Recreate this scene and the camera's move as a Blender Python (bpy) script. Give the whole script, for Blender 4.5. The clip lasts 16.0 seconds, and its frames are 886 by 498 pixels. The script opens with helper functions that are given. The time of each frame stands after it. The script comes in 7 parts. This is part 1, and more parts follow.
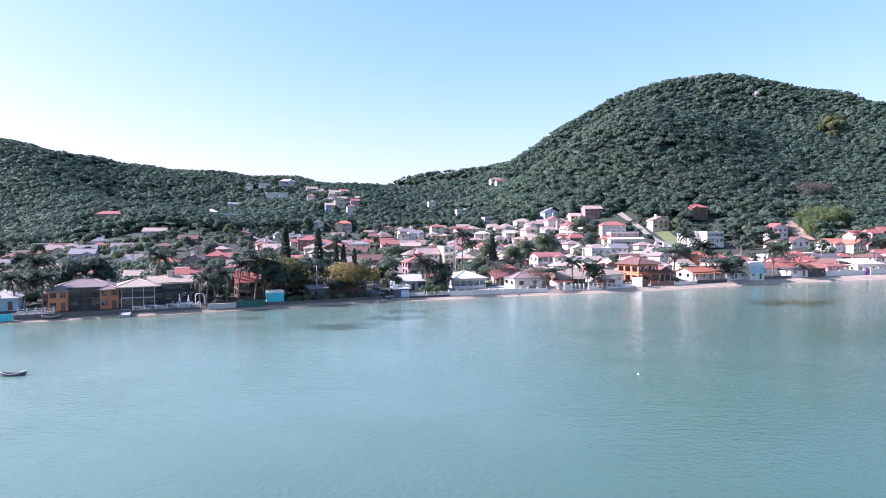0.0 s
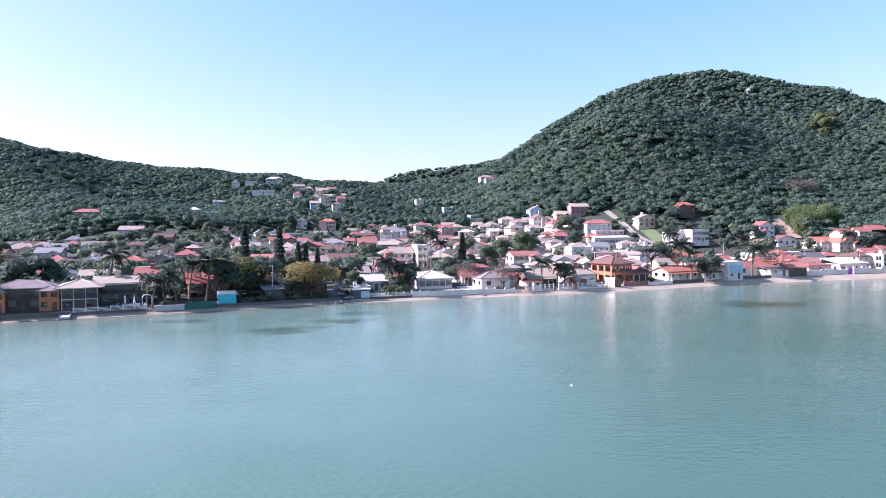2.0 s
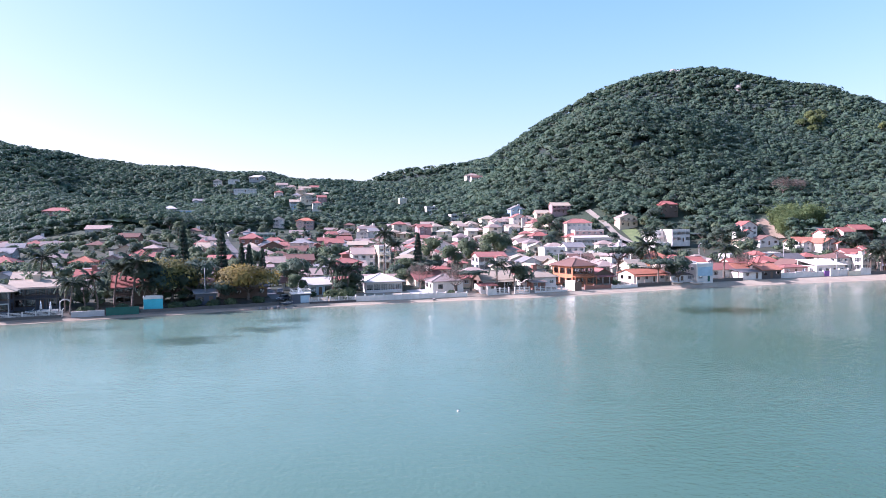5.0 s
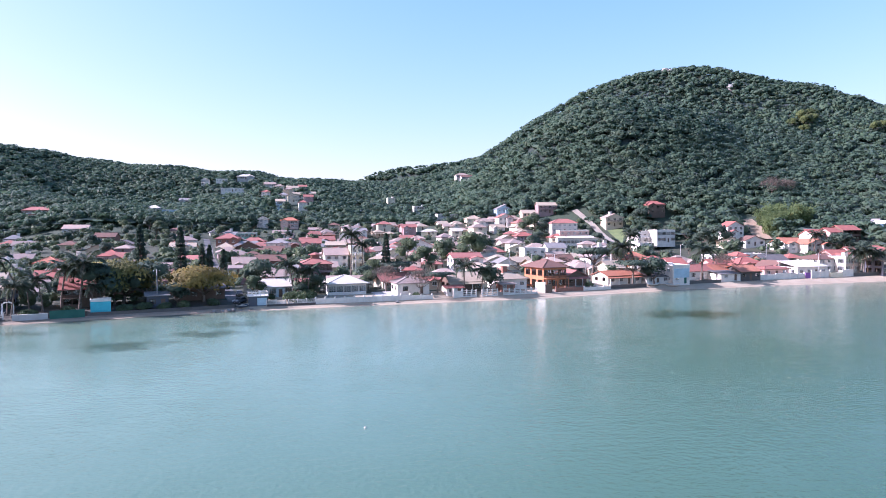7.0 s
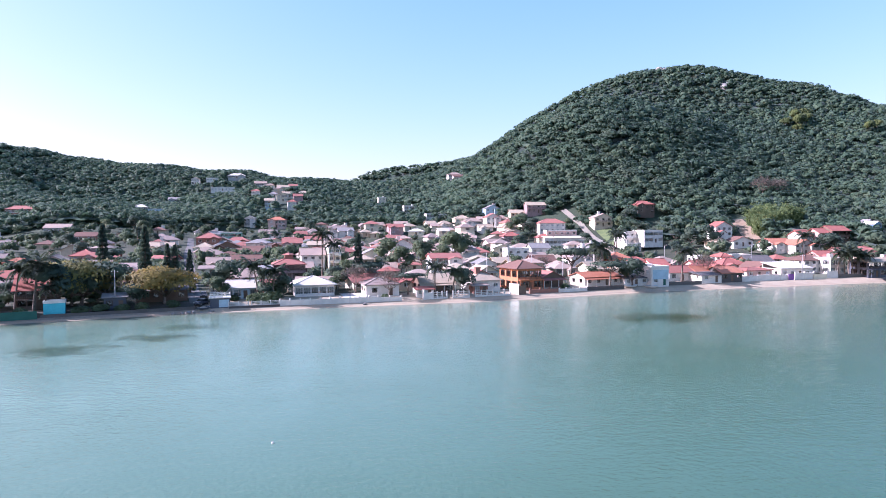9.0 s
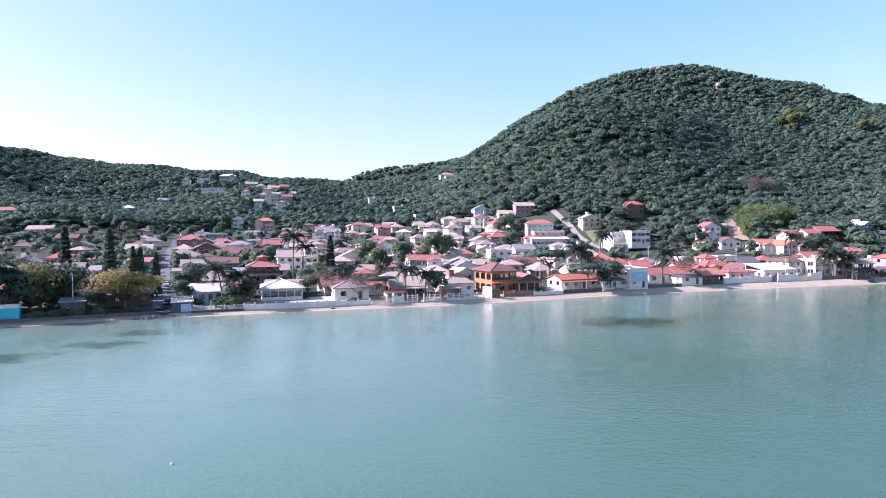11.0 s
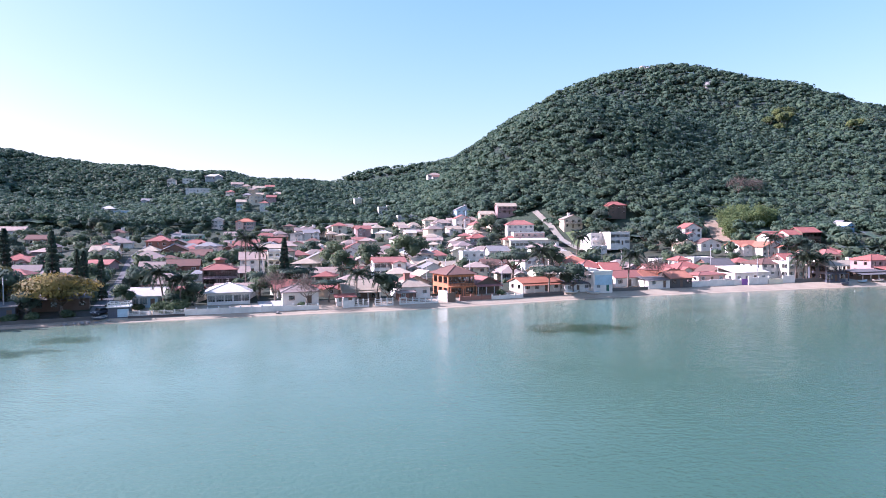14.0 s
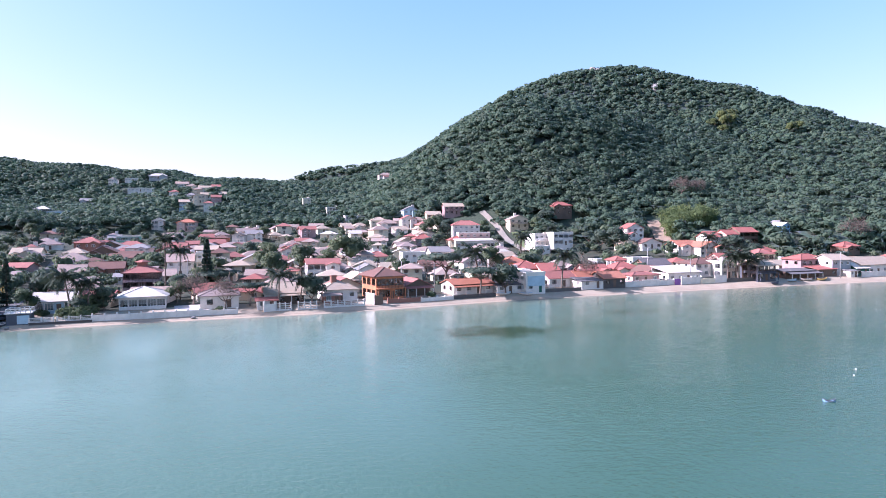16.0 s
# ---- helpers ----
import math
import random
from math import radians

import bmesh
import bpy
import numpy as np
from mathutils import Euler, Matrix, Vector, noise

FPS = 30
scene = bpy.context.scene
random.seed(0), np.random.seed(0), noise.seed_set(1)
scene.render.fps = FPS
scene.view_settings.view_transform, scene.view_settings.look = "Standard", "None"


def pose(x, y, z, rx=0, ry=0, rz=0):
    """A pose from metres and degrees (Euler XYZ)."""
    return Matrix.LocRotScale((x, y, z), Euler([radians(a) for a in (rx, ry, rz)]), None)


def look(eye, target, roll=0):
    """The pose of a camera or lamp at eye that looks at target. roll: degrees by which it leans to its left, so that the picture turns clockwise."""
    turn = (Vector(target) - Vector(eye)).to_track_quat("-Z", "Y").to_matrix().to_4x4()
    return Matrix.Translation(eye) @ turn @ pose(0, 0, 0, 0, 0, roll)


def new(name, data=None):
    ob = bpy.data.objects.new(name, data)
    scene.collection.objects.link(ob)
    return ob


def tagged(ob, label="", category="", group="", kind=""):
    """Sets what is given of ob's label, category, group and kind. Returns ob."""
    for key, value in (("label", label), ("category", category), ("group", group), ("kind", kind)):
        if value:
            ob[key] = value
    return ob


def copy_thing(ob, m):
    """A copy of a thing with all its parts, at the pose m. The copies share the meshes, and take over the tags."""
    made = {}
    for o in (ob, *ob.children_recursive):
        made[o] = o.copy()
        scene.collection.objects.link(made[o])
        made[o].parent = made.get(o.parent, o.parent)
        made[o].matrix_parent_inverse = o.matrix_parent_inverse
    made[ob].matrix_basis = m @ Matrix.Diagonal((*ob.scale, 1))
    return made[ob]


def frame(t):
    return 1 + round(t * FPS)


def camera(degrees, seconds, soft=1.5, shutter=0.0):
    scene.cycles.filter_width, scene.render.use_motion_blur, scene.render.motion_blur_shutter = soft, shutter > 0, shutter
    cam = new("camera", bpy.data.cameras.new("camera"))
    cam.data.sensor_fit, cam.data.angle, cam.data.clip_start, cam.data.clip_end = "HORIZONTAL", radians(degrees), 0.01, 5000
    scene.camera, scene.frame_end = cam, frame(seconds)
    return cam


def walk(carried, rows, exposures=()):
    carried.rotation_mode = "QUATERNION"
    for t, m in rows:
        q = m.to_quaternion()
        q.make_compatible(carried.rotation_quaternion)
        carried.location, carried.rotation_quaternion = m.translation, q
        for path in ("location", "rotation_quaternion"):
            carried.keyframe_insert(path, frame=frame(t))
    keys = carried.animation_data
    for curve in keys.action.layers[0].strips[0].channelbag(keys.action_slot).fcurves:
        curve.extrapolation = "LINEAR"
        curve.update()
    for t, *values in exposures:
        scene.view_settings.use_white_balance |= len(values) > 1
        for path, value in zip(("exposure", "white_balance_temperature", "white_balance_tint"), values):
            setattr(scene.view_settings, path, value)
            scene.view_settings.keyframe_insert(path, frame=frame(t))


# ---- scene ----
cam = camera(66.6, 16.0, soft=0.92)
PATH = [
    (0, (3.16, -2.921, 19.637), (1.76, 97.03, 16.99), -0.7),
    (0.5, (5.819, -1.115, 19.603), (4.42, 98.84, 16.9), -0.7),
    (1, (8.377, 0.726, 19.594), (7.08, 100.73, 16.84), -0.7),
    (1.5, (10.834, 2.549, 19.586), (9.58, 102.5, 16.74), -0.7),
    (2, (13.241, 4.47, 19.638), (12.04, 104.42, 16.69), -0.7),
    (2.5, (15.71, 6.431, 19.674), (14.56, 106.38, 16.72), -0.7),
    (3, (18.166, 8.439, 19.748), (17.02, 108.39, 16.7), -0.7),
    (3.5, (20.515, 10.342, 19.817), (19.37, 110.29, 16.72), -0.7),
    (4, (22.788, 12.041, 19.846), (21.64, 111.99, 16.75), -0.7),
    (6.5, (34.331, 19.775, 19.984), (33.33, 119.72, 16.83), -0.6),
    (7, (36.597, 21.2, 19.938), (35.65, 121.15, 16.79), -0.6),
    (7.5, (38.744, 22.483, 19.884), (37.79, 122.43, 16.73), -0.6),
    (8, (40.808, 23.632, 19.876), (39.81, 123.58, 16.68), -0.5),
    (8.5, (42.742, 24.683, 19.904), (41.79, 124.63, 16.7), -0.5),
    (9, (44.626, 25.812, 19.983), (43.68, 125.76, 16.78), -0.5),
    (11.5, (54.267, 30.923, 20.45), (53.32, 130.87, 17.25), -0.6),
    (12, (56.187, 31.886, 20.489), (55.24, 131.84, 17.24), -0.6),
    (12.5, (58.23, 32.939, 20.566), (57.28, 132.89, 17.32), -0.6),
    (13, (60.296, 33.97, 20.648), (59.35, 133.92, 17.45), -0.6),
    (13.5, (62.486, 34.969, 20.701), (61.54, 134.92, 17.55), -0.6),
    (14, (64.584, 35.909, 20.704), (63.63, 135.86, 17.55), -0.6),
    (14.5, (66.814, 36.889, 20.735), (66.81, 136.84, 17.53), -0.6),
    (15, (68.973, 37.907, 20.751), (70.62, 137.86, 17.55), -0.7),
    (15.5, (71.113, 38.904, 20.762), (74.41, 138.8, 17.46), -0.7),
    (16, (73.254, 39.938, 20.747), (78.15, 139.79, 17.55), -0.7),
]
walk(cam, [(t, look(eye, target, roll)) for t, eye, target, roll in PATH], [(0, 1.26, 5560, 38), (16, 1.26, 5560, 38)])

# ---- sky, sun, exposure ----
SUN_AZ, SUN_EL = radians(-90.5), radians(33.0)     # azimuth from +y, clockwise positive; height above the horizon
world = bpy.data.worlds.new("sky_world")
scene.world = world
world.use_nodes = True
wn = world.node_tree
sky_node = wn.nodes.new("ShaderNodeTexSky")
sky_node.sky_type, sky_node.sun_disc = "NISHITA", False
sky_node.sun_elevation, sky_node.sun_rotation = SUN_EL, SUN_AZ
sky_node.air_density, sky_node.dust_density, sky_node.ozone_density = 1.0, 1.2, 1.2
# evens out the sky: a paler zenith and less glare along the horizon
parts, joined = wn.nodes.new("ShaderNodeSeparateColor"), wn.nodes.new("ShaderNodeCombineColor")
wn.links.new(sky_node.outputs[0], parts.inputs[0])
for i, (gain, power) in enumerate(((5.6, 1.1), (5.1, 0.72), (4.54, 0.40))):
    unit, bend, back = (wn.nodes.new("ShaderNodeMath") for _ in range(3))
    unit.operation, bend.operation, back.operation = "MULTIPLY", "POWER", "MULTIPLY"
    unit.inputs[1].default_value, bend.inputs[1].default_value, back.inputs[1].default_value = 0.2, power, gain
    wn.links.new(parts.outputs[i], unit.inputs[0])
    wn.links.new(unit.outputs[0], bend.inputs[0])
    wn.links.new(bend.outputs[0], back.inputs[0])
    wn.links.new(back.outputs[0], joined.inputs[i])
wn.links.new(joined.outputs[0], wn.nodes["Background"].inputs[0])
wn.nodes["Background"].inputs[1].default_value = 0.093
sun_data = bpy.data.lights.new("sun", "SUN")
sun_data.energy, sun_data.angle, sun_data.color = 5.0, radians(0.6), (1.0, 0.955, 0.89)
sun = new("sun", sun_data)
SUN_DIR = Vector((math.sin(SUN_AZ) * math.cos(SUN_EL), math.cos(SUN_AZ) * math.cos(SUN_EL), math.sin(SUN_EL)))
sun.matrix_basis = look(SUN_DIR * 900 + Vector((0, 200, 0)), (0, 200, 0))

# ---- materials ----
WEED = ((91, 172, 14.5, 10, 1.0), (-20.5, 137, 9, 7, 0.75), (-10.5, 150, 8, 5, 0.75), (-48, 152, 10, 4, 0.5), (128, 199, 12, 5, 0.35), (-8, 163, 8, 5, 0.6))    # x, y, half sizes, density
MATS = {}


def nodes_of(name):
    m = bpy.data.materials.new(name)
    m.use_nodes = True
    nt = m.node_tree
    return m, nt, nt.nodes["Principled BSDF"]


def tex(nt, kind, scale, detail=4.0, coord="Object", rough=0.55):
    co = nt.nodes.new("ShaderNodeTexCoord")
    t = nt.nodes.new("ShaderNodeTex" + kind)
    t.inputs["Scale"].default_value = scale
    if kind == "Noise":
        t.inputs["Detail"].default_value, t.inputs["Roughness"].default_value = detail, rough
    nt.links.new(co.outputs[coord], t.inputs["Vector"])
    return t


def ramp(nt, source, stops):
    r = nt.nodes.new("ShaderNodeValToRGB")
    el = r.color_ramp.elements
    while len(el) < len(stops):
        el.new(0.5)
    for e, (pos, c) in zip(el, stops):
        e.position, e.color = pos, (*c, 1)
    nt.links.new(source, r.inputs[0])
    return r.outputs[0]


def mixed(nt, fac, a, b, mode="MIX"):
    m = nt.nodes.new("ShaderNodeMix")
    m.data_type, m.blend_type = "RGBA", mode
    for sock, v in ((m.inputs[0], fac), (m.inputs[6], a), (m.inputs[7], b)):
        if isinstance(v, (int, float)):
            sock.default_value = v
        elif isinstance(v, tuple):
            sock.default_value = (*v, 1)
        else:
            nt.links.new(v, sock)
    return m.outputs[2]


def bump(nt, bsdf, source, strength, distance):
    b = nt.nodes.new("ShaderNodeBump")
    b.inputs["Strength"].default_value, b.inputs["Distance"].default_value = strength, distance
    nt.links.new(source, b.inputs["Height"])
    nt.links.new(b.outputs[0], bsdf.inputs["Normal"])


def mul(c, k):
    return tuple(min(1.0, v * k) for v in c)


def painted(name, colour, rough=0.7, dirt=0.35, spec=0.3):
    """Painted plaster, wood or metal: a colour with weather stains at two scales."""
    if name in MATS:
        return MATS[name]
    m, nt, b = nodes_of(name)
    big = tex(nt, "Noise", 0.5, 5, "Object")
    fine = tex(nt, "Noise", 6.0, 4, "Object")
    c1 = ramp(nt, big.outputs[0], [(0.35, mul(colour, 1 - dirt)), (0.62, colour)])
    c2 = mixed(nt, 0.5, c1, ramp(nt, fine.outputs[0], [(0.3, mul(colour, 0.82)), (0.7, mul(colour, 1.04))]))
    nt.links.new(c2, b.inputs["Base Color"])
    b.inputs["Roughness"].default_value = rough
    b.inputs["Specular IOR Level"].default_value = spec
    bump(nt, b, fine.outputs[0], 0.15, 0.02)
    MATS[name] = m
    return m


def tiled(name, colour, dark, period=0.28, axis="X"):
    """Clay or fibre-cement roof sheets: ribs that run down the slope, stained and sun-bleached."""
    if name in MATS:
        return MATS[name]
    m, nt, b = nodes_of(name)
    w = tex(nt, "Wave", 3.14 / period / 10.0)
    w.bands_direction = axis
    w.inputs["Distortion"].default_value, w.inputs["Detail"].default_value = 0.6, 2
    big = tex(nt, "Noise", 0.45, 5)
    fine = tex(nt, "Noise", 4.0, 5)
    rnd = nt.nodes.new("ShaderNodeObjectInfo")
    c = ramp(nt, big.outputs[0], [(0.32, dark), (0.6, colour)])
    c = mixed(nt, 0.45, c, ramp(nt, fine.outputs[0], [(0.36, dark), (0.52, colour), (0.7, mul(colour, 1.3))]))
    c = mixed(nt, 0.3, c, ramp(nt, rnd.outputs["Random"], [(0.0, dark), (1.0, mul(colour, 1.25))]))
    c = mixed(nt, 0.09, c, ramp(nt, w.outputs[0], [(0.2, dark), (0.7, colour)]))
    nt.links.new(c, b.inputs["Base Color"])
    b.inputs["Roughness"].default_value = 0.8
    b.inputs["Specular IOR Level"].default_value = 0.25
    bump(nt, b, w.outputs[0], 0.16, 0.05)
    MATS[name] = m
    return m


def foliage(name, dark, mid, light, cell=0.25, crown=0.0):
    """Leaves: tint by clump and by single leaf, and a little light through them."""
    if name in MATS:
        return MATS[name]
    m, nt, b = nodes_of(name)
    geo = nt.nodes.new("ShaderNodeNewGeometry")
    info = nt.nodes.new("ShaderNodeObjectInfo")
    big = tex(nt, "Noise", cell, 3)
    c = ramp(nt, big.outputs[0], [(0.3, dark), (0.5, mid), (0.72, light)])
    if crown:
        vor = tex(nt, "Voronoi", crown)
        sep = nt.nodes.new("ShaderNodeSeparateColor")
        nt.links.new(vor.outputs["Color"], sep.inputs[0])
        c = mixed(nt, 0.45, c, ramp(nt, sep.outputs[0], [(0.1, dark), (0.5, mid), (0.95, light)]))
        # single crowns in flower, in new leaf or turning brown
        odd = ramp(nt, sep.outputs[1], [(0.06, (0.5, 0.5, 0.5)), (0.1, (0, 0, 0)), (0.88, (0, 0, 0)), (0.93, (0.55, 0.55, 0.55))])
        c = mixed(nt, odd, c, ramp(nt, sep.outputs[1], [(0.4, (0.15, 0.19, 0.06)), (0.6, (0.15, 0.115, 0.085))]))
        stand = tex(nt, "Noise", 0.013, 3)
        c = mixed(nt, 0.45, c, ramp(nt, stand.outputs[0], [(0.34, mul(mid, 0.8)), (0.42, dark), (0.48, mid), (0.55, light), (0.62, (0.074, 0.092, 0.068)), (0.70, mul(mid, 0.8))]))
        tuft = tex(nt, "Noise", 0.9, 3)
        c = mixed(nt, 0.4, c, ramp(nt, tuft.outputs[0], [(0.36, dark), (0.5, mid), (0.62, light)]))
    c = mixed(nt, 0.28, c, ramp(nt, geo.outputs["Random Per Island"], [(0.0, dark), (0.5, mid), (1.0, light)]))
    c = mixed(nt, 0.25, c, ramp(nt, info.outputs["Random"], [(0.0, dark), (1.0, light)]))
    nt.links.new(c, b.inputs["Base Color"])
    b.inputs["Roughness"].default_value = 0.65
    b.inputs["Specular IOR Level"].default_value = 0.22
    # blue-tinted sheen lays a veil on the leaves in place of haze
    b.inputs["Sheen Weight"].default_value, b.inputs["Sheen Roughness"].default_value = 0.11, 0.5
    b.inputs["Sheen Tint"].default_value = (0.72, 0.82, 1.0, 1)
    tr = nt.nodes.new("ShaderNodeBsdfTranslucent")
    nt.links.new(c, tr.inputs["Color"])
    mx = nt.nodes.new("ShaderNodeMixShader")
    mx.inputs[0].default_value = 0.40
    nt.links.new(b.outputs[0], mx.inputs[1])
    nt.links.new(tr.outputs[0], mx.inputs[2])
    nt.links.new(mx.outputs[0], nt.nodes["Material Output"].inputs["Surface"])
    MATS[name] = m
    return m


WALLS = {"white": (0.74, 0.69, 0.625), "cream": (0.74, 0.66, 0.50), "beige": (0.60, 0.50, 0.38), "grey": (0.42, 0.42, 0.42), "pink": (0.64, 0.43, 0.37),
         "orange": (0.55, 0.215, 0.105), "yellow": (0.80, 0.58, 0.20), "blue": (0.22, 0.40, 0.56), "teal": (0.07, 0.50, 0.58), "green": (0.20, 0.46, 0.36),
         "brick": (0.31, 0.15, 0.11), "dark": (0.10, 0.09, 0.085), "brown": (0.17, 0.115, 0.085), "mauve": (0.38, 0.265, 0.26), "darkgreen": (0.03, 0.13, 0.10),
         "lightblue": (0.42, 0.56, 0.64), "navy": (0.095, 0.105, 0.13), "purple": (0.27, 0.12, 0.36), "stone": (0.13, 0.12, 0.11)}


def wallmat(key):
    return painted("plaster_" + key, WALLS[key])


ROOFS = {"red": ((0.35, 0.125, 0.10), (0.20, 0.078, 0.066)), "orange": ((0.42, 0.175, 0.11), (0.27, 0.105, 0.072)), "brown": ((0.175, 0.098, 0.078), (0.105, 0.062, 0.052)),
         "pinkred": ((0.34, 0.142, 0.118), (0.21, 0.092, 0.078)), "grey": ((0.25, 0.24, 0.235), (0.155, 0.15, 0.147)), "white": ((0.52, 0.485, 0.43), (0.40, 0.37, 0.33)),
         "sand": ((0.405, 0.33, 0.252), (0.28, 0.226, 0.17)), "taupe": ((0.27, 0.215, 0.195), (0.17, 0.135, 0.122)), "darkgrey": ((0.15, 0.14, 0.14), (0.09, 0.085, 0.085)),
         "rose": ((0.35, 0.272, 0.232), (0.225, 0.17, 0.142))}


def roofmat(key):
    return tiled("roof_" + key, *ROOFS[key])


def glassmat():
    if "glass" not in MATS:
        m, nt, b = nodes_of("window_glass")
        b.inputs["Base Color"].default_value = (0.75, 0.82, 0.85, 1)
        b.inputs["Transmission Weight"].default_value, b.inputs["Roughness"].default_value = 1.0, 0.03
        MATS["glass"] = m
    return MATS["glass"]


def barkmat():
    if "bark" not in MATS:
        m, nt, b = nodes_of("bark")
        n = tex(nt, "Noise", 5.0, 6)
        nt.links.new(ramp(nt, n.outputs[0], [(0.3, (0.07, 0.05, 0.04)), (0.7, (0.24, 0.19, 0.15))]), b.inputs["Base Color"])
        b.inputs["Roughness"].default_value = 0.9
        bump(nt, b, n.outputs[0], 0.6, 0.05)
        MATS["bark"] = m
    return MATS["bark"]


def mat_water():
    m, nt, b = nodes_of("sea_water")
    big = tex(nt, "Noise", 0.012, 4)
    mid = tex(nt, "Noise", 0.09, 5)
    # these tones are paled for the sky glare on the western water
    c = ramp(nt, big.outputs[0], [(0.3, (0.119, 0.202, 0.157)), (0.7, (0.149, 0.240, 0.191))])
    c = mixed(nt, 0.35, c, ramp(nt, mid.outputs[0], [(0.35, (0.116, 0.198, 0.153)), (0.65, (0.153, 0.244, 0.193))]))
    # base colour darkens offshore and eastward: deeper water, plus the sky glare fading there
    co = nt.nodes.new("ShaderNodeTexCoord")
    sep = nt.nodes.new("ShaderNodeSeparateXYZ")
    nt.links.new(co.outputs["Object"], sep.inputs[0])
    off = nt.nodes.new("ShaderNodeMath")
    off.operation = "MULTIPLY_ADD"
    off.inputs[1].default_value = -0.9
    nt.links.new(sep.outputs["Y"], off.inputs[0])
    nt.links.new(sep.outputs["X"], off.inputs[2])
    depth_and_glare = nt.nodes.new("ShaderNodeMapRange")
    for i, v in ((1, -130.0), (2, 10.0), (3, 0.0), (4, 1.0)):
        depth_and_glare.inputs[i].default_value = v
    nt.links.new(off.outputs[0], depth_and_glare.inputs[0])
    c = mixed(nt, depth_and_glare.outputs[0], c, mixed(nt, 0.9, c, (0.031, 0.082, 0.047)))
    # sand shows through the shallows along the beach
    sq = nt.nodes.new("ShaderNodeMath")
    sq.operation = "MULTIPLY_ADD"
    sq.inputs[1].default_value, sq.inputs[2].default_value = 0.000356, -0.41
    nt.links.new(sep.outputs["X"], sq.inputs[0])
    ln2 = nt.nodes.new("ShaderNodeMath")
    ln2.operation = "MULTIPLY_ADD"
    nt.links.new(sep.outputs["X"], ln2.inputs[0])
    nt.links.new(sq.outputs[0], ln2.inputs[1])
    nt.links.new(sep.outputs["Y"], ln2.inputs[2])
    rag2 = tex(nt, "Noise", 0.08, 4)
    sh = nt.nodes.new("ShaderNodeMath")
    sh.operation = "MULTIPLY_ADD"
    sh.inputs[1].default_value = 14.0
    nt.links.new(rag2.outputs[0], sh.inputs[0])
    nt.links.new(ln2.outputs[0], sh.inputs[2])
    near = nt.nodes.new("ShaderNodeMapRange")
    for i, v in ((1, 180.0), (2, 197.0), (3, 0.0), (4, 0.55)):
        near.inputs[i].default_value = v
    nt.links.new(sh.outputs[0], near.inputs[0])
    c = mixed(nt, near.outputs[0], c, (0.150, 0.165, 0.105))
    # beds of weed on the shallow bottom, with ragged edges
    rag = tex(nt, "Noise", 0.2, 6, rough=0.65)
    for x, y, sx, sy, k in WEED:
        mp = nt.nodes.new("ShaderNodeMapping")
        mp.vector_type = "TEXTURE"
        mp.inputs["Location"].default_value, mp.inputs["Scale"].default_value = (x, y, 0), (sx, sy, 1)
        nt.links.new(co.outputs["Object"], mp.inputs[0])
        ln = nt.nodes.new("ShaderNodeVectorMath")
        ln.operation = "LENGTH"
        nt.links.new(mp.outputs[0], ln.inputs[0])
        ad = nt.nodes.new("ShaderNodeMath")
        ad.operation = "MULTIPLY_ADD"
        ad.inputs[1].default_value = 2.4
        nt.links.new(rag.outputs[0], ad.inputs[0])
        nt.links.new(ln.outputs["Value"], ad.inputs[2])
        fac = nt.nodes.new("ShaderNodeMapRange")
        for i, v in ((1, 2.15), (2, 1.6), (3, 0.0), (4, k)):
            fac.inputs[i].default_value = v
        nt.links.new(ad.outputs[0], fac.inputs[0])
        c = mixed(nt, fac.outputs[0], c, (0.030, 0.058, 0.026))
    nt.links.new(c, b.inputs["Base Color"])
    b.inputs["IOR"].default_value = 1.33
    calm = tex(nt, "Noise", 0.03, 3)
    rr = nt.nodes.new("ShaderNodeMapRange")
    for i, v in ((1, 0.38), (2, 0.62), (3, 0.03), (4, 0.085)):
        rr.inputs[i].default_value = v
    nt.links.new(calm.outputs[0], rr.inputs[0])
    nt.links.new(rr.outputs[0], b.inputs["Roughness"])
    w1, w2, w0 = tex(nt, "Noise", 1.5, 3), tex(nt, "Noise", 6.0, 3), tex(nt, "Noise", 0.9, 2)
    long = nt.nodes.new("ShaderNodeMapping")
    long.inputs["Scale"].default_value, long.inputs["Rotation"].default_value = (0.22, 0.75, 1), (0, 0, radians(-14))
    nt.links.new(co.outputs["Object"], long.inputs[0])
    nt.links.new(long.outputs[0], w0.inputs["Vector"])
    a = nt.nodes.new("ShaderNodeMath")
    a.operation = "MULTIPLY_ADD"
    a.inputs[1].default_value = 0.1
    nt.links.new(w2.outputs[0], a.inputs[0])
    nt.links.new(w1.outputs[0], a.inputs[2])
    a2 = nt.nodes.new("ShaderNodeMath")
    a2.operation = "MULTIPLY_ADD"
    a2.inputs[1].default_value = 0.5
    nt.links.new(w0.outputs[0], a2.inputs[0])
    nt.links.new(a.outputs[0], a2.inputs[2])
    wind = nt.nodes.new("ShaderNodeMapRange")
    for i, v in ((1, 0.36), (2, 0.60), (3, 0.45), (4, 0.8)):
        wind.inputs[i].default_value = v
    nt.links.new(calm.outputs[0], wind.inputs[0])
    bump(nt, b, a2.outputs[0], 0.5, 0.11)
    nt.links.new(wind.outputs[0], b.inputs["Normal"].links[0].from_node.inputs["Strength"])
    return m


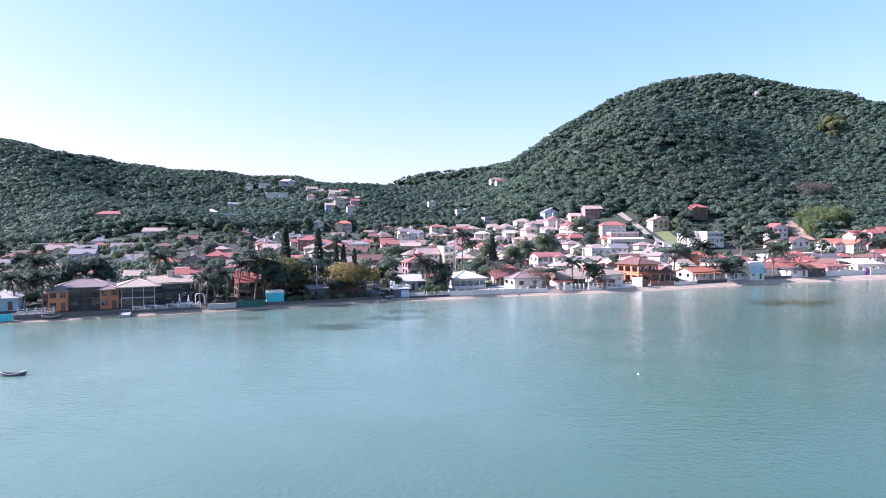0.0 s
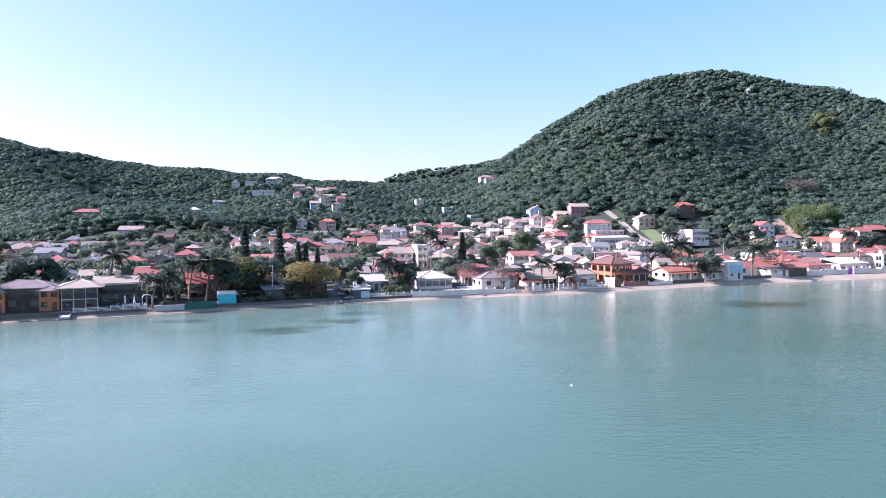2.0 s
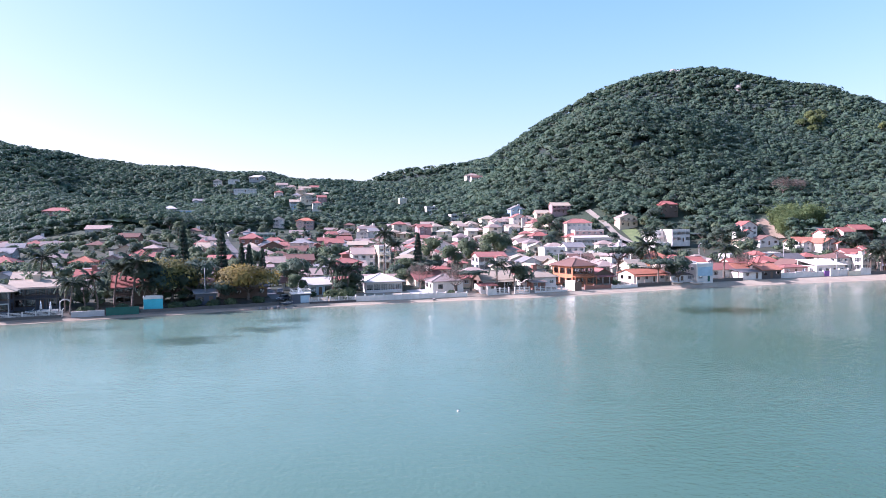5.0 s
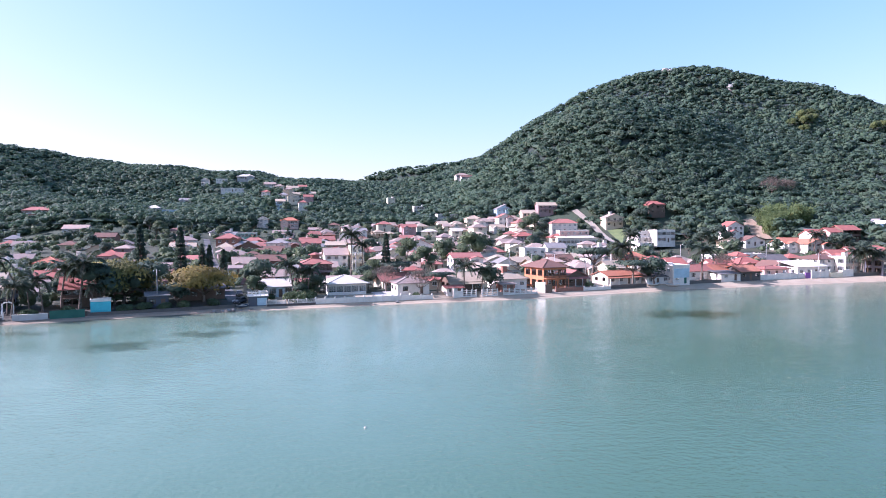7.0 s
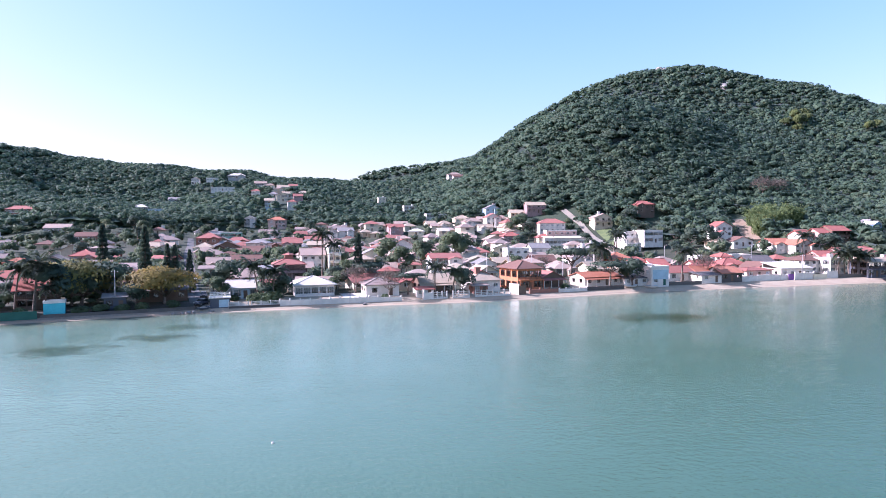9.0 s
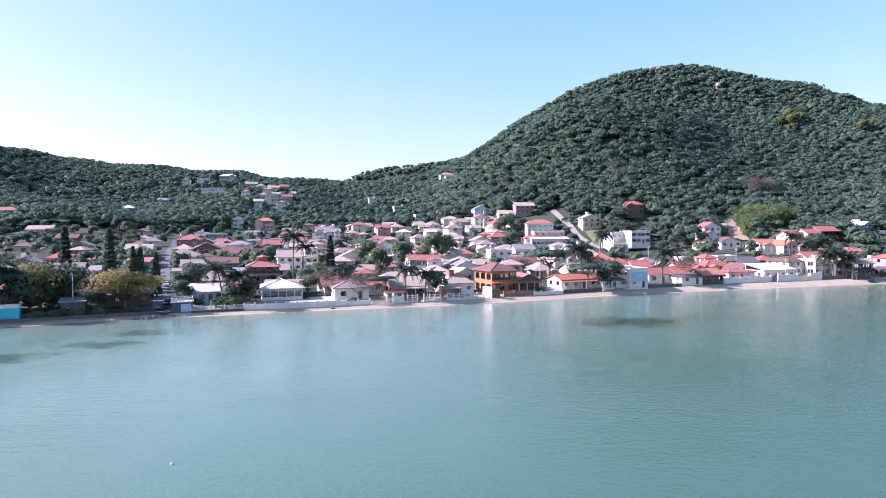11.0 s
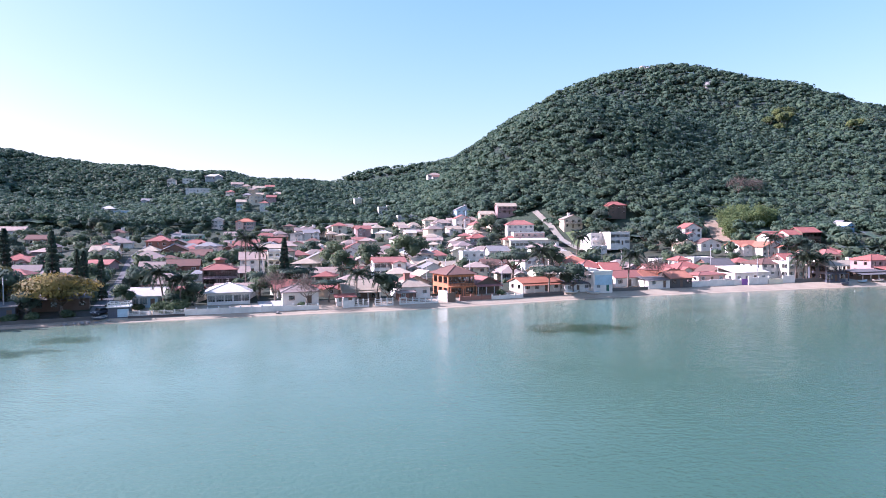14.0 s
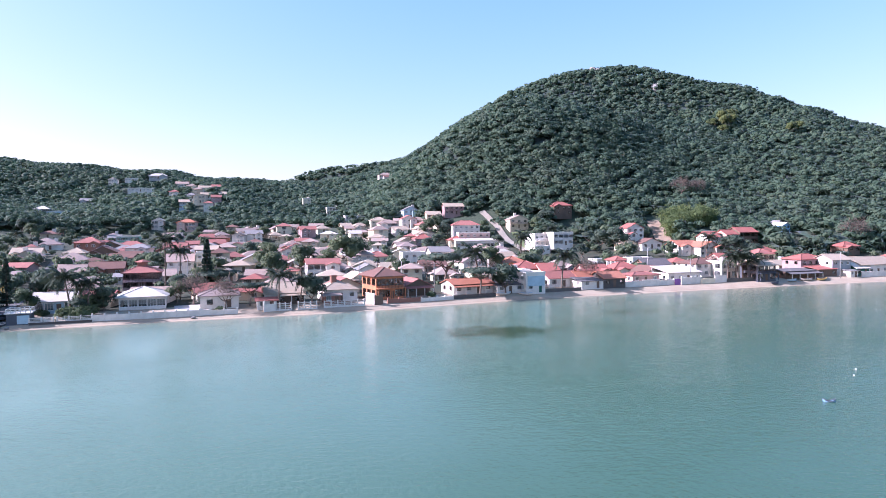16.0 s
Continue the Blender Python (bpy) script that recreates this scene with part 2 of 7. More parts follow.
def mat_ground():
    m, nt, b = nodes_of("village_ground")
    n1, n2 = tex(nt, "Noise", 0.13, 6), tex(nt, "Noise", 0.9, 6)
    c = ramp(nt, n1.outputs[0], [(0.40, (0.020, 0.032, 0.016)), (0.52, (0.034, 0.042, 0.022)), (0.68, (0.075, 0.06, 0.045))])
    c = mixed(nt, 0.5, c, ramp(nt, n2.outputs[0], [(0.3, (0.02, 0.03, 0.015)), (0.6, (0.042, 0.048, 0.027)), (0.85, (0.10, 0.085, 0.06))]))
    # undergrowth and leaf litter on the wooded slopes
    co, sep, up = nt.nodes.new("ShaderNodeTexCoord"), nt.nodes.new("ShaderNodeSeparateXYZ"), nt.nodes.new("ShaderNodeMapRange")
    nt.links.new(co.outputs["Object"], sep.inputs[0])
    for i, v in ((1, 9.0), (2, 22.0), (3, 0.0), (4, 0.9)):
        up.inputs[i].default_value = v
    nt.links.new(sep.outputs["Z"], up.inputs[0])
    c = mixed(nt, up.outputs[0], c, ramp(nt, n2.outputs[0], [(0.3, (0.022, 0.038, 0.024)), (0.7, (0.05, 0.075, 0.042))]))
    nt.links.new(c, b.inputs["Base Color"])
    b.inputs["Roughness"].default_value = 0.95
    bump(nt, b, n2.outputs[0], 0.6, 0.3)
    return m


def earthy(name, dark, light, scale=0.8, rough=0.95):
    if name in MATS:
        return MATS[name]
    m, nt, b = nodes_of(name)
    n1, n2 = tex(nt, "Noise", scale * 0.25, 4), tex(nt, "Noise", scale * 4, 6)
    c = mixed(nt, 0.5, ramp(nt, n1.outputs[0], [(0.35, dark), (0.65, light)]), ramp(nt, n2.outputs[0], [(0.3, dark), (0.7, light)]))
    nt.links.new(c, b.inputs["Base Color"])
    b.inputs["Roughness"].default_value = rough
    bump(nt, b, n2.outputs[0], 0.4, 0.08)
    MATS[name] = m
    return m


WATER, GROUND = mat_water(), mat_ground()
SAND = earthy("beach_sand", (0.30, 0.238, 0.170), (0.42, 0.345, 0.252))
WETSAND = earthy("wet_sand", (0.25, 0.19, 0.135), (0.36, 0.28, 0.205))
MUDSAND = earthy("muddy_sand", (0.13, 0.105, 0.08), (0.30, 0.24, 0.18), 0.5)
ASPHALT = earthy("street_paving", (0.07, 0.068, 0.068), (0.15, 0.145, 0.14))
# the shade under the garden trees is put into this dark colour
YARD = earthy("shade_darkened_earth", (0.03, 0.028, 0.022), (0.085, 0.075, 0.058))
DIRT = earthy("dirt_road", (0.17, 0.16, 0.125), (0.32, 0.28, 0.23), 0.5)
SOIL = earthy("bare_soil", (0.22, 0.15, 0.10), (0.38, 0.285, 0.20))
LAWN = earthy("lawn", (0.085, 0.125, 0.045), (0.175, 0.21, 0.085))
CONCRETE = earthy("concrete", (0.30, 0.29, 0.28), (0.50, 0.48, 0.46))
ROCK = earthy("granite", (0.14, 0.13, 0.12), (0.36, 0.34, 0.32), 0.6)
# forest tones lean blue, standing in for the haze over the hills
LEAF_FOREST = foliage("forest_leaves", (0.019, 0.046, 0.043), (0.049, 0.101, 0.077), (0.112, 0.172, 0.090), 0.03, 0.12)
LEAF_GARDEN = foliage("garden_leaves", (0.040, 0.072, 0.048), (0.084, 0.130, 0.080), (0.155, 0.195, 0.105), 0.06, 0.2)
LEAF_DARK = foliage("dark_leaves", (0.034, 0.060, 0.049), (0.068, 0.108, 0.077), (0.130, 0.168, 0.102))
LEAF_GREEN = foliage("green_leaves", (0.046, 0.074, 0.046), (0.100, 0.140, 0.072), (0.175, 0.215, 0.100))
LEAF_YELLOW = foliage("yellowing_leaves", (0.085, 0.085, 0.034), (0.235, 0.185, 0.055), (0.43, 0.31, 0.075))
LEAF_OLIVE = foliage("olive_leaves", (0.085, 0.092, 0.036), (0.215, 0.205, 0.068), (0.40, 0.345, 0.105))
LEAF_LIME = foliage("lime_leaves", (0.05, 0.078, 0.03), (0.11, 0.145, 0.048), (0.20, 0.225, 0.07))
LEAF_BAMBOO = foliage("bamboo_leaves", (0.065, 0.105, 0.040), (0.145, 0.200, 0.075), (0.24, 0.30, 0.11))
LEAF_PALM = foliage("palm_leaves", (0.030, 0.050, 0.034), (0.072, 0.105, 0.062), (0.15, 0.185, 0.10))
LEAF_DRY = foliage("dry_twigs", (0.085, 0.07, 0.058), (0.135, 0.115, 0.092), (0.20, 0.175, 0.145))
FRAME_WHITE = painted("white_frame", (0.75, 0.75, 0.74), 0.5, 0.15)
FRAME_DARK = painted("dark_frame", (0.08, 0.05, 0.04), 0.5, 0.3)

# ---- geometry helpers ----


def mesh_of(name, bm, material):
    me = bpy.data.meshes.new(name)
    bm.to_mesh(me)
    bm.free()
    me.materials.append(material)
    return me


def part(name, bm, material, parent, label=""):
    """Links a bmesh, or a mesh that repeats share, as one object under a thing or a part."""
    me = bm if isinstance(bm, bpy.types.Mesh) else mesh_of(name, bm, material)
    ob = new(name, me)
    ob.parent = parent
    return tagged(ob, label)


def thing(name, label, category, m=None, group="", kind=""):
    ob = tagged(new(name), label, category, group, kind)
    ob.empty_display_size = 0.3
    if m is not None:
        ob.matrix_basis = m
    return ob


def box(bm, x0, x1, y0, y1, z0, z1, bevel=0.0):
    v = [bm.verts.new(p) for p in ((x0, y0, z0), (x1, y0, z0), (x1, y1, z0), (x0, y1, z0), (x0, y0, z1), (x1, y0, z1), (x1, y1, z1), (x0, y1, z1))]
    fs = [bm.faces.new([v[i] for i in f]) for f in ((3, 2, 1, 0), (4, 5, 6, 7), (0, 1, 5, 4), (1, 2, 6, 5), (2, 3, 7, 6), (3, 0, 4, 7))]
    if bevel:
        bmesh.ops.bevel(bm, geom=list({e for f in fs for e in f.edges}), offset=bevel, segments=1, affect="EDGES")
    return v


def poly_solid(bm, top, bottom):
    """A closed shell between two rings of points."""
    a, b = [bm.verts.new(p) for p in top], [bm.verts.new(p) for p in bottom]
    n = len(a)
    bm.faces.new(a)
    bm.faces.new(b[::-1])
    for i in range(n):
        bm.faces.new((a[i], b[i], b[(i + 1) % n], a[(i + 1) % n]))


def tube(bm, points, radii, sides=7):
    """A tapered tube through the points."""
    rings = []
    for i, p in enumerate(points):
        p = Vector(p)
        d = (Vector(points[min(i + 1, len(points) - 1)]) - Vector(points[max(i - 1, 0)])).normalized()
        a = d.orthogonal().normalized() if i == 0 else (rings[-1][1] - d * rings[-1][1].dot(d)).normalized()
        b = d.cross(a)
        rings.append(([bm.verts.new(p + (a * math.cos(t) + b * math.sin(t)) * radii[i]) for t in (2 * math.pi * k / sides for k in range(sides))], a))
    for (r0, _), (r1, _) in zip(rings, rings[1:]):
        for k in range(sides):
            f = bm.faces.new((r0[k], r0[(k + 1) % sides], r1[(k + 1) % sides], r1[k]))
            f.smooth = True
    bm.faces.new(rings[0][0][::-1])
    bm.faces.new(rings[-1][0])


def mesh_from(name, verts, faces, material, smooth=False, normals=None):
    """A mesh from arrays of places and of quads or triangles, with normals of its own where they are given."""
    me = bpy.data.meshes.new(name)
    me.vertices.add(len(verts))
    me.vertices.foreach_set("co", np.asarray(verts, np.float32).ravel())
    faces = np.asarray(faces, np.int32)
    n, k = faces.shape
    me.loops.add(n * k)
    me.loops.foreach_set("vertex_index", faces.ravel())
    me.polygons.add(n)
    me.polygons.foreach_set("loop_start", np.arange(0, n * k, k, dtype=np.int32))
    me.polygons.foreach_set("use_smooth", np.full(n, smooth or normals is not None))
    me.update(calc_edges=True)
    if normals is not None:
        me.attributes.new("custom_normal", "FLOAT_VECTOR", "POINT").data.foreach_set("vector", np.asarray(normals, np.float32).ravel())
    me.materials.append(material)
    return me


# ---- the lie of the land ----
HILLS = [(142.65, 243.29, 771.22, 147.96, 77.45, -0.19),
         (87.25, 432.46, 628.97, 145.04, 145.66, -0.02),
         (98.2, -503.30, 739.56, 209.94, 102.05, 0.27),
         (42.02, -135.63, 744.66, 158.86, 119.31, -1.02),
         (57.61, -38.51, 931.76, 120.08, 19.25, -0.56),
         (38.89, 126.65, 555.97, 87.39, 42.92, -0.87),
         (29.89, -371.17, 610.87, 172.99, 36.36, -0.72),
         (72.41, 188.52, 591.59, 64.61, 56.32, -0.01),
         (5.5, -182.0, 742.0, 24.0, 40.0, 0.0),
         (3.5, -245.0, 735.0, 20.0, 40.0, 0.0),
         (8.0, -185.0, 530.0, 60.0, 48.0, 0.0),
         (4.0, -225.0, 440.0, 60.0, 42.0, 0.0),
         (8.0, -95.0, 615.0, 30.0, 38.0, 0.0),
         (6.0, 20.0, 487.0, 45.0, 28.0, 0.0),
         (6.5, 95.0, 462.0, 38.0, 34.0, 0.0),
         (3.0, -84.0, 325.0, 80.0, 40.0, 0.0),
         (4.0, -180.0, 330.0, 50.0, 45.0, 0.0),
         (2.5, 60.0, 695.0, 40.0, 30.0, 0.0),
         # knolls and dips along the ridges
         (-8.5, -460, 716, 30.0, 45.0, 0.0),
         (-2.4, -360, 766, 24.0, 45.0, 0.0),
         (-2.2, -306, 780, 24.0, 45.0, 0.0),
         (-4.6, -232, 750, 24.0, 45.0, 0.0),
         (-1.5, -200, 755, 24.0, 45.0, 0.0),
         (-3.7, -155, 770, 24.0, 45.0, 0.0),
         (2.7, -45, 930, 24.0, 45.0, 0.0),
         (1.6, -5, 905, 24.0, 45.0, 0.0),
         (2.5, 28, 885, 24.0, 45.0, 0.0),
         (-1.0, 90, 795, 24.0, 45.0, 0.0),
         (1.1, 115, 790, 24.0, 45.0, 0.0),
         (5.7, 140, 790, 24.0, 45.0, 0.0),
         (-2.3, 165, 783, 24.0, 45.0, 0.0),
         (1.8, 190, 768, 24.0, 45.0, 0.0),
         (3.2, 215, 760, 24.0, 45.0, 0.0),
         (1.6, 270, 745, 24.0, 45.0, 0.0),
         (1.6, 300, 742, 24.0, 45.0, 0.0),
         (1.2, 330, 738, 24.0, 45.0, 0.0),
         (-1.5, 350, 720, 24.0, 45.0, 0.0),
         (-1.5, 372, 708, 24.0, 45.0, 0.0),
         (2.4, 390, 690, 24.0, 45.0, 0.0),
         (2.4, 410, 672, 24.0, 45.0, 0.0),
         (-1.3, 430, 655, 24.0, 45.0, 0.0),
         (-0.6, 480, 608, 24.0, 45.0, 0.0)]


def shore_y(x):
    """The line of the shore plots."""
    c = np.clip(x, -216, 351)
    return 190.6 + 0.41 * c - 0.000356 * c * c + (x - c) * 0.3


def water_y(x):
    """The waterline itself: the row of plots, with the spit of sand before its middle."""
    return shore_y(x) - 4.5 * np.exp(-((x - 58) / 32) ** 2) + 1.5 * np.exp(-((x + 18) / 20) ** 2)


def land(x, y):
    """Height of the ground."""
    x, y = np.asarray(x, float), np.asarray(y, float)
    s = y - water_y(x)
    h = np.where(s > 0, 1.75 * (1 - np.exp(-np.maximum(s, 0) / 4.5)) + 0.010 * np.minimum(s, 800), np.maximum(0.06 * s, -4.0))
    m = np.clip((s - 20) / 81, 0, 1)
    m = m * m * (3 - 2 * m)
    for a, cx, cy, sx, sy, r in HILLS:
        c, sn = math.cos(r), math.sin(r)
        u, v = (c * (x - cx) + sn * (y - cy)) / sx, (-sn * (x - cx) + c * (y - cy)) / sy
        h = h + m * a * np.exp(-0.5 * (u * u + v * v))
    return h


def gz(x, y):
    return float(land(x, y))


def grid_mesh(name, xs, ys, height, material):
    gx, gy = np.meshgrid(xs, ys)
    v = np.stack([gx, gy, height(gx, gy)], -1).reshape(-1, 3)
    nx, ny = len(xs), len(ys)
    i = (np.arange(ny - 1)[:, None] * nx + np.arange(nx - 1)[None, :]).ravel()
    return mesh_from(name, v, np.stack([i, i + 1, i + nx + 1, i + nx], 1), material, True)


gx_ = np.concatenate([np.linspace(-4000, -700, 18), np.arange(-680, 761, 6.0), np.linspace(780, 4000, 18)])
gy_ = np.concatenate([np.linspace(-200, 90, 12), np.arange(98, 1050, 5.0), np.linspace(1070, 4800, 24)])


def bed(x, y):
    """The ground sheet, which dips a little under the sand."""
    return land(x, y) - 0.55 * np.exp(-((y - water_y(x) - 3.0) / 7.5) ** 4)


ground = tagged(new("ground", grid_mesh("ground", gx_, gy_, bed, GROUND)), "grassy and earthy village ground rising to hills", "ground", kind="structure")
sea = tagged(new("water", grid_mesh("water", np.linspace(-4500, 4500, 40), np.linspace(-4500, 420, 30), lambda x, y: x * 0.0, WATER)),
             "calm green-blue sea water with small ripples", "water", kind="structure")


def strip(name, s0, s1, x0, x1, lift, material, label, wobble=0.0):
    """A band of ground along the shore, between two distances from the waterline."""
    xs, ks = np.arange(x0, x1 + 0.1, 2.0), np.linspace(0, 1, 14)
    gx, k = np.meshgrid(xs, ks)
    wob = wobble * (np.sin(gx * 0.21) + 0.7 * np.sin(gx * 0.53 + 1.0))
    gy = water_y(gx) + s0 + (s1 - s0) * k + wob * (1 - k)
    v = np.stack([gx, gy, land(gx, gy) + lift], -1).reshape(-1, 3)
    n = len(xs)
    i = (np.arange(len(ks) - 1)[:, None] * n + np.arange(n - 1)[None, :]).ravel()
    return tagged(new(name, mesh_from(name, v, np.stack([i, i + 1, i + n + 1, i + n], 1), material, True)), label, "beach", kind="structure")


strip("beach", -3.5, 13.0, -16.0, 420.0, 0.06, SAND, "narrow beach of pale pinkish sand")
strip("beach_edge", -3.5, 0.5, -16.0, 420.0, 0.08, WETSAND, "wet dark sand at the waterline", 0.25)
strip("beach_west", -3.5, 2.2, -220.0, -16.0, 0.06, MUDSAND, "thin strip of dark muddy sand below the sea walls")
strip("sand_line", -0.8, 0.7, -220.0, -16.0, 0.10, WETSAND, "narrow line of wet sand at the foot of the walls", 0.35)
strip("yard", 2.2, 12.0, -220.0, -16.0, 0.05, YARD, "trodden earth of the shore gardens, darkened to stand for tree shade")


def ribbon(name, points, width, material, label, lift=0.07):
    """A road on the ground along a line of plan points."""
    pts = [Vector(p) for p in points]
    v, f = [], []
    steps = []
    for a, b in zip(pts, pts[1:]):
        n = max(2, int((b - a).length / 3))
        steps += [a.lerp(b, i / n) for i in range(n)]
    steps.append(pts[-1])
    for i, p in enumerate(steps):
        d = (steps[min(i + 1, len(steps) - 1)] - steps[max(i - 1, 0)]).normalized()
        nrm = Vector((-d.y, d.x))
        for k in (-1, -0.5, 0, 0.5, 1):
            q = p + nrm * width * 0.5 * k
            v.append((q.x, q.y, gz(q.x, q.y) + lift))
    for i in range(len(steps) - 1):
        for k in range(4):
            f.append((i * 5 + k, i * 5 + k + 5, i * 5 + k + 6, i * 5 + k + 1))
    return tagged(new(name, mesh_from(name, v, [q[::-1] for q in f], material, True)), label, "road", kind="structure")

# ---- buildings ----
FOOT = []      # plan circles that trees keep clear of: x, y, radius
SHARED = {}


def grid_solid(bm, xs, zs, solid, y0, y1):
    """A slab in the x-z plane between y0 and y1, made of those cells of a grid for which solid(i, k) holds: one closed, connected shape."""
    v = {}

    def at(i, k, s):
        if (i, k, s) not in v:
            v[i, k, s] = bm.verts.new((xs[i], y1 if s else y0, zs[k]))
        return v[i, k, s]

    n, m = len(xs) - 1, len(zs) - 1
    on = {(i, k) for i in range(n) for k in range(m) if solid(i, k)}
    for i, k in on:
        bm.faces.new((at(i, k, 0), at(i + 1, k, 0), at(i + 1, k + 1, 0), at(i, k + 1, 0)))
        bm.faces.new((at(i, k + 1, 1), at(i + 1, k + 1, 1), at(i + 1, k, 1), at(i, k, 1)))
        for di, dk, p, q in ((-1, 0, (i, k + 1), (i, k)), (1, 0, (i + 1, k), (i + 1, k + 1)), (0, -1, (i, k), (i + 1, k)), (0, 1, (i + 1, k + 1), (i, k + 1))):
            if (i + di, k + dk) not in on:
                bm.faces.new((at(*q, 0), at(*p, 0), at(*p, 1), at(*q, 1)))
    return list(v.values())


def window_meshes(w, h, dark):
    """A frame with mullions and a sill, and its pane; alike windows share them."""
    key = (round(w, 1), round(h, 2), dark)
    if key not in SHARED:
        w = key[0]
        b, n = 0.08, max(2, round(w / 0.7))
        xs = [-w / 2, -w / 2 + b]
        for k in range(1, n):
            xs += [-w / 2 + w * k / n - 0.03, -w / 2 + w * k / n + 0.03]
        xs += [w / 2 - b, w / 2]
        zs = [-0.06, b, h - b, h]
        bm = bmesh.new()
        grid_solid(bm, xs, zs, lambda i, k: k in (0, 2) or i % 2 == 0, -0.06, 0.07)
        fr = mesh_of("window_frame", bm, FRAME_DARK if dark else FRAME_WHITE)
        bm = bmesh.new()
        box(bm, -w / 2 + b * 0.5, w / 2 - b * 0.5, 0.01, 0.02, b * 0.5, h - b * 0.5)
        SHARED[key] = (fr, mesh_of("pane", bm, glassmat()))
    return SHARED[key]


def wall_run(bm, length, z0, z1, th, openings, m):
    """A wall of that length along local x, thickness towards +y, with openings (x0, x1, z0, z1) left free; m puts it in place."""
    xs = sorted({round(v, 3) for v in (-length / 2, length / 2, *[o[0] for o in openings], *[o[1] for o in openings])})
    zs = sorted({round(v, 3) for v in (z0, z1, *[o[2] for o in openings], *[o[3] for o in openings])})

    def solid(i, k):
        mx, mz = (xs[i] + xs[i + 1]) / 2, (zs[k] + zs[k + 1]) / 2
        return not any(o[0] < mx < o[1] and o[2] < mz < o[3] for o in openings)

    bmesh.ops.transform(bm, matrix=m, verts=grid_solid(bm, xs, zs, solid, 0, th))


def roof_mesh(kind, w, d, h, pitch, e, th=0.16):
    """A roof over a body w by d, whose walls end at h. Body: x from -w/2, y from 0. Gives the mesh, the height of the ridge and its lines."""
    bm = bmesh.new()
    caps = []
    x0, x1, y0, y1 = -w / 2 - e, w / 2 + e, -e, d + e
    if kind == "gable":            # ridge along the front
        hz = pitch * (d / 2)
        drop = pitch * e
        for ya in (y0, y1):
            a, r = (x0, ya, h - drop), (x0, d / 2, h + hz)
            b, q = (x1, ya, h - drop), (x1, d / 2, h + hz)
            top = [Vector(p) + Vector((0, 0, th)) for p in (a, b, q, r)]
            poly_solid(bm, top if ya == y0 else top[::-1], [Vector(p) for p in ((a, b, q, r) if ya == y0 else (r, q, b, a))])
        caps = [((x0, d / 2, h + hz + th), (x1, d / 2, h + hz + th))]
    elif kind == "front":          # gable end to the front
        hz = pitch * (w / 2)
        drop = pitch * e
        for xa in (x0, x1):
            a, r = (xa, y0, h - drop), (0, y0, h + hz)
            b, q = (xa, y1, h - drop), (0, y1, h + hz)
            top = [Vector(p) + Vector((0, 0, th)) for p in (a, r, q, b)]
            poly_solid(bm, top if xa == x0 else top[::-1], [Vector(p) for p in ((a, r, q, b) if xa == x0 else (b, q, r, a))])
        caps = [((0, y0, h + hz + th), (0, y1, h + hz + th))]
    elif kind == "hip":
        half = min(w, d) / 2
        hz = pitch * (half + e)
        zb, zt = h - 0.02, h + hz
        ring = [(x0, y0), (x1, y0), (x1, y1), (x0, y1)]
        if w >= d:
            ra, rb = (-w / 2 + half, d / 2), (w / 2 - half, d / 2)
        else:
            ra, rb = (0, half), (0, d - half)
        lo = [bm.verts.new((*p, zb)) for p in ring]
        ed = [bm.verts.new((*p, zb + th)) for p in ring]
        A, B = bm.verts.new((*ra, zt + th)), bm.verts.new((*rb, zt + th + (0.002 if ra == rb else 0)))
        bm.faces.new(lo[::-1])
        for i in range(4):
            bm.faces.new((lo[i], lo[(i + 1) % 4], ed[(i + 1) % 4], ed[i]))
        if w >= d:
            for f in ((ed[0], ed[1], B, A), (ed[1], ed[2], B), (ed[2], ed[3], A, B), (ed[3], ed[0], A)):
                bm.faces.new(f)
            ends = [(A.co, 0, 3), (B.co, 1, 2)]
        else:
            for f in ((ed[0], ed[1], A), (ed[1], ed[2], B, A), (ed[2], ed[3], B), (ed[3], ed[0], A, B)):
                bm.faces.new(f)
            ends = [(A.co, 0, 1), (B.co, 2, 3)]
        caps = [(c.copy(), Vector((*ring[i], zb + th))) for c, *ii in ends for i in ii]
        caps = [(a, b) for a, b in caps + [(A.co.copy(), B.co.copy())] if (a - b).length > 0.3]
    elif kind == "shed":
        hz = pitch * d
        a = [(x0, y0, h), (x1, y0, h), (x1, y1, h + hz), (x0, y1, h + hz)]
        poly_solid(bm, [Vector(p) + Vector((0, 0, th)) for p in a], [Vector(p) for p in a])
    else:                          # flat, with a parapet
        hz = 0.6
        x0, x1, y0, y1 = -w / 2 - 0.08, w / 2 + 0.08, -0.08, d + 0.08
        t = 0.18
        out, inn = [(x0, y0), (x1, y0), (x1, y1), (x0, y1)], [(x0 + t, y0 + t), (x1 - t, y0 + t), (x1 - t, y1 - t), (x0 + t, y1 - t)]
        rings = [[bm.verts.new((*p, z)) for p in ring] for ring, z in ((out, h), (out, h + hz), (inn, h + hz), (inn, h + 0.15))]
        bm.faces.new(rings[0][::-1])
        bm.faces.new(rings[3])
        for ra, rb in zip(rings, rings[1:]):
            for i in range(4):
                bm.faces.new((ra[i], ra[(i + 1) % 4], rb[(i + 1) % 4], rb[i]))
    bmesh.ops.remove_doubles(bm, verts=bm.verts, dist=0.004)
    return bm, hz, caps


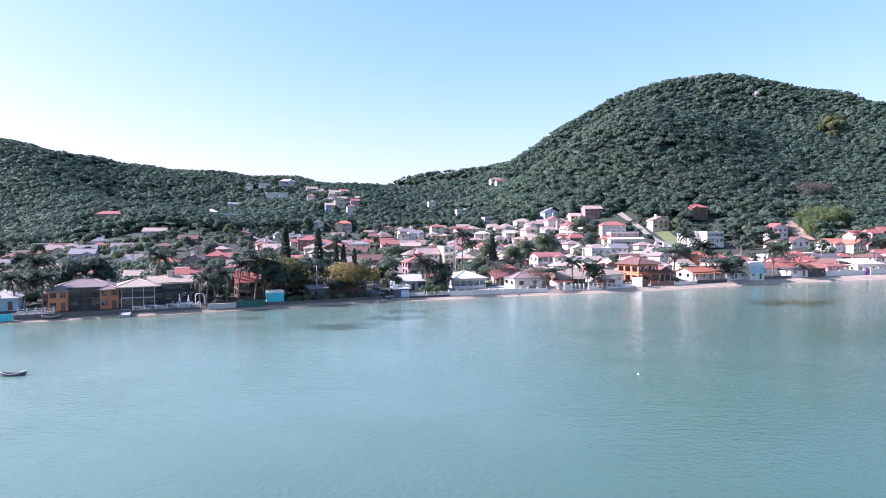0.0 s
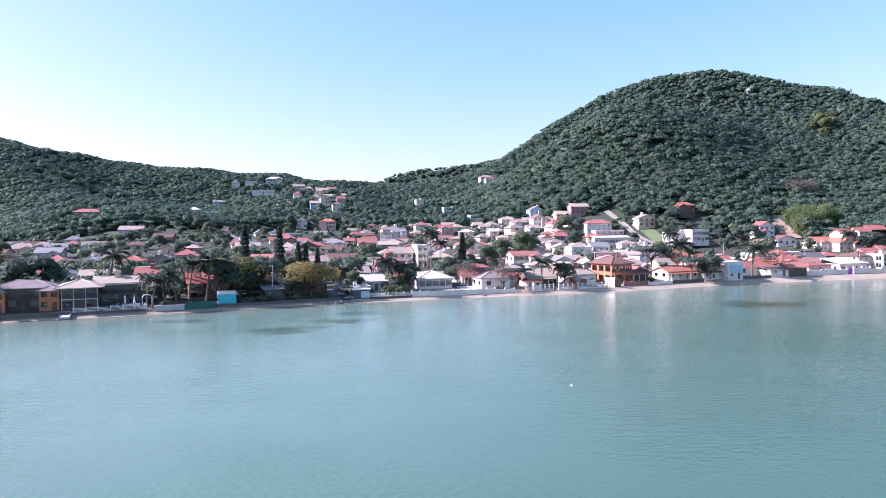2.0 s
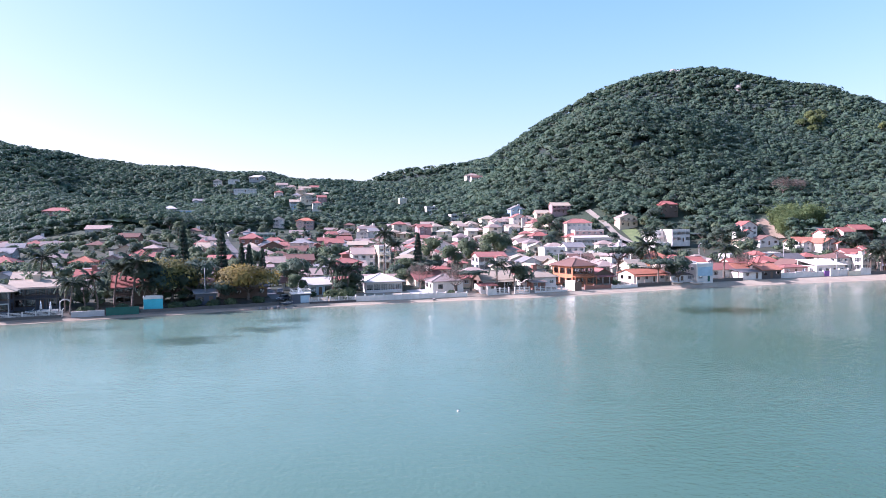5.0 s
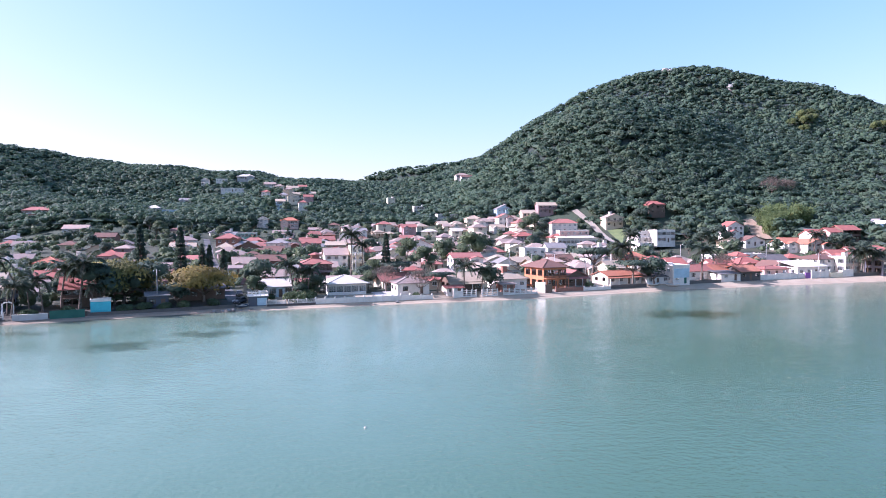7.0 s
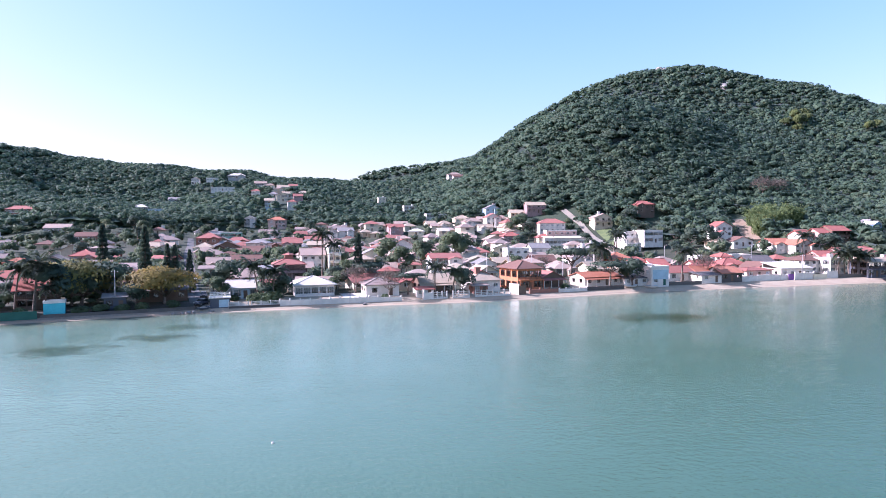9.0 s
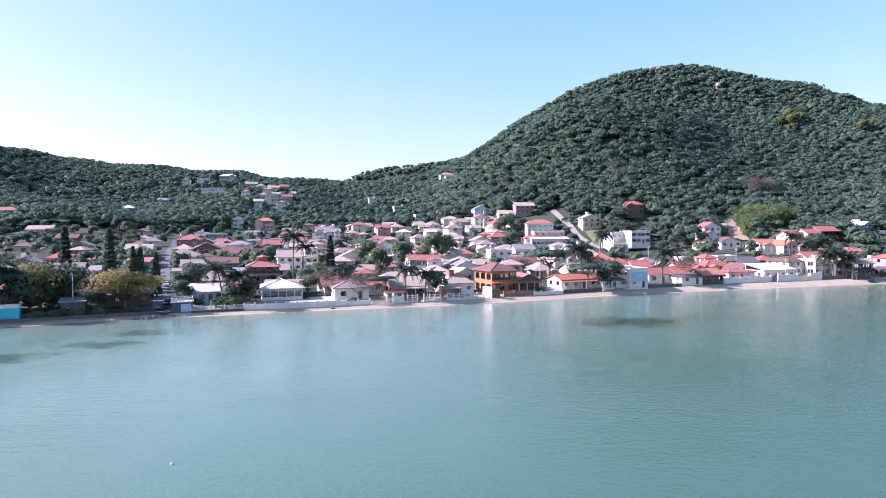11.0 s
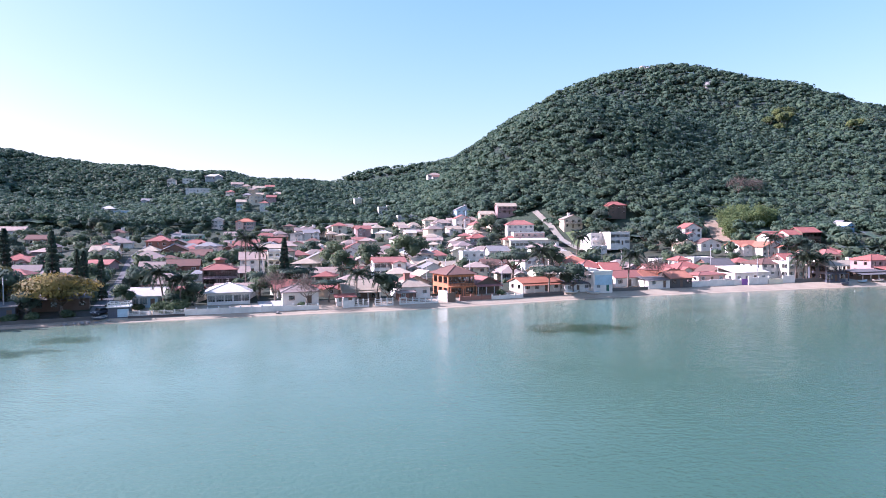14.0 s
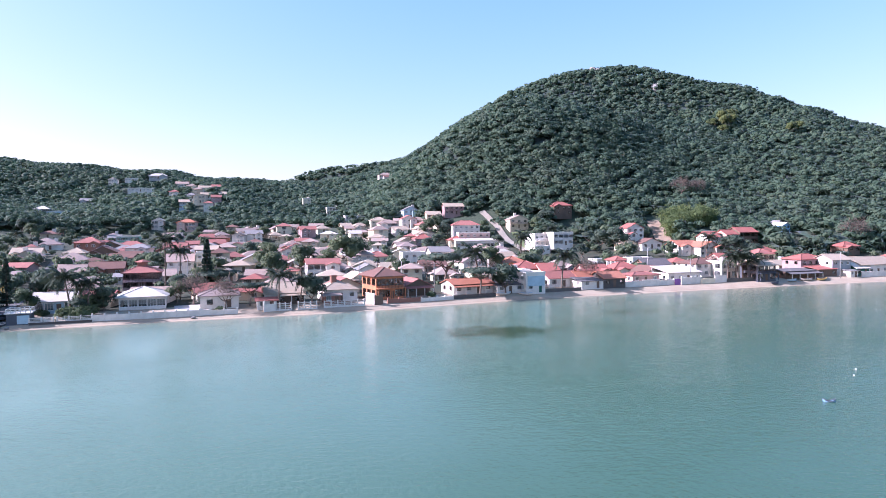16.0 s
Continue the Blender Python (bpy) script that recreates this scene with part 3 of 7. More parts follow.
ROOFWORDS = {"red": "red clay-tile", "orange": "orange clay-tile", "brown": "weathered brown tile", "pinkred": "faded red tile", "grey": "grey fibre-cement",
             "white": "pale sheet-metal", "sand": "pale sand-coloured tile", "darkgrey": "dark grey", "rose": "bleached tile", "taupe": "weathered grey-brown tile"}
WALLWORDS = {"dark": "dark-painted", "stone": "bare grey stone", "brick": "red-brown brick", "lightblue": "pale blue", "darkgreen": "dark green", "navy": "dark blue-grey"}


def house(x, y, w, d, rot, floors=1, roof="gable", rc="red", wc="white", fh=2.8, pitch=0.46, eave=0.5, z=None, per=None, dark=False, porch=0.0, balcony=0,
          chimney="", tank=False, cupola="", door="brown", side=True, plain=False, big=False, glazed=False, lift=0.0, group="village houses", name="house", where="", wing=0, trim=""):
    """A house. x, y: the middle of its front, which looks to local -y; w along the front, d in depth; rot: degrees it is turned."""
    a = radians(rot)
    cx, cy = x - math.sin(a) * d / 2, y + math.cos(a) * d / 2
    if z is None:
        z = min(gz(x, y), gz(cx, cy)) if d < 7 else gz(cx, cy)
    z += lift
    FOOT.append((cx, cy, max(w, d) * 0.55))
    storeys = {1: "one-storey", 2: "two-storey", 3: "three-storey"}[floors]
    rw = "flat white" if roof == "flat" else ROOFWORDS[rc]
    if name == "house" and floors == 1:
        name = "bungalow" if porch else "cottage"
    label = f"{WALLWORDS.get(wc, wc)} {storeys} {'house' if name not in ('cottage', 'bungalow', 'outbuilding') else name} with {rw} roof{where}"
    root = thing(name, label, "house", pose(x, y, z, 0, 0, rot), group)
    h, th = floors * fh, 0.2
    if not plain and group == "village houses" and not porch and not balcony:
        big = big or int(abs(x) * 3) % 2 == 0
        wing = (0, 1, -1)[int(abs(x) * 7) % 3]      # every third house has one at either end
    bm = bmesh.new()
    wins, doors = [], []
    per = per or max(2, round(w / (3.2 if not big else 2.3)))
    sides = [("f", w, Matrix.Translation((0, 0, 0)), per), ("b", w, Matrix.Translation((0, d, 0)) @ Matrix.Rotation(math.pi, 4, "Z"), 0)]
    ns = max(1, round(d / 4.0)) if side and not plain and (group != "village houses" or y < 330) else 0
    sides += [("l", d - 2 * th, Matrix.Translation((-w / 2, d / 2, 0)) @ Matrix.Rotation(-math.pi / 2, 4, "Z"), ns),
              ("r", d - 2 * th, Matrix.Translation((w / 2, d / 2, 0)) @ Matrix.Rotation(math.pi / 2, 4, "Z"), ns)]
    for tag, length, m, n in sides:
        ops = []
        for fl in range(floors):
            for k in range(n):
                u = -length / 2 + length * (k + 0.5) / n
                if tag == "f" and fl == 0 and k == n // 2 and not glazed:
                    ops.append((u - 0.5, u + 0.5, 0.0, 2.1))
                    doors.append((m, u))
                    continue
                if tag == "f" and wing and w >= 7.5 and roof in ("gable", "hip", "front") and abs(u - wing * w * 0.26) < w * 0.22 and fl < 2:
                    continue
                ww, wh, wz = (min(2.6, length / n * 0.9), 1.75, 0.65) if big else (min(1.4, length / n * 0.6), 1.15, 1.0)
                ops.append((u - ww / 2, u + ww / 2, fl * fh + wz, fl * fh + wz + wh))
                wins.append((m, u, fl * fh + wz, ww, wh))
        wall_run(bm, length, -2.5, h, th, ops, m)
    if roof in ("gable", "front"):
        L, hz = (d, pitch * d / 2) if roof == "gable" else (w, pitch * w / 2)
        for sgn in (-1, 1):
            if roof == "gable":
                xa, xb = (-w / 2, -w / 2 + th) if sgn < 0 else (w / 2 - th, w / 2)
                tri = [(0, h), (d, h), (d / 2, h + hz)]
                poly_solid(bm, [(xb, *p) for p in tri], [(xa, *p) for p in tri])
            else:
                ya, yb = (0, th) if sgn < 0 else (d - th, d)
                tri = [(-w / 2, h), (w / 2, h), (0, h + hz)]
                poly_solid(bm, [(p[0], ya, p[1]) for p in tri], [(p[0], yb, p[1]) for p in tri])
    if roof == "shed":
        poly_solid(bm, [(-w / 2, d - th, h), (w / 2, d - th, h), (w / 2, d - th, h + pitch * d), (-w / 2, d - th, h + pitch * d)],
                   [(-w / 2, d, h), (w / 2, d, h), (w / 2, d, h + pitch * d), (-w / 2, d, h + pitch * d)])
    bmesh.ops.remove_doubles(bm, verts=bm.verts, dist=0.004)
    bmesh.ops.recalc_face_normals(bm, faces=bm.faces)
    part("wall", bm, wallmat(wc), root)
    for fl in range(1, floors):
        bm = bmesh.new()
        box(bm, -w / 2 + th, w / 2 - th, th, d - th, fl * fh - 0.15, fl * fh)
        part("floor_slab", bm, CONCRETE, root)
    rb, hz, caps = roof_mesh(roof, w, d, h, pitch, eave)
    bmesh.ops.recalc_face_normals(rb, faces=rb.faces)
    top = part("roof", rb, wallmat("white") if roof == "flat" else roofmat(rc), root)
    for p0, p1 in caps if not plain else ():
        bm = bmesh.new()
        tube(bm, [p0, p1], (0.13, 0.13), 6)
        part("ridge_cap", bm, roofmat(rc), top)
    for m, u, zz, ww, wh in wins:
        fr, pane = window_meshes(ww, wh, dark)
        o = part("window", fr, None, root)
        o.matrix_basis = m @ Matrix.Translation((u, 0.03, zz))
        part("pane", pane, None, o)
    for m, u in doors:
        key = ("door", door)
        if key not in SHARED:
            b2 = bmesh.new()
            box(b2, -0.5, 0.5, 0.06, 0.12, -0.02, 2.1)
            b2.faces.ensure_lookup_table()
            face = min(b2.faces, key=lambda f: f.calc_center_median().y)
            bmesh.ops.inset_region(b2, faces=[face], thickness=0.12, depth=-0.03)
            SHARED[key] = mesh_of("door", b2, wallmat(door))
        o = part("door", SHARED[key], None, root)
        o.matrix_basis = m @ Matrix.Translation((u, 0, 0))
    if porch:
        bm = bmesh.new()
        poly_solid(bm, [(-w / 2 - 0.3, -porch, h - 0.62), (w / 2 + 0.3, -porch, h - 0.62), (w / 2 + 0.3, -0.02, h - 0.15), (-w / 2 - 0.3, -0.02, h - 0.15)],
                   [(-w / 2 - 0.3, -porch, h - 0.74), (w / 2 + 0.3, -porch, h - 0.74), (w / 2 + 0.3, -0.02, h - 0.27), (-w / 2 - 0.3, -0.02, h - 0.27)])
        bmesh.ops.recalc_face_normals(bm, faces=bm.faces)
        part("porch_roof", bm, roofmat(rc), root)
        for k in range(max(2, round(w / 3)) + 1):
            bm = bmesh.new()
            u = -w / 2 + w * k / max(2, round(w / 3))
            box(bm, u - 0.09, u + 0.09, -porch + 0.15, -porch + 0.33, -1.0, h - 0.72)
            part("post", bm, wallmat("white"), root)
    for fl in range(1, balcony + 1):
        zb = fl * fh
        bm = bmesh.new()
        box(bm, -w / 2, w / 2, -1.4, -0.01, zb - 0.18, zb)
        part("balcony", bm, wallmat(wc), root)
        rail = bmesh.new()
        nb = int(w / 0.4)
        xs = [v for k in range(nb + 1) for v in (-w / 2 + (w - 0.06) * k / nb, -w / 2 + (w - 0.06) * k / nb + 0.06)]
        grid_solid(rail, xs, [zb, zb + 0.12, zb + 0.92, zb + 1.02], lambda i, k: i % 2 == 0 or k == 2, -1.4, -1.34)
        part("railing", rail, FRAME_DARK if dark else FRAME_WHITE, root)
        np_ = max(2, round(w / 2.3)) if trim else 2
        for k in range(np_ + 1):
            u = -w / 2 + 0.1 + (w - 0.2) * k / np_
            bm = bmesh.new()
            box(bm, u - 0.1, u + 0.1, -1.38, -1.18, zb - fh, zb - 0.18)
            part("post", bm, wallmat(trim or wc), root)
            if trim and eave >= 0.5:
                bm = bmesh.new()
                box(bm, u - 0.07, u + 0.07, -1.34, -1.20, zb + 0.004, zb + fh - 0.1)
                part("post", bm, wallmat(trim), root)
        if trim:
            bm = bmesh.new()
            box(bm, -w / 2, w / 2, -1.36, -1.18, zb + fh - 0.096, zb + fh + 0.05)
            part("beam", bm, wallmat(trim), root)
            bm = bmesh.new()
            box(bm, -w / 2, w / 2, -1.42, -1.405, zb - 0.2, zb + 0.02)
            part("fascia", bm, wallmat(trim), root)
    if wing and w >= 7.5 and roof in ("gable", "hip", "front"):
        # a projecting front room under its own gable
        ww, pr, hw = w * 0.42, 2.4, fh * min(floors, 2) - 0.35
        m = Matrix.Translation((wing * w * 0.26, -pr, 0))
        bm = bmesh.new()
        zs = [fl * fh + 1.0 for fl in range(min(floors, 2))]
        wall_run(bm, ww, -2.5, hw, th, [(-0.7, 0.7, a, a + 1.15) for a in zs], m)
        for sg in (-1, 1):
            xa = sg * (ww / 2 - th / 2) - th / 2
            bmesh.ops.transform(bm, matrix=m, verts=box(bm, xa, xa + th, th, pr - 0.004, -2.5, hw))
        tri = [(-ww / 2, hw), (ww / 2, hw), (0, hw + pitch * ww / 2)]
        rings = ([m @ Vector((p[0], 0, p[1])) for p in tri], [m @ Vector((p[0], th, p[1])) for p in tri])
        poly_solid(bm, *rings)
        bmesh.ops.remove_doubles(bm, verts=bm.verts, dist=0.003)
        bmesh.ops.recalc_face_normals(bm, faces=bm.faces)
        part("wing_wall", bm, wallmat(wc), root)
        bm = bmesh.new()
        e, y0, y1, zr = 0.4, -0.45, pr + d * 0.3, hw + pitch * ww / 2
        for sg in (-1, 1):
            a = [(sg * (ww / 2 + e), y0, hw - pitch * e), (0, y0, zr), (0, y1, zr), (sg * (ww / 2 + e), y1, hw - pitch * e)]
            poly_solid(bm, [m @ Vector((p[0], p[1], p[2] + 0.15)) for p in a], [m @ Vector(p) for p in a])
        bmesh.ops.recalc_face_normals(bm, faces=bm.faces)
        part("wing_roof", bm, roofmat(rc), root)
        for a in zs:
            fr, pane = window_meshes(1.4, 1.15, dark)
            o = part("window", fr, None, root)
            o.matrix_basis = m @ Matrix.Translation((0, 0.03, a))
            part("pane", pane, None, o)
    if chimney:
        bm = bmesh.new()
        c = 0.7
        ux = -w * 0.12
        box(bm, ux - c, ux + c, d * 0.45 - c, d * 0.45 + c, h, h + hz + 1.3)
        ch = part("chimney", bm, wallmat(chimney), root)
        bm = bmesh.new()
        box(bm, ux - c - 0.12, ux + c + 0.12, d * 0.45 - c - 0.12, d * 0.45 + c + 0.12, h + hz + 1.304, h + hz + 1.5)
        part("chimney_cap", bm, wallmat(chimney), ch)
    if cupola:
        # a raised lantern over the ridge, under a hipped roof of its own
        bm = bmesh.new()
        box(bm, -1.4, 1.4, d / 2 - 1.2, d / 2 + 1.2, h + hz * 0.55, h + hz + 0.9, 0.04)
        lan = part("cupola", bm, wallmat(cupola), root)
        bm = bmesh.new()
        tube(bm, [(0, d / 2, h + hz + 0.9), (0, d / 2, h + hz + 1.05), (0, d / 2, h + hz + 1.75)], (2.3, 2.3, 0.12), 4)
        bmesh.ops.rotate(bm, cent=(0, d / 2, 0), matrix=Matrix.Rotation(math.pi / 4, 3, "Z"), verts=bm.verts)
        for f in bm.faces:
            f.smooth = False
        part("cupola_roof", bm, roofmat(rc), lan)
    if tank:
        bm = bmesh.new()
        box(bm, w * 0.22 - 0.8, w * 0.22 + 0.8, d * 0.6 - 0.7, d * 0.6 + 0.7, h + hz * 0.4, h + hz + 1.1, 0.03)
        tk = part("water_tower", bm, wallmat("white"), root)
        bm = bmesh.new()
        box(bm, w * 0.22 - 0.9, w * 0.22 + 0.9, d * 0.6 - 0.8, d * 0.6 + 0.8, h + hz + 1.104, h + hz + 1.22, 0.02)
        part("lid", bm, CONCRETE, tk)
    return root


def sea_wall(x0, y0, x1, y1, h, colour, name="sea_wall", cap="", label="", th=0.3, pillars=0.0, z=None):
    """A straight garden or sea wall between two plan points, with coping and pillars."""
    L, a = math.hypot(x1 - x0, y1 - y0), math.degrees(math.atan2(y1 - y0, x1 - x0))
    zz = min(gz(x0, y0), gz(x1, y1)) if z is None else z
    root = thing(name, label or f"{WALLWORDS.get(colour, colour)} painted masonry wall along the beach", "wall", pose(x0, y0, zz, 0, 0, a))
    bm = bmesh.new()
    box(bm, 0, L, 0, th, -1.5, h)
    part("wall_body", bm, wallmat(colour), root)
    bm = bmesh.new()
    box(bm, -0.04, L + 0.04, -0.05, th + 0.05, h, h + 0.09)
    part("coping", bm, wallmat(cap or colour), root)
    if pillars:
        n = max(1, round(L / pillars))
        bm = bmesh.new()
        box(bm, -0.16, 0.16, -0.08, th + 0.08, -1.0, h + 0.5, 0.03)
        me = mesh_of("pillar", bm, wallmat(cap or colour))
        for k in range(n + 1):
            part("pillar", me, None, root).matrix_basis = pose(L * k / n, 0, 0)
    return root


def fence(x0, y0, x1, y1, h, colour="white", base=0.35, step=2.0, label="", z=None):
    """A fence of posts and rails on a low wall."""
    L, a = math.hypot(x1 - x0, y1 - y0), math.degrees(math.atan2(y1 - y0, x1 - x0))
    zz = min(gz(x0, y0), gz(x1, y1)) if z is None else z
    root = thing("fence", label or f"{colour} painted concrete post-and-rail fence by the beach", "fence", pose(x0, y0, zz, 0, 0, a))
    n = max(1, round(L / step))
    bm = bmesh.new()
    box(bm, 0, L, 0, 0.22, -1.2, base)
    part("low_wall", bm, wallmat("white"), root)
    bm = bmesh.new()
    box(bm, -0.13, 0.13, -0.03, 0.25, -1.0, h + 0.12)
    me = mesh_of("post", bm, wallmat(colour))
    for k in range(n + 1):
        part("post", me, None, root).matrix_basis = pose(L * k / n, 0, 0)
    for k in range(3):
        bm = bmesh.new()
        zr = base + (h - base) * (k + 0.6) / 3
        box(bm, 0, L, 0.08, 0.14, zr - 0.06, zr + 0.06)
        part("rail", bm, wallmat(colour), root)
    return root


def deck_hut(x, y, w, d, rot):
    """A low beach store whose flat roof is a terrace with a balustrade."""
    root = thing("beach_hut", "dark-painted beach store with a pale panel and white balustrade on top", "hut", pose(x, y, gz(x, y), 0, 0, rot), "shore sheds")
    bm = bmesh.new()
    box(bm, -w / 2, w / 2, 0, d, -1.5, 2.5, 0.03)
    part("wall", bm, wallmat("navy"), root)
    bm = bmesh.new()
    box(bm, -0.3, w / 2 - 0.25, -0.05, -0.004, 0.25, 2.1, 0.01)
    part("painted_panel", bm, wallmat("lightblue"), root, "faded pale blue painted panel")
    bm = bmesh.new()
    box(bm, -w / 2 - 0.35, w / 2 + 0.25, -0.35, d + 0.2, 2.5, 2.72, 0.03)
    slab = part("roof_slab", bm, wallmat("white"), root)
    bm = bmesh.new()
    box(bm, -0.09, 0.09, -0.09, 0.09, 2.72, 3.55)
    me = mesh_of("baluster", bm, wallmat("white"))
    n = 5
    for k in range(n + 1):
        u = -w / 2 + w * k / n
        for v in (-0.2, d):
            part("baluster", me, None, slab).matrix_basis = pose(u, v, 0)
    for v in (-0.2, d):
        for zz in (3.1, 3.45):
            bm = bmesh.new()
            box(bm, -w / 2, w / 2, v - 0.05, v + 0.05, zz, zz + 0.12)
            part("rail", bm, wallmat("white"), slab)
    for u in (-w / 2, w / 2):
        bm = bmesh.new()
        box(bm, u - 0.05, u + 0.05, -0.1, d - 0.1, 3.45, 3.57)
        part("rail", bm, wallmat("white"), slab)


# ---- plants ----


def ico(sub):
    bm = bmesh.new()
    bmesh.ops.create_icosphere(bm, subdivisions=sub, radius=1.0)
    bm.verts.ensure_lookup_table()
    v = np.array([p.co[:] for p in bm.verts])
    f = np.array([[q.index for q in p.verts] for p in bm.faces])
    bm.free()
    return v, f


ICO1, ICO2 = ico(1), ico(2)


def leaf_cloud(rng, lobes, n, size, flat=0.5):
    """Leaf clumps as small folded cards over lobes (x, y, z, rx, ry, rz): each a quad, roughly tangent to its lobe, with gaps between. Gives places and quads."""
    lob = np.array(lobes)
    vol = (lob[:, 3] * lob[:, 4]) ** 1.0
    pick = rng.choice(len(lob), n, p=vol / vol.sum())
    d = rng.normal(size=(n, 3))
    d[:, 2] = np.where(d[:, 2] < -0.35, -d[:, 2] * 0.6, d[:, 2])
    d /= np.linalg.norm(d, axis=1)[:, None]
    r = rng.uniform(0.80, 1.10, n)
    c = lob[pick, :3] + d * lob[pick, 3:] * r[:, None]
    nrm = d + rng.normal(size=(n, 3)) * flat
    nrm /= np.linalg.norm(nrm, axis=1)[:, None]
    t = np.cross(nrm, rng.normal(size=(n, 3)))
    t /= np.linalg.norm(t, axis=1)[:, None]
    b = np.cross(nrm, t)
    s = (size * rng.uniform(0.6, 1.35, n))[:, None]
    k = rng.uniform(0.5, 0.9, n)[:, None]
    quad = np.stack([c - t * s, c - b * s * k + nrm * s * 0.25, c + t * s, c + b * s * k + nrm * s * 0.25], 1)
    return quad.reshape(-1, 3), np.arange(n * 4).reshape(-1, 4)


def crown_normals(v, faces, lobes):
    """Normals that follow the round of the lobes and of the crown, with a little of each leaf's own tilt."""
    lob = np.array(lobes)
    d = (v[:, None, :] - lob[None, :, :3]) / lob[None, :, 3:]
    near = np.abs(np.linalg.norm(d, axis=2) - 1).argmin(1)
    d = d[np.arange(len(v)), near]
    own = np.zeros_like(v)
    tri = np.cross(v[faces[:, 1]] - v[faces[:, 0]], v[faces[:, 2]] - v[faces[:, 0]])
    for k in range(3):
        np.add.at(own, faces[:, k], tri)
    d, w, own = (a / np.maximum(np.linalg.norm(a, axis=1), 1e-6)[:, None] for a in (d, v, own))
    n = 0.55 * d + 0.45 * w + 0.28 * own
    return n / np.maximum(np.linalg.norm(n, axis=1), 1e-6)[:, None]


def crown_arrays(rng, lobes, n, size, core=0.82, flat=0.5, cores=99):
    """Leaf cards, and inside them the dark mass of each lobe, as quads and triangles in one list of quads (a triangle repeats none: split)."""
    v, f = leaf_cloud(rng, lobes, n, size, flat)
    tris = np.concatenate([f[:, [0, 1, 2]], f[:, [0, 2, 3]]])
    vs, ts = [v], [tris]
    base = len(v)
    iv, if_ = ICO1
    for l in lobes[:cores]:
        j = iv * (1 + rng.uniform(-0.16, 0.16, (len(iv), 1)))
        vs.append(np.array(l[:3]) + j * np.array(l[3:]) * core)
        ts.append(if_ + base)
        base += len(iv)
    return np.concatenate(vs), np.concatenate(ts)


def trunk_bm(rng, height, r, limbs, spread, lean=0.0):
    bm = bmesh.new()
    top = (lean, lean * 0.3, height)
    tube(bm, [(0, 0, -0.6), (0.02, 0, 0.05), (lean * 0.3, 0, height * 0.45), top], (r * 1.5, r * 1.15, r * 0.85, r * 0.6), 8)
    for k in range(limbs):
        a = 2 * math.pi * k / limbs + rng.uniform(-0.4, 0.4)
        s = spread * rng.uniform(0.6, 1.0)
        zz = height * rng.uniform(0.75, 1.0)
        p0 = Vector((lean * 0.7, 0, zz * 0.92))
        p2 = Vector((lean + math.cos(a) * s, math.sin(a) * s, height + s * rng.uniform(0.35, 0.8)))
        p1 = p0.lerp(p2, 0.5) + Vector((0, 0, -0.12 * s))
        tube(bm, [p0, p1, p2], (r * 0.55, r * 0.36, r * 0.12), 5)
    return bm


def tree(label, leaf, seed, trunk_h, r, crown_r, crown_h, lobes=7, n=1500, size=0.28, name="tree", umbrella=False, sparse=False, lean=0.3):
    """A broadleaf tree: tapered trunk with limbs and a lobed crown of many leaf clumps. Stands at the origin until it is placed."""
    rng = np.random.default_rng(seed)
    root = thing(name, label, "tree")
    ls = []
    for k in range(lobes):
        a = 2 * math.pi * k / lobes + rng.uniform(-0.5, 0.5)
        q = crown_r * (0.58 if k % 3 else 0.2) * rng.uniform(0.7, 1.15)
        zz = trunk_h + crown_h * (rng.uniform(0.35, 0.55) if umbrella else rng.uniform(0.25, 0.8) if k % 3 else rng.uniform(0.65, 0.9))
        rr = crown_r * rng.uniform(0.36, 0.56)
        ls.append((lean + math.cos(a) * q, math.sin(a) * q, zz, rr, rr, rr * (0.42 if umbrella else rng.uniform(0.6, 0.85)) * min(1.3, crown_h / crown_r)))
    part("trunk", trunk_bm(rng, trunk_h, r, 8 if sparse else 6, crown_r * 0.75, lean), barkmat(), root)
    if sparse:
        bm = bmesh.new()
        for k in range(160):
            l = ls[k % len(ls)]
            p = Vector(l[:3]) + Vector(rng.normal(size=3) * 0.4 * l[3])
            q = p + Vector((rng.normal() * 0.7, rng.normal() * 0.7, abs(rng.normal()) * 0.7)) * crown_r * 0.33
            tube(bm, [p, q], (0.05, 0.02), 3)
        part("twigwork", bm, barkmat(), root)
        v, f = leaf_cloud(rng, ls, n, size, 1.2)
        part("crown", mesh_from("crown", v, f, leaf), None, root)
    else:
        v, f = crown_arrays(rng, ls, n, size, 0.68, 0.5, 6)
        part("crown", mesh_from("crown", v, f, leaf, normals=crown_normals(v, f, ls)), None, root)
    return root


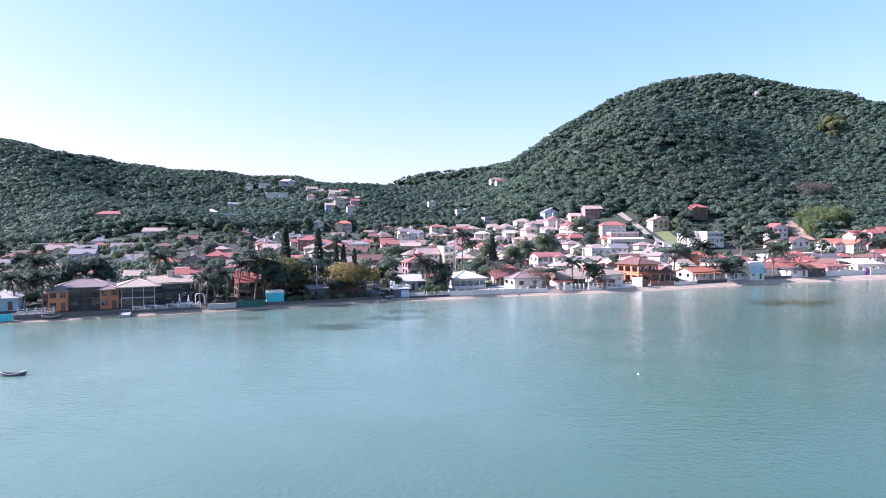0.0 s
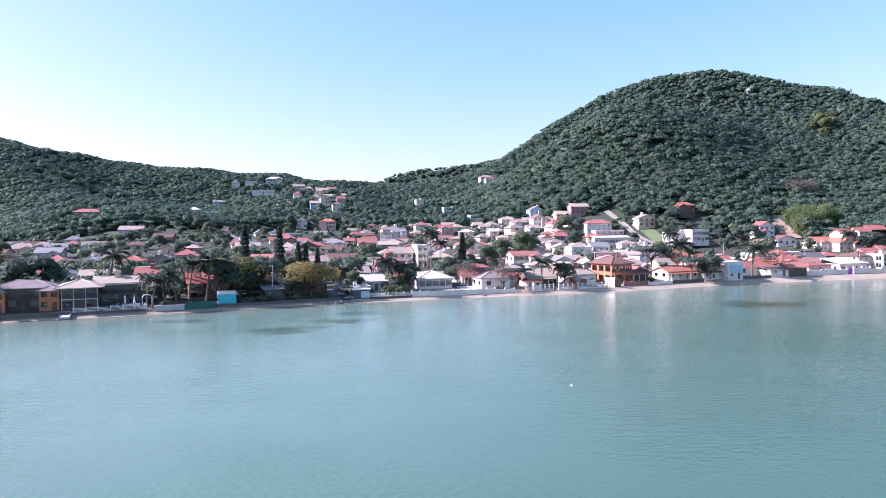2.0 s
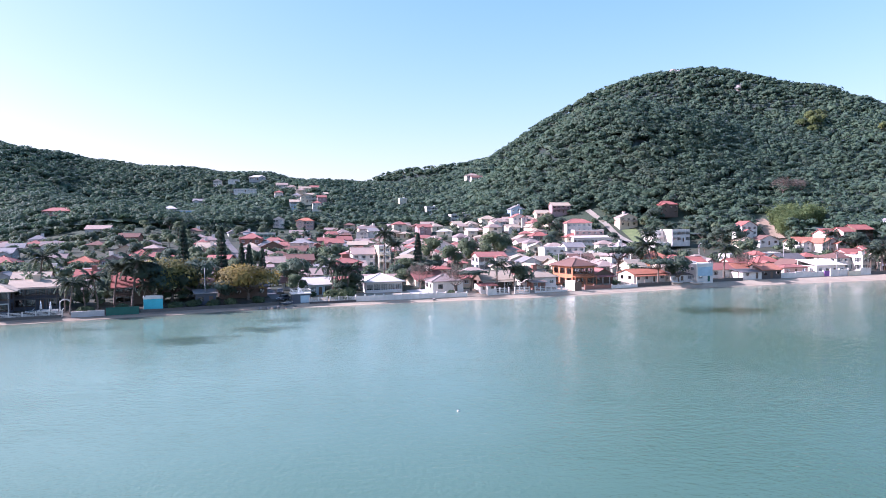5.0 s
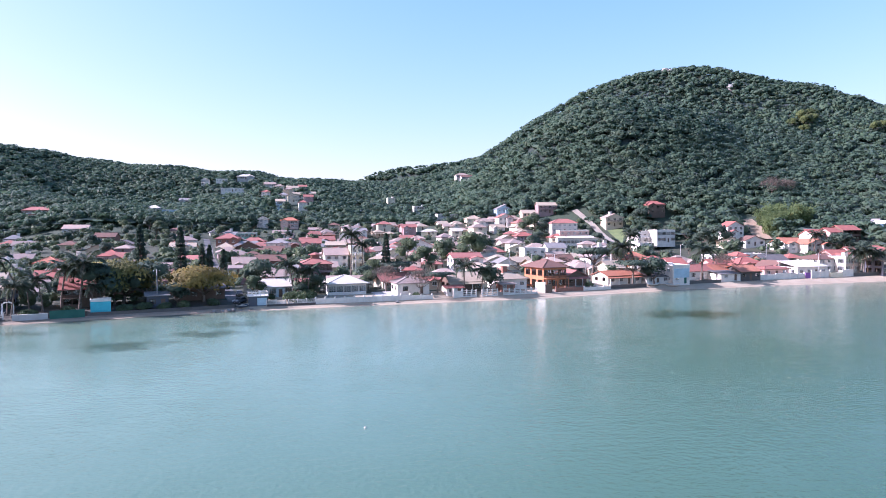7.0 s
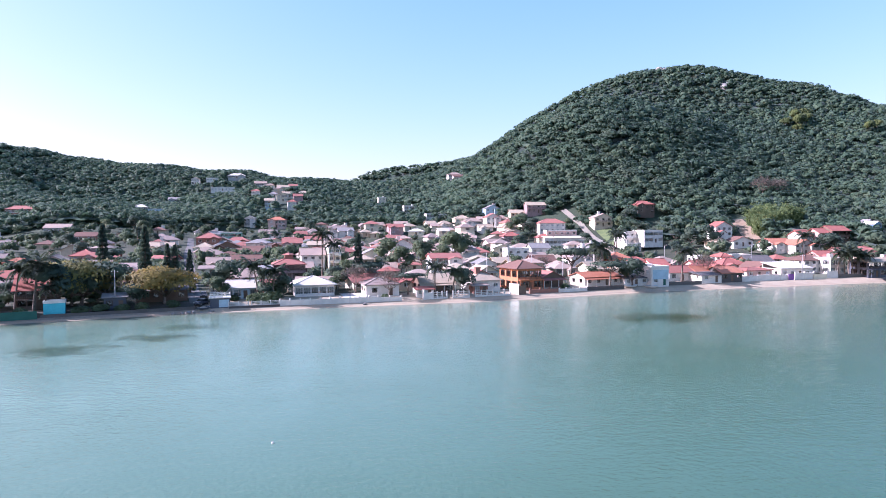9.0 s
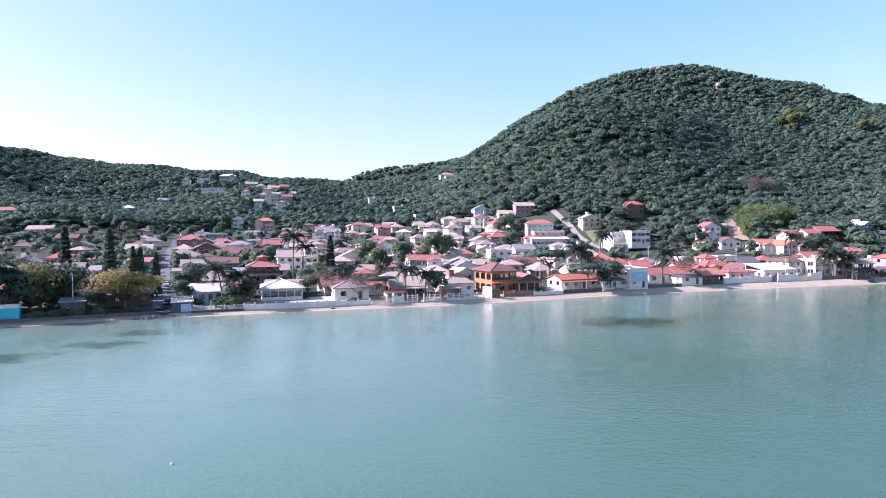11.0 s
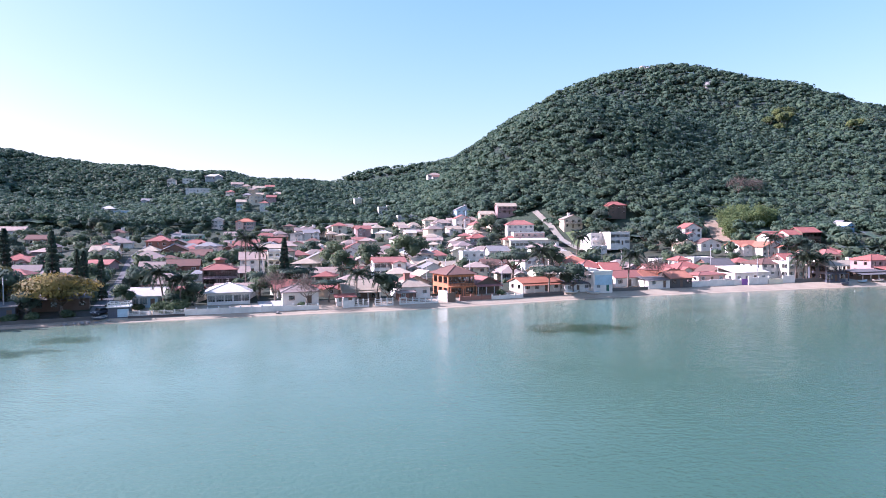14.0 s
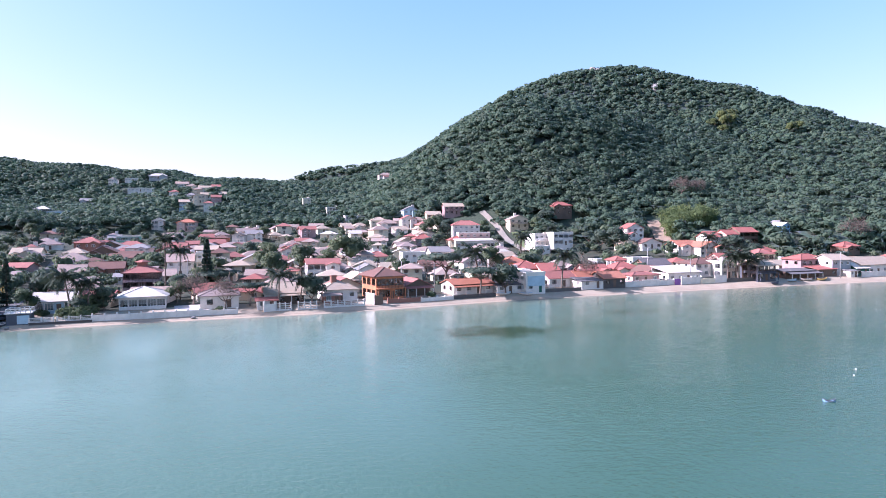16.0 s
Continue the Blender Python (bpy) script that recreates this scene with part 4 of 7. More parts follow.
def conifer(label, seed, height, radius, leaf, name="conifer_tree"):
    """A tall narrow conifer: layers of drooping clumps round a straight trunk."""
    rng = np.random.default_rng(seed)
    root = thing(name, label, "tree")
    bm = bmesh.new()
    tube(bm, [(0, 0, -0.6), (0, 0, height * 0.5), (0, 0, height * 0.97)], (0.3, 0.2, 0.05), 7)
    part("trunk", bm, barkmat(), root)
    n = 2300
    k = rng.uniform(0.06, 1.0, n)
    layer = np.floor(k * 16) / 16 + rng.uniform(0, 0.035, n)
    rr = radius * (1 - layer) ** 0.6 * np.sqrt(rng.uniform(0.2, 1.0, n)) * (0.92 + 0.10 * np.sin(layer * 40 + seed))
    a = rng.uniform(0, 2 * math.pi, n)
    c = np.stack([np.cos(a) * rr, np.sin(a) * rr, height * layer + 0.1 * rr], 1)
    out = np.stack([np.cos(a), np.sin(a), rng.uniform(-0.6, 0.3, n)], 1)
    t = np.cross(out, rng.normal(size=(n, 3)))
    t /= np.linalg.norm(t, axis=1)[:, None]
    s = (0.36 * rng.uniform(0.6, 1.3, n))[:, None]
    v = np.stack([c - t * s, c + out * s * 0.8, c + t * s, c - out * s * 0.5], 1).reshape(-1, 3)
    part("crown", mesh_from("crown", v, np.arange(n * 4).reshape(-1, 4), leaf), None, root)
    return root


def frond_mesh(seed, length, rise, droop):
    """An arching palm frond: a rib with two rows of hanging leaflets."""
    rng = np.random.default_rng(seed)
    pts = []
    for i in range(9):
        u = i / 8
        pts.append((length * (u - 0.12 * u ** 3), 0, length * (rise * u - droop * u ** 2.2)))
    v, f = [], []
    for i in range(34):
        u = 0.1 + 0.9 * i / 33
        j = min(int(u * 8), 7)
        p = Vector(pts[j]).lerp(Vector(pts[j + 1]), u * 8 - j)
        ll = length * 0.30 * (1 - abs(u - 0.45) * 0.9)
        for sg in (-1, 1):
            q = p + Vector((ll * 0.35, sg * ll * 0.8, -ll * rng.uniform(0.1, 0.5)))
            w = Vector((length * 0.04, 0, 0))
            b = len(v)
            v += [p - w, p + w, q + w * 0.3, q - w * 0.3]
            f.append((b, b + 1, b + 2, b + 3))
    for i in range(8):
        a, c = Vector(pts[i]), Vector(pts[i + 1])
        b = len(v)
        o = Vector((0, 0.04, 0))
        v += [a - o, a + o, c + o * 0.6, c - o * 0.6]
        f.append((b, b + 1, b + 2, b + 3))
    return mesh_from("frond", [tuple(p) for p in v], f, LEAF_PALM)


FRONDS = [frond_mesh(5, 3.3, 0.75, 0.85), frond_mesh(6, 3.0, 0.25, 0.95), frond_mesh(7, 2.8, 1.35, 0.7)]


def palm(label, seed, height, lean=0.8, count=21, name="palm_tree"):
    """A palm: a ringed, slightly curved trunk and a head of fronds, each a part."""
    rng = np.random.default_rng(seed)
    root = thing(name, label, "palm tree")
    bm = bmesh.new()
    pts = [(lean * (u ** 1.7), 0.15 * math.sin(u * 3), height * u - (0.5 if u == 0 else 0)) for u in (0, 0.08, 0.3, 0.5, 0.7, 0.85, 1.0)]
    tube(bm, pts, (0.28, 0.21, 0.17, 0.15, 0.14, 0.13, 0.12), 8)
    part("trunk", bm, barkmat(), root)
    for k in range(count):
        o = part("frond", FRONDS[0 if k % 3 == 0 else 1 if k % 3 == 1 else 2], None, root)
        o.matrix_basis = pose(lean, 0.15 * math.sin(3), height - 0.05, rng.uniform(-12, 12), rng.uniform(-14, 14), 360 * k / count + rng.uniform(-9, 9))
    return root


def bush(label, leaf, seed, r, h, n=500):
    rng = np.random.default_rng(seed)
    root = thing("shrub", label, "shrub")
    ls = [(rng.uniform(-0.5, 0.5) * r, rng.uniform(-0.5, 0.5) * r, h * rng.uniform(0.3, 0.6), r * 0.6, r * 0.6, h * 0.45) for _ in range(5)]
    v, f = crown_arrays(rng, ls, n, 0.2, 0.85)
    part("leaves", mesh_from("leaves", v, f, leaf), None, root)
    return root


def bamboo(label, leaf, seed, r, h, culms=44, per=52):
    """A stand of arching culms, each with a drooping plume of narrow leaf sprays."""
    rng = np.random.default_rng(seed)
    root = thing("bamboo", label, "bamboo")
    bm = bmesh.new()
    quads = []
    for _ in range(culms):
        a, q = rng.uniform(0, 6.283), r * math.sqrt(rng.uniform(0, 1)) * 0.55
        base = Vector((math.cos(a) * q, math.sin(a) * q, -0.4))
        out = Vector((math.cos(a), math.sin(a), 0)) * rng.uniform(0.1, 0.45) * r + Vector((rng.uniform(-0.4, 0.4), rng.uniform(-0.4, 0.4), 0))
        top = h * rng.uniform(0.62, 1.05)
        spine = [base + out * (u ** 2.2) + Vector((0, 0, top * (u - 0.10 * u ** 4))) for u in np.linspace(0, 1, 6)]
        tube(bm, spine, (0.06, 0.055, 0.05, 0.04, 0.03, 0.015), 4)
        for _ in range(per):
            u = rng.uniform(0.22, 1.0) ** 0.8 * 5
            i = min(4, int(u))
            p = spine[i].lerp(spine[i + 1], u - i)
            b = rng.uniform(0, 6.283)
            d = Vector((math.cos(b), math.sin(b), rng.uniform(-0.9, 0.5))).normalized()
            p = p + d * rng.uniform(0.1, 0.55)
            w = d.cross(Vector((rng.uniform(-1, 1), rng.uniform(-1, 1), 0.6))).normalized() * rng.uniform(0.07, 0.14)
            ln = rng.uniform(0.35, 0.75)
            quads += [p - w * 0.4, p + d * ln * 0.5 - w + Vector((0, 0, 0.05)), p + d * ln - Vector((0, 0, 0.18)), p + d * ln * 0.5 + w + Vector((0, 0, 0.05))]
    part("canework", bm, leaf, root)
    n = len(quads) // 4
    part("leaves", mesh_from("leaves", np.array([q[:] for q in quads]), np.arange(n * 4).reshape(-1, 4), leaf), None, root)
    return root


USED = {}


def plant(proto, x, y, scale=1.0, turn=0.0, z=None, sink=0.1):
    """Stands a tree on the ground: the first call moves the tree itself, later ones copy it."""
    m = pose(x, y, (gz(x, y) if z is None else z) - sink, 0, 0, turn) @ Matrix.Scale(scale, 4)
    if proto.name not in USED:
        USED[proto.name] = True
        proto.matrix_basis = m
        return proto
    first = proto
    made = copy_thing(first, m)
    made.matrix_basis = m
    return made

# ---- roads and open patches ----
ribbon("street", [(-14, 187), (-18.8, 193.8), (-31.4, 224), (-43.8, 256), (-69.6, 319), (-93, 383), (-114, 438)], 3.4, ASPHALT, "grey paved village street running inland from a boat ramp")
ribbon("courtyard", [(15.5, 207.5), (22.5, 210.0)], 8.5, CONCRETE, "pale paved yard behind a low white wall", 0.09)
ribbon("hill_road", [(133, 385), (130.5, 402), (127.8, 418), (125.7, 442), (121.2, 458.6), (119, 466)], 3.8, DIRT, "pale dirt road climbing the hillside", 1.0)
ribbon("grass_patch", [(138, 385), (137.5, 401), (138, 418), (137, 432)], 9.0, LAWN, "open grass slope beside the dirt road", 0.3)
ribbon("soil_patch", [(205, 383), (208, 395), (212, 411), (213.5, 426)], 8.0, SOIL, "bare orange soil cut in the slope", 0.6)

# ---- kinds of plants ----
YELLOW = tree("wide-crowned shore tree with yellowing leaves", LEAF_YELLOW, 11, 1.7, 0.28, 5.6, 3.6, 14, 4200, 0.2, "almond_tree")
OLIVE = tree("wide-crowned olive-green shore tree", LEAF_OLIVE, 21, 1.7, 0.28, 5.4, 4.4, 14, 4200, 0.2, "almond_tree")
LIME = tree("yellow-green flowering tree standing out of the forest", LEAF_LIME, 22, 3.0, 0.25, 3.6, 4.0, 8, 1000, 0.3)
DARKTREE = tree("dense dark green broadleaf tree", LEAF_DARK, 12, 2.6, 0.26, 4.2, 5.2, 9, 1250, 0.34)
GREENTREE = tree("leafy green garden tree", LEAF_GREEN, 13, 2.8, 0.22, 3.6, 4.6, 8, 900, 0.32)
UMBRELLA = tree("umbrella-shaped dark tree with bare forked limbs", LEAF_DARK, 14, 4.6, 0.26, 5.2, 3.0, 9, 1500, 0.28, "tree", True, lean=0.6)
DRYTREE = tree("nearly bare brownish tree with fine twigs", LEAF_DRY, 15, 2.6, 0.2, 3.4, 4.0, 8, 700, 0.13, "tree", False, True)
CONIFER = conifer("tall narrow dark conifer", 16, 14.0, 1.75, LEAF_DARK)
PALM = palm("coconut palm with drooping fronds", 17, 6.8, 0.9)
ROYAL = palm("tall straight royal palm with a full head", 18, 13.5, 0.2, 25)
SHRUB = bush("rounded green garden shrub", LEAF_GREEN, 19, 1.5, 1.5)
BAMBOO = bamboo("feathery bright green bamboo stand on the slope", LEAF_BAMBOO, 20, 3.6, 7.2)

# the shore, west end
house(-104.9, 156.7, 6.8, 9, 26, floors=1, roof='hip', rc='white', wc='lightblue', group='shore houses')
sea_wall(-102.6, 145.8, -97.0, 148.5, 1.6, 'teal', label='teal painted boundary wall over the water')
fence(-96.8, 150.1, -90.3, 153.2, 2.2, 'white', base=0.9)
sea_wall(-97.1, 149.0, -75.2, 159.3, 1.0, 'stone', label='dark stained concrete sea wall')
house(-87.4, 161.4, 13.2, 9, 25, floors=2, roof='hip', rc='taupe', wc='dark', dark=True, fh=2.5, pitch=0.34, balcony=1, big=True, per=5, group='shore houses', where=' and orange bays')
house(-91.6, 157.2, 4.2, 4.0, 25, floors=2, roof='hip', rc='taupe', wc='orange', dark=True, fh=2.35, pitch=0.4, eave=0.4, per=2, side=False, name='house', group='shore houses', where='')
house(-81.6, 161.9, 4.2, 4.0, 25, floors=2, roof='hip', rc='taupe', wc='orange', dark=True, fh=2.35, pitch=0.4, eave=0.4, per=2, side=False, name='house', group='shore houses', where='')
house(-94.8, 158.5, 2.2, 6, 26, floors=1, roof='shed', rc='brown', wc='brick', pitch=0.1, fh=3.4, dark=True, group='shore houses')
house(-75.3, 163.7, 7.7, 9, 25, floors=2, roof='hip', rc='sand', wc='navy', dark=True, fh=2.5, pitch=0.32, eave=1.5, balcony=1, big=True, trim='grey', group='shore houses')
house(-69.6, 173.4, 11.0, 10, 25, floors=2, roof='gable', rc='sand', wc='navy', dark=True, fh=2.6, pitch=0.26, eave=1.5, chimney='beige', big=True, balcony=1, trim='stone', group='shore houses')
sea_wall(-75.2, 159.6, -60.8, 166.2, 0.6, 'stone', label='dark stained base wall below a terrace')
fence(-75.0, 160.2, -60.9, 166.8, 1.5, 'white', base=0.6, step=2.4, label='white railing along a terrace over the water')
house(-113.8, 151.3, 7.5, 9, 26, floors=2, roof='gable', rc='red', wc='white', group='shore houses')
sea_wall(-58.9, 166.7, -52.7, 169.6, 1.3, 'grey', cap='white', label='grey rendered wall beside the beach')
sea_wall(-52.4, 169.7, -46.1, 172.6, 1.8, 'darkgreen', label='dark green boarded wall by the water', th=0.2)
house(-43.8, 175.2, 4.2, 3.4, 26, floors=1, roof='flat', wc='teal', fh=2.9, per=1, door='teal', side=False, name='boathouse', group='shore sheds')
house(-51.6, 181.6, 8.2, 9, 25, floors=2, roof='gable', rc='red', wc='brown', dark=True, fh=2.3, pitch=0.5, eave=0.9, balcony=1, big=True, group='shore houses')
house(-34.0, 183.1, 4.8, 5, 26, floors=1, roof='shed', rc='grey', wc='navy', dark=True, pitch=0.12, group='shore sheds')
house(-28.0, 195.0, 12.0, 7, 26, floors=1, roof='gable', rc='darkgrey', wc='brown', dark=True, pitch=0.3, group='shore houses')
sea_wall(-45.9, 173.3, -16.7, 187.1, 0.7, 'stone', label='low dark stone sea wall')
deck_hut(-11.4, 189.4, 4.6, 4.6, 20)
house(-9.7, 200.7, 8.2, 8.5, 20, floors=1, roof='gable', rc='white', wc='lightblue', fh=2.9, pitch=0.36, eave=0.7, per=4, big=True, group='shore houses')
fence(-9.5, 189.9, -5.1, 191.4, 1.5, 'white', base=0.6)
fence(-4.4, 191.6, 2.1, 193.8, 1.5, 'white', base=0.6)
sea_wall(-9.4, 189.5, 2.2, 193.4, 0.5, 'dark', label='dark tiled base wall on the sand')
house(8.5, 205.9, 10.4, 11, 18, floors=1, roof='hip', rc='white', wc='white', fh=2.9, pitch=0.34, eave=0.8, per=5, big=True, glazed=True, group='shore houses', where=' and glazing')
sea_wall(2.1, 193.8, 26.0, 201.4, 1.3, 'white', pillars=2.6)
sea_wall(26.0, 201.4, 31.8, 203.0, 1.1, 'white', pillars=2.6)
house(26.6, 206.8, 9.0, 9, 16, floors=1, roof='hip', rc='taupe', wc='white', fh=2.9, pitch=0.36, dark=True, per=2, group='shore houses')
sea_wall(34.3, 213.6, 37.7, 204.8, 2.6, 'white', label='white rendered gable wall with a tiled top')
sea_wall(37.7, 204.8, 40.3, 205.8, 1.8, 'white')
house(38.1, 206.6, 4.6, 3.2, 16, floors=1, roof='shed', rc='red', wc='white', fh=2.2, pitch=0.16, side=False, group='shore sheds')
house(41.2, 213.1, 9.6, 9, 15, floors=1, roof='gable', rc='sand', wc='brown', fh=2.8, pitch=0.5, dark=True, big=True, porch=1.6, group='shore houses')
fence(40.0, 205.8, 43.9, 206.8, 2.0, 'white', base=0.4, step=1.6)
fence(45.6, 207.3, 49.9, 208.6, 2.0, 'white', base=0.4, step=1.6)
house(55.0, 217.7, 8.8, 9, 19, floors=1, roof='hip', rc='sand', wc='white', fh=2.9, pitch=0.42, eave=0.7, chimney='brick', per=3, group='shore houses')
house(53.3, 213.6, 4.2, 4, 18, floors=1, roof='shed', rc='rose', wc='brick', fh=2.1, pitch=0.12, side=False, group='shore sheds')
fence(51.7, 209.5, 61.4, 213.0, 1.8, 'white', base=0.5, step=1.8, label='white slatted fence below a pale house')
sea_wall(61.5, 217.0, 63.9, 214.0, 3.0, 'white', label='tall white rendered gate wall')
sea_wall(63.9, 214.0, 66.1, 215.1, 2.4, 'brown', label='dark timber boat gate', th=0.2)
house(67.8, 220.7, 7.9, 11, 24, floors=2, roof='hip', rc='brown', wc='orange', fh=3.0, pitch=0.44, eave=0.8, dark=True, balcony=1, per=6, big=True, group='shore houses', where=' and dark verandah')
sea_wall(67.4, 216.0, 76.2, 220.0, 1.1, 'brick', pillars=3.0, label='low red-brown wall before an orange house')
house(75.4, 228.1, 7.7, 8, 25, floors=1, roof='front', rc='pinkred', wc='brown', fh=2.8, pitch=0.45, dark=True, porch=1.8, group='shore houses')
sea_wall(76.2, 219.7, 84.9, 223.8, 0.9, 'white', pillars=2.5)
house(91.4, 232.4, 12.8, 8, 24, floors=1, roof='gable', rc='orange', wc='white', fh=2.7, pitch=0.3, dark=True, porch=1.6, group='shore houses')
sea_wall(85.1, 224.1, 97.4, 229.6, 1.0, 'dark', label='dark low wall before a red-roofed house')
house(102.3, 234.1, 8.8, 6, 22, floors=1, roof='shed', rc='darkgrey', wc='white', fh=2.4, pitch=0.15, group='shore sheds')
house(109.7, 234.4, 6.4, 8, 20, floors=2, roof='flat', wc='white', fh=2.7, per=2, door='darkgreen', group='shore houses', where=' and green boat door')
sea_wall(107.2, 233.4, 112.5, 235.3, 1.3, 'lightblue', name='wall_panel', label='pale blue upper front of a shore house', th=0.1, z=4.9)
house(104.8, 240.1, 9.9, 8, 21, floors=2, roof='flat', wc='white', fh=2.7, tank=True, group='shore houses')
house(121.0, 246.9, 10.6, 8, 19, floors=1, roof='gable', rc='pinkred', wc='white', fh=2.8, dark=True, group='shore houses')
sea_wall(113.2, 236.7, 124.8, 240.7, 1.0, 'stone', label='grey stone wall behind the sand')
house(129.1, 248.8, 6.9, 7, 18, floors=1, roof='gable', rc='orange', wc='white', fh=2.7, group='shore houses')
house(128.8, 242.8, 7.7, 7, 18, floors=1, roof='shed', rc='darkgrey', wc='white', fh=2.2, pitch=0.14, side=False, group='shore sheds')
house(136.4, 245.2, 7.7, 9, 17, floors=1, roof='gable', rc='orange', wc='dark', fh=2.8, pitch=0.4, dark=True, per=3, group='shore houses')
sea_wall(140.2, 246.9, 146.4, 248.8, 1.7, 'white')
house(149.8, 255.3, 10.3, 7, 17, floors=1, roof='hip', rc='pinkred', wc='pink', fh=2.6, pitch=0.2, group='shore houses')
sea_wall(146.4, 248.8, 152.3, 250.6, 2.0, 'white')
sea_wall(152.5, 250.9, 158.0, 252.6, 1.6, 'white', pillars=2.6)
sea_wall(158.2, 252.2, 160.2, 252.8, 1.9, 'purple', label='purple painted gate in a white wall', th=0.2)
sea_wall(160.8, 253.1, 168.2, 255.3, 2.2, 'white', pillars=3.4)
sea_wall(168.0, 254.8, 173.2, 256.3, 1.7, 'cream', label='cream rendered garden wall on the sand')
sea_wall(173.7, 257.3, 178.2, 258.6, 2.4, 'white')
house(163.9, 258.5, 12.6, 9, 16, floors=1, roof='shed', rc='white', wc='white', fh=3.0, pitch=0.2, group='shore houses')
house(179.2, 273.5, 11.6, 11, 16, floors=2, roof='hip', rc='brown', wc='white', fh=2.35, pitch=0.3, group='village houses')
house(184.3, 269.4, 6.3, 8, 16, floors=2, roof='flat', wc='white', fh=2.7, tank=True, group='village houses')
sea_wall(178.2, 258.7, 190.0, 261.9, 1.2, 'stone')
house(193.0, 260.8, 7.6, 8, 15, floors=2, roof='gable', rc='sand', wc='navy', fh=2.6, pitch=0.28, eave=0.9, dark=True, balcony=1, big=True, group='shore houses')
house(209.4, 268.2, 13.4, 7, 15, floors=1, roof='shed', rc='darkgrey', wc='brown', fh=2.3, pitch=0.06, dark=True, porch=3.0, name='boat_shed', group='shore sheds')
house(221.2, 280.2, 11.5, 9, 14, floors=2, roof='hip', rc='red', wc='mauve', dark=True, balcony=1, fh=2.7, pitch=0.36, group='shore houses')
house(221.5, 272.2, 8.1, 6, 14, floors=1, roof='shed', rc='red', wc='brown', fh=2.6, pitch=0.16, dark=True, group='shore houses')
house(228.3, 274.9, 8.4, 9, 14, floors=2, roof='gable', rc='sand', wc='grey', fh=2.8, pitch=0.4, group='shore houses')
house(230.6, 271.4, 3.3, 5, 14, floors=1, roof='shed', rc='grey', wc='white', fh=2.3, pitch=0.1, side=False, group='shore sheds')
house(236.2, 274.9, 5.9, 7, 14, floors=1, roof='gable', rc='white', wc='darkgreen', fh=2.6, dark=True, group='shore houses')
house(244.1, 277.8, 15.8, 11, 13, floors=1, roof='gable', rc='sand', wc='white', fh=3.6, pitch=0.45, group='shore houses')
sea_wall(233.8, 271.8, 244.8, 274.4, 1.9, 'white')
house(266.5, 285.9, 16.5, 9, 12, floors=2, roof='hip', rc='red', wc='white', group='shore houses')
# the slope and the village behind
house(164.5, 440.1, 12.3, 9, 10, floors=2, roof='hip', rc='red', wc='brown', dark=True, lift=1.5)
house(142.2, 382.1, 11.8, 10, 20, floors=2, roof='flat', wc='white', fh=3, balcony=1, lift=2.6)
house(151.0, 378.0, 11.4, 10, 20, floors=2, roof='flat', wc='white', fh=3, per=4, big=True, lift=3.2)
house(139.3, 372.6, 8.8, 6, 20, floors=1, roof='flat', wc='white', fh=2.8, lift=1)
house(189.8, 383.4, 9.7, 8, 14, floors=3, roof='front', rc='red', wc='white', dark=True, pitch=0.5, fh=2.7)
house(181.2, 367.2, 9.3, 7, 9, floors=1, roof='front', rc='sand', wc='cream', pitch=0.4, dark=True, lift=0.5)
house(191.7, 364.5, 10.6, 8, 9, floors=1, roof='front', rc='brown', wc='white', pitch=0.4, dark=True, lift=0.5)
house(202.6, 346.4, 11.0, 11, 12, floors=2, roof='gable', rc='orange', wc='white', pitch=0.4, fh=2.3, lift=-0.9)
house(210.6, 341.0, 12.4, 12, 20, floors=2, roof='front', rc='orange', wc='white', pitch=0.34, fh=2.3, per=5, lift=-0.9)
house(218.3, 355.1, 6.7, 9, 12, floors=2, roof='gable', rc='red', wc='white')
house(225.4, 361.8, 6.5, 10, 14, floors=2, roof='shed', rc='red', wc='cream', pitch=0.12)
house(229.2, 359.1, 6.4, 9, 14, floors=2, roof='gable', rc='red', wc='pink', dark=True)
house(238.8, 361.8, 10.5, 10, 14, floors=2, roof='gable', rc='red', wc='brown', dark=True)
house(264.6, 374.0, 5.2, 7, 22, floors=3, roof='front', rc='white', wc='blue', dark=True, pitch=0.5, fh=2.4, lift=-1.6)
house(266.4, 383.4, 3.5, 5, 22, floors=2, roof='front', rc='grey', wc='white', pitch=0.5, fh=2.9)
house(274.2, 337.5, 8.5, 8, 7, floors=1, roof='hip', rc='red', wc='brown', fh=2.5, dark=True, lift=0.6)
house(218.6, 324.0, 6.0, 8, 9, floors=1, roof='gable', rc='pinkred', wc='pink')
house(216.1, 303.8, 7.1, 9, 9, floors=2, roof='hip', rc='pinkred', wc='cream', dark=True)
house(137.5, 433.4, 11.1, 9, 10, floors=2, roof='front', rc='rose', wc='beige', dark=True, fh=2.7, balcony=1, pitch=0.4, chimney='white', lift=0)
house(101.6, 467.1, 12.4, 9, 8, floors=2, roof='gable', rc='sand', wc='mauve', fh=2.5, dark=True, balcony=1, lift=0.5)
house(88.5, 459.0, 8.8, 9, 8, floors=2, fh=2.5, roof='gable', rc='sand', wc='beige', dark=True, lift=0.5)
house(105.9, 426.6, 15.6, 10, 6, floors=2, roof='hip', rc='pinkred', wc='white', lift=1)
house(109.2, 413.1, 17.5, 8, 6, floors=2, roof='flat', wc='pink')
house(100.5, 410.4, 10.6, 8, 11, floors=1, roof='hip', rc='red', wc='cream')
house(110.9, 402.3, 26.1, 9, 2, floors=1, roof='shed', rc='white', wc='white', fh=3.6, pitch=0.12, name='warehouse')
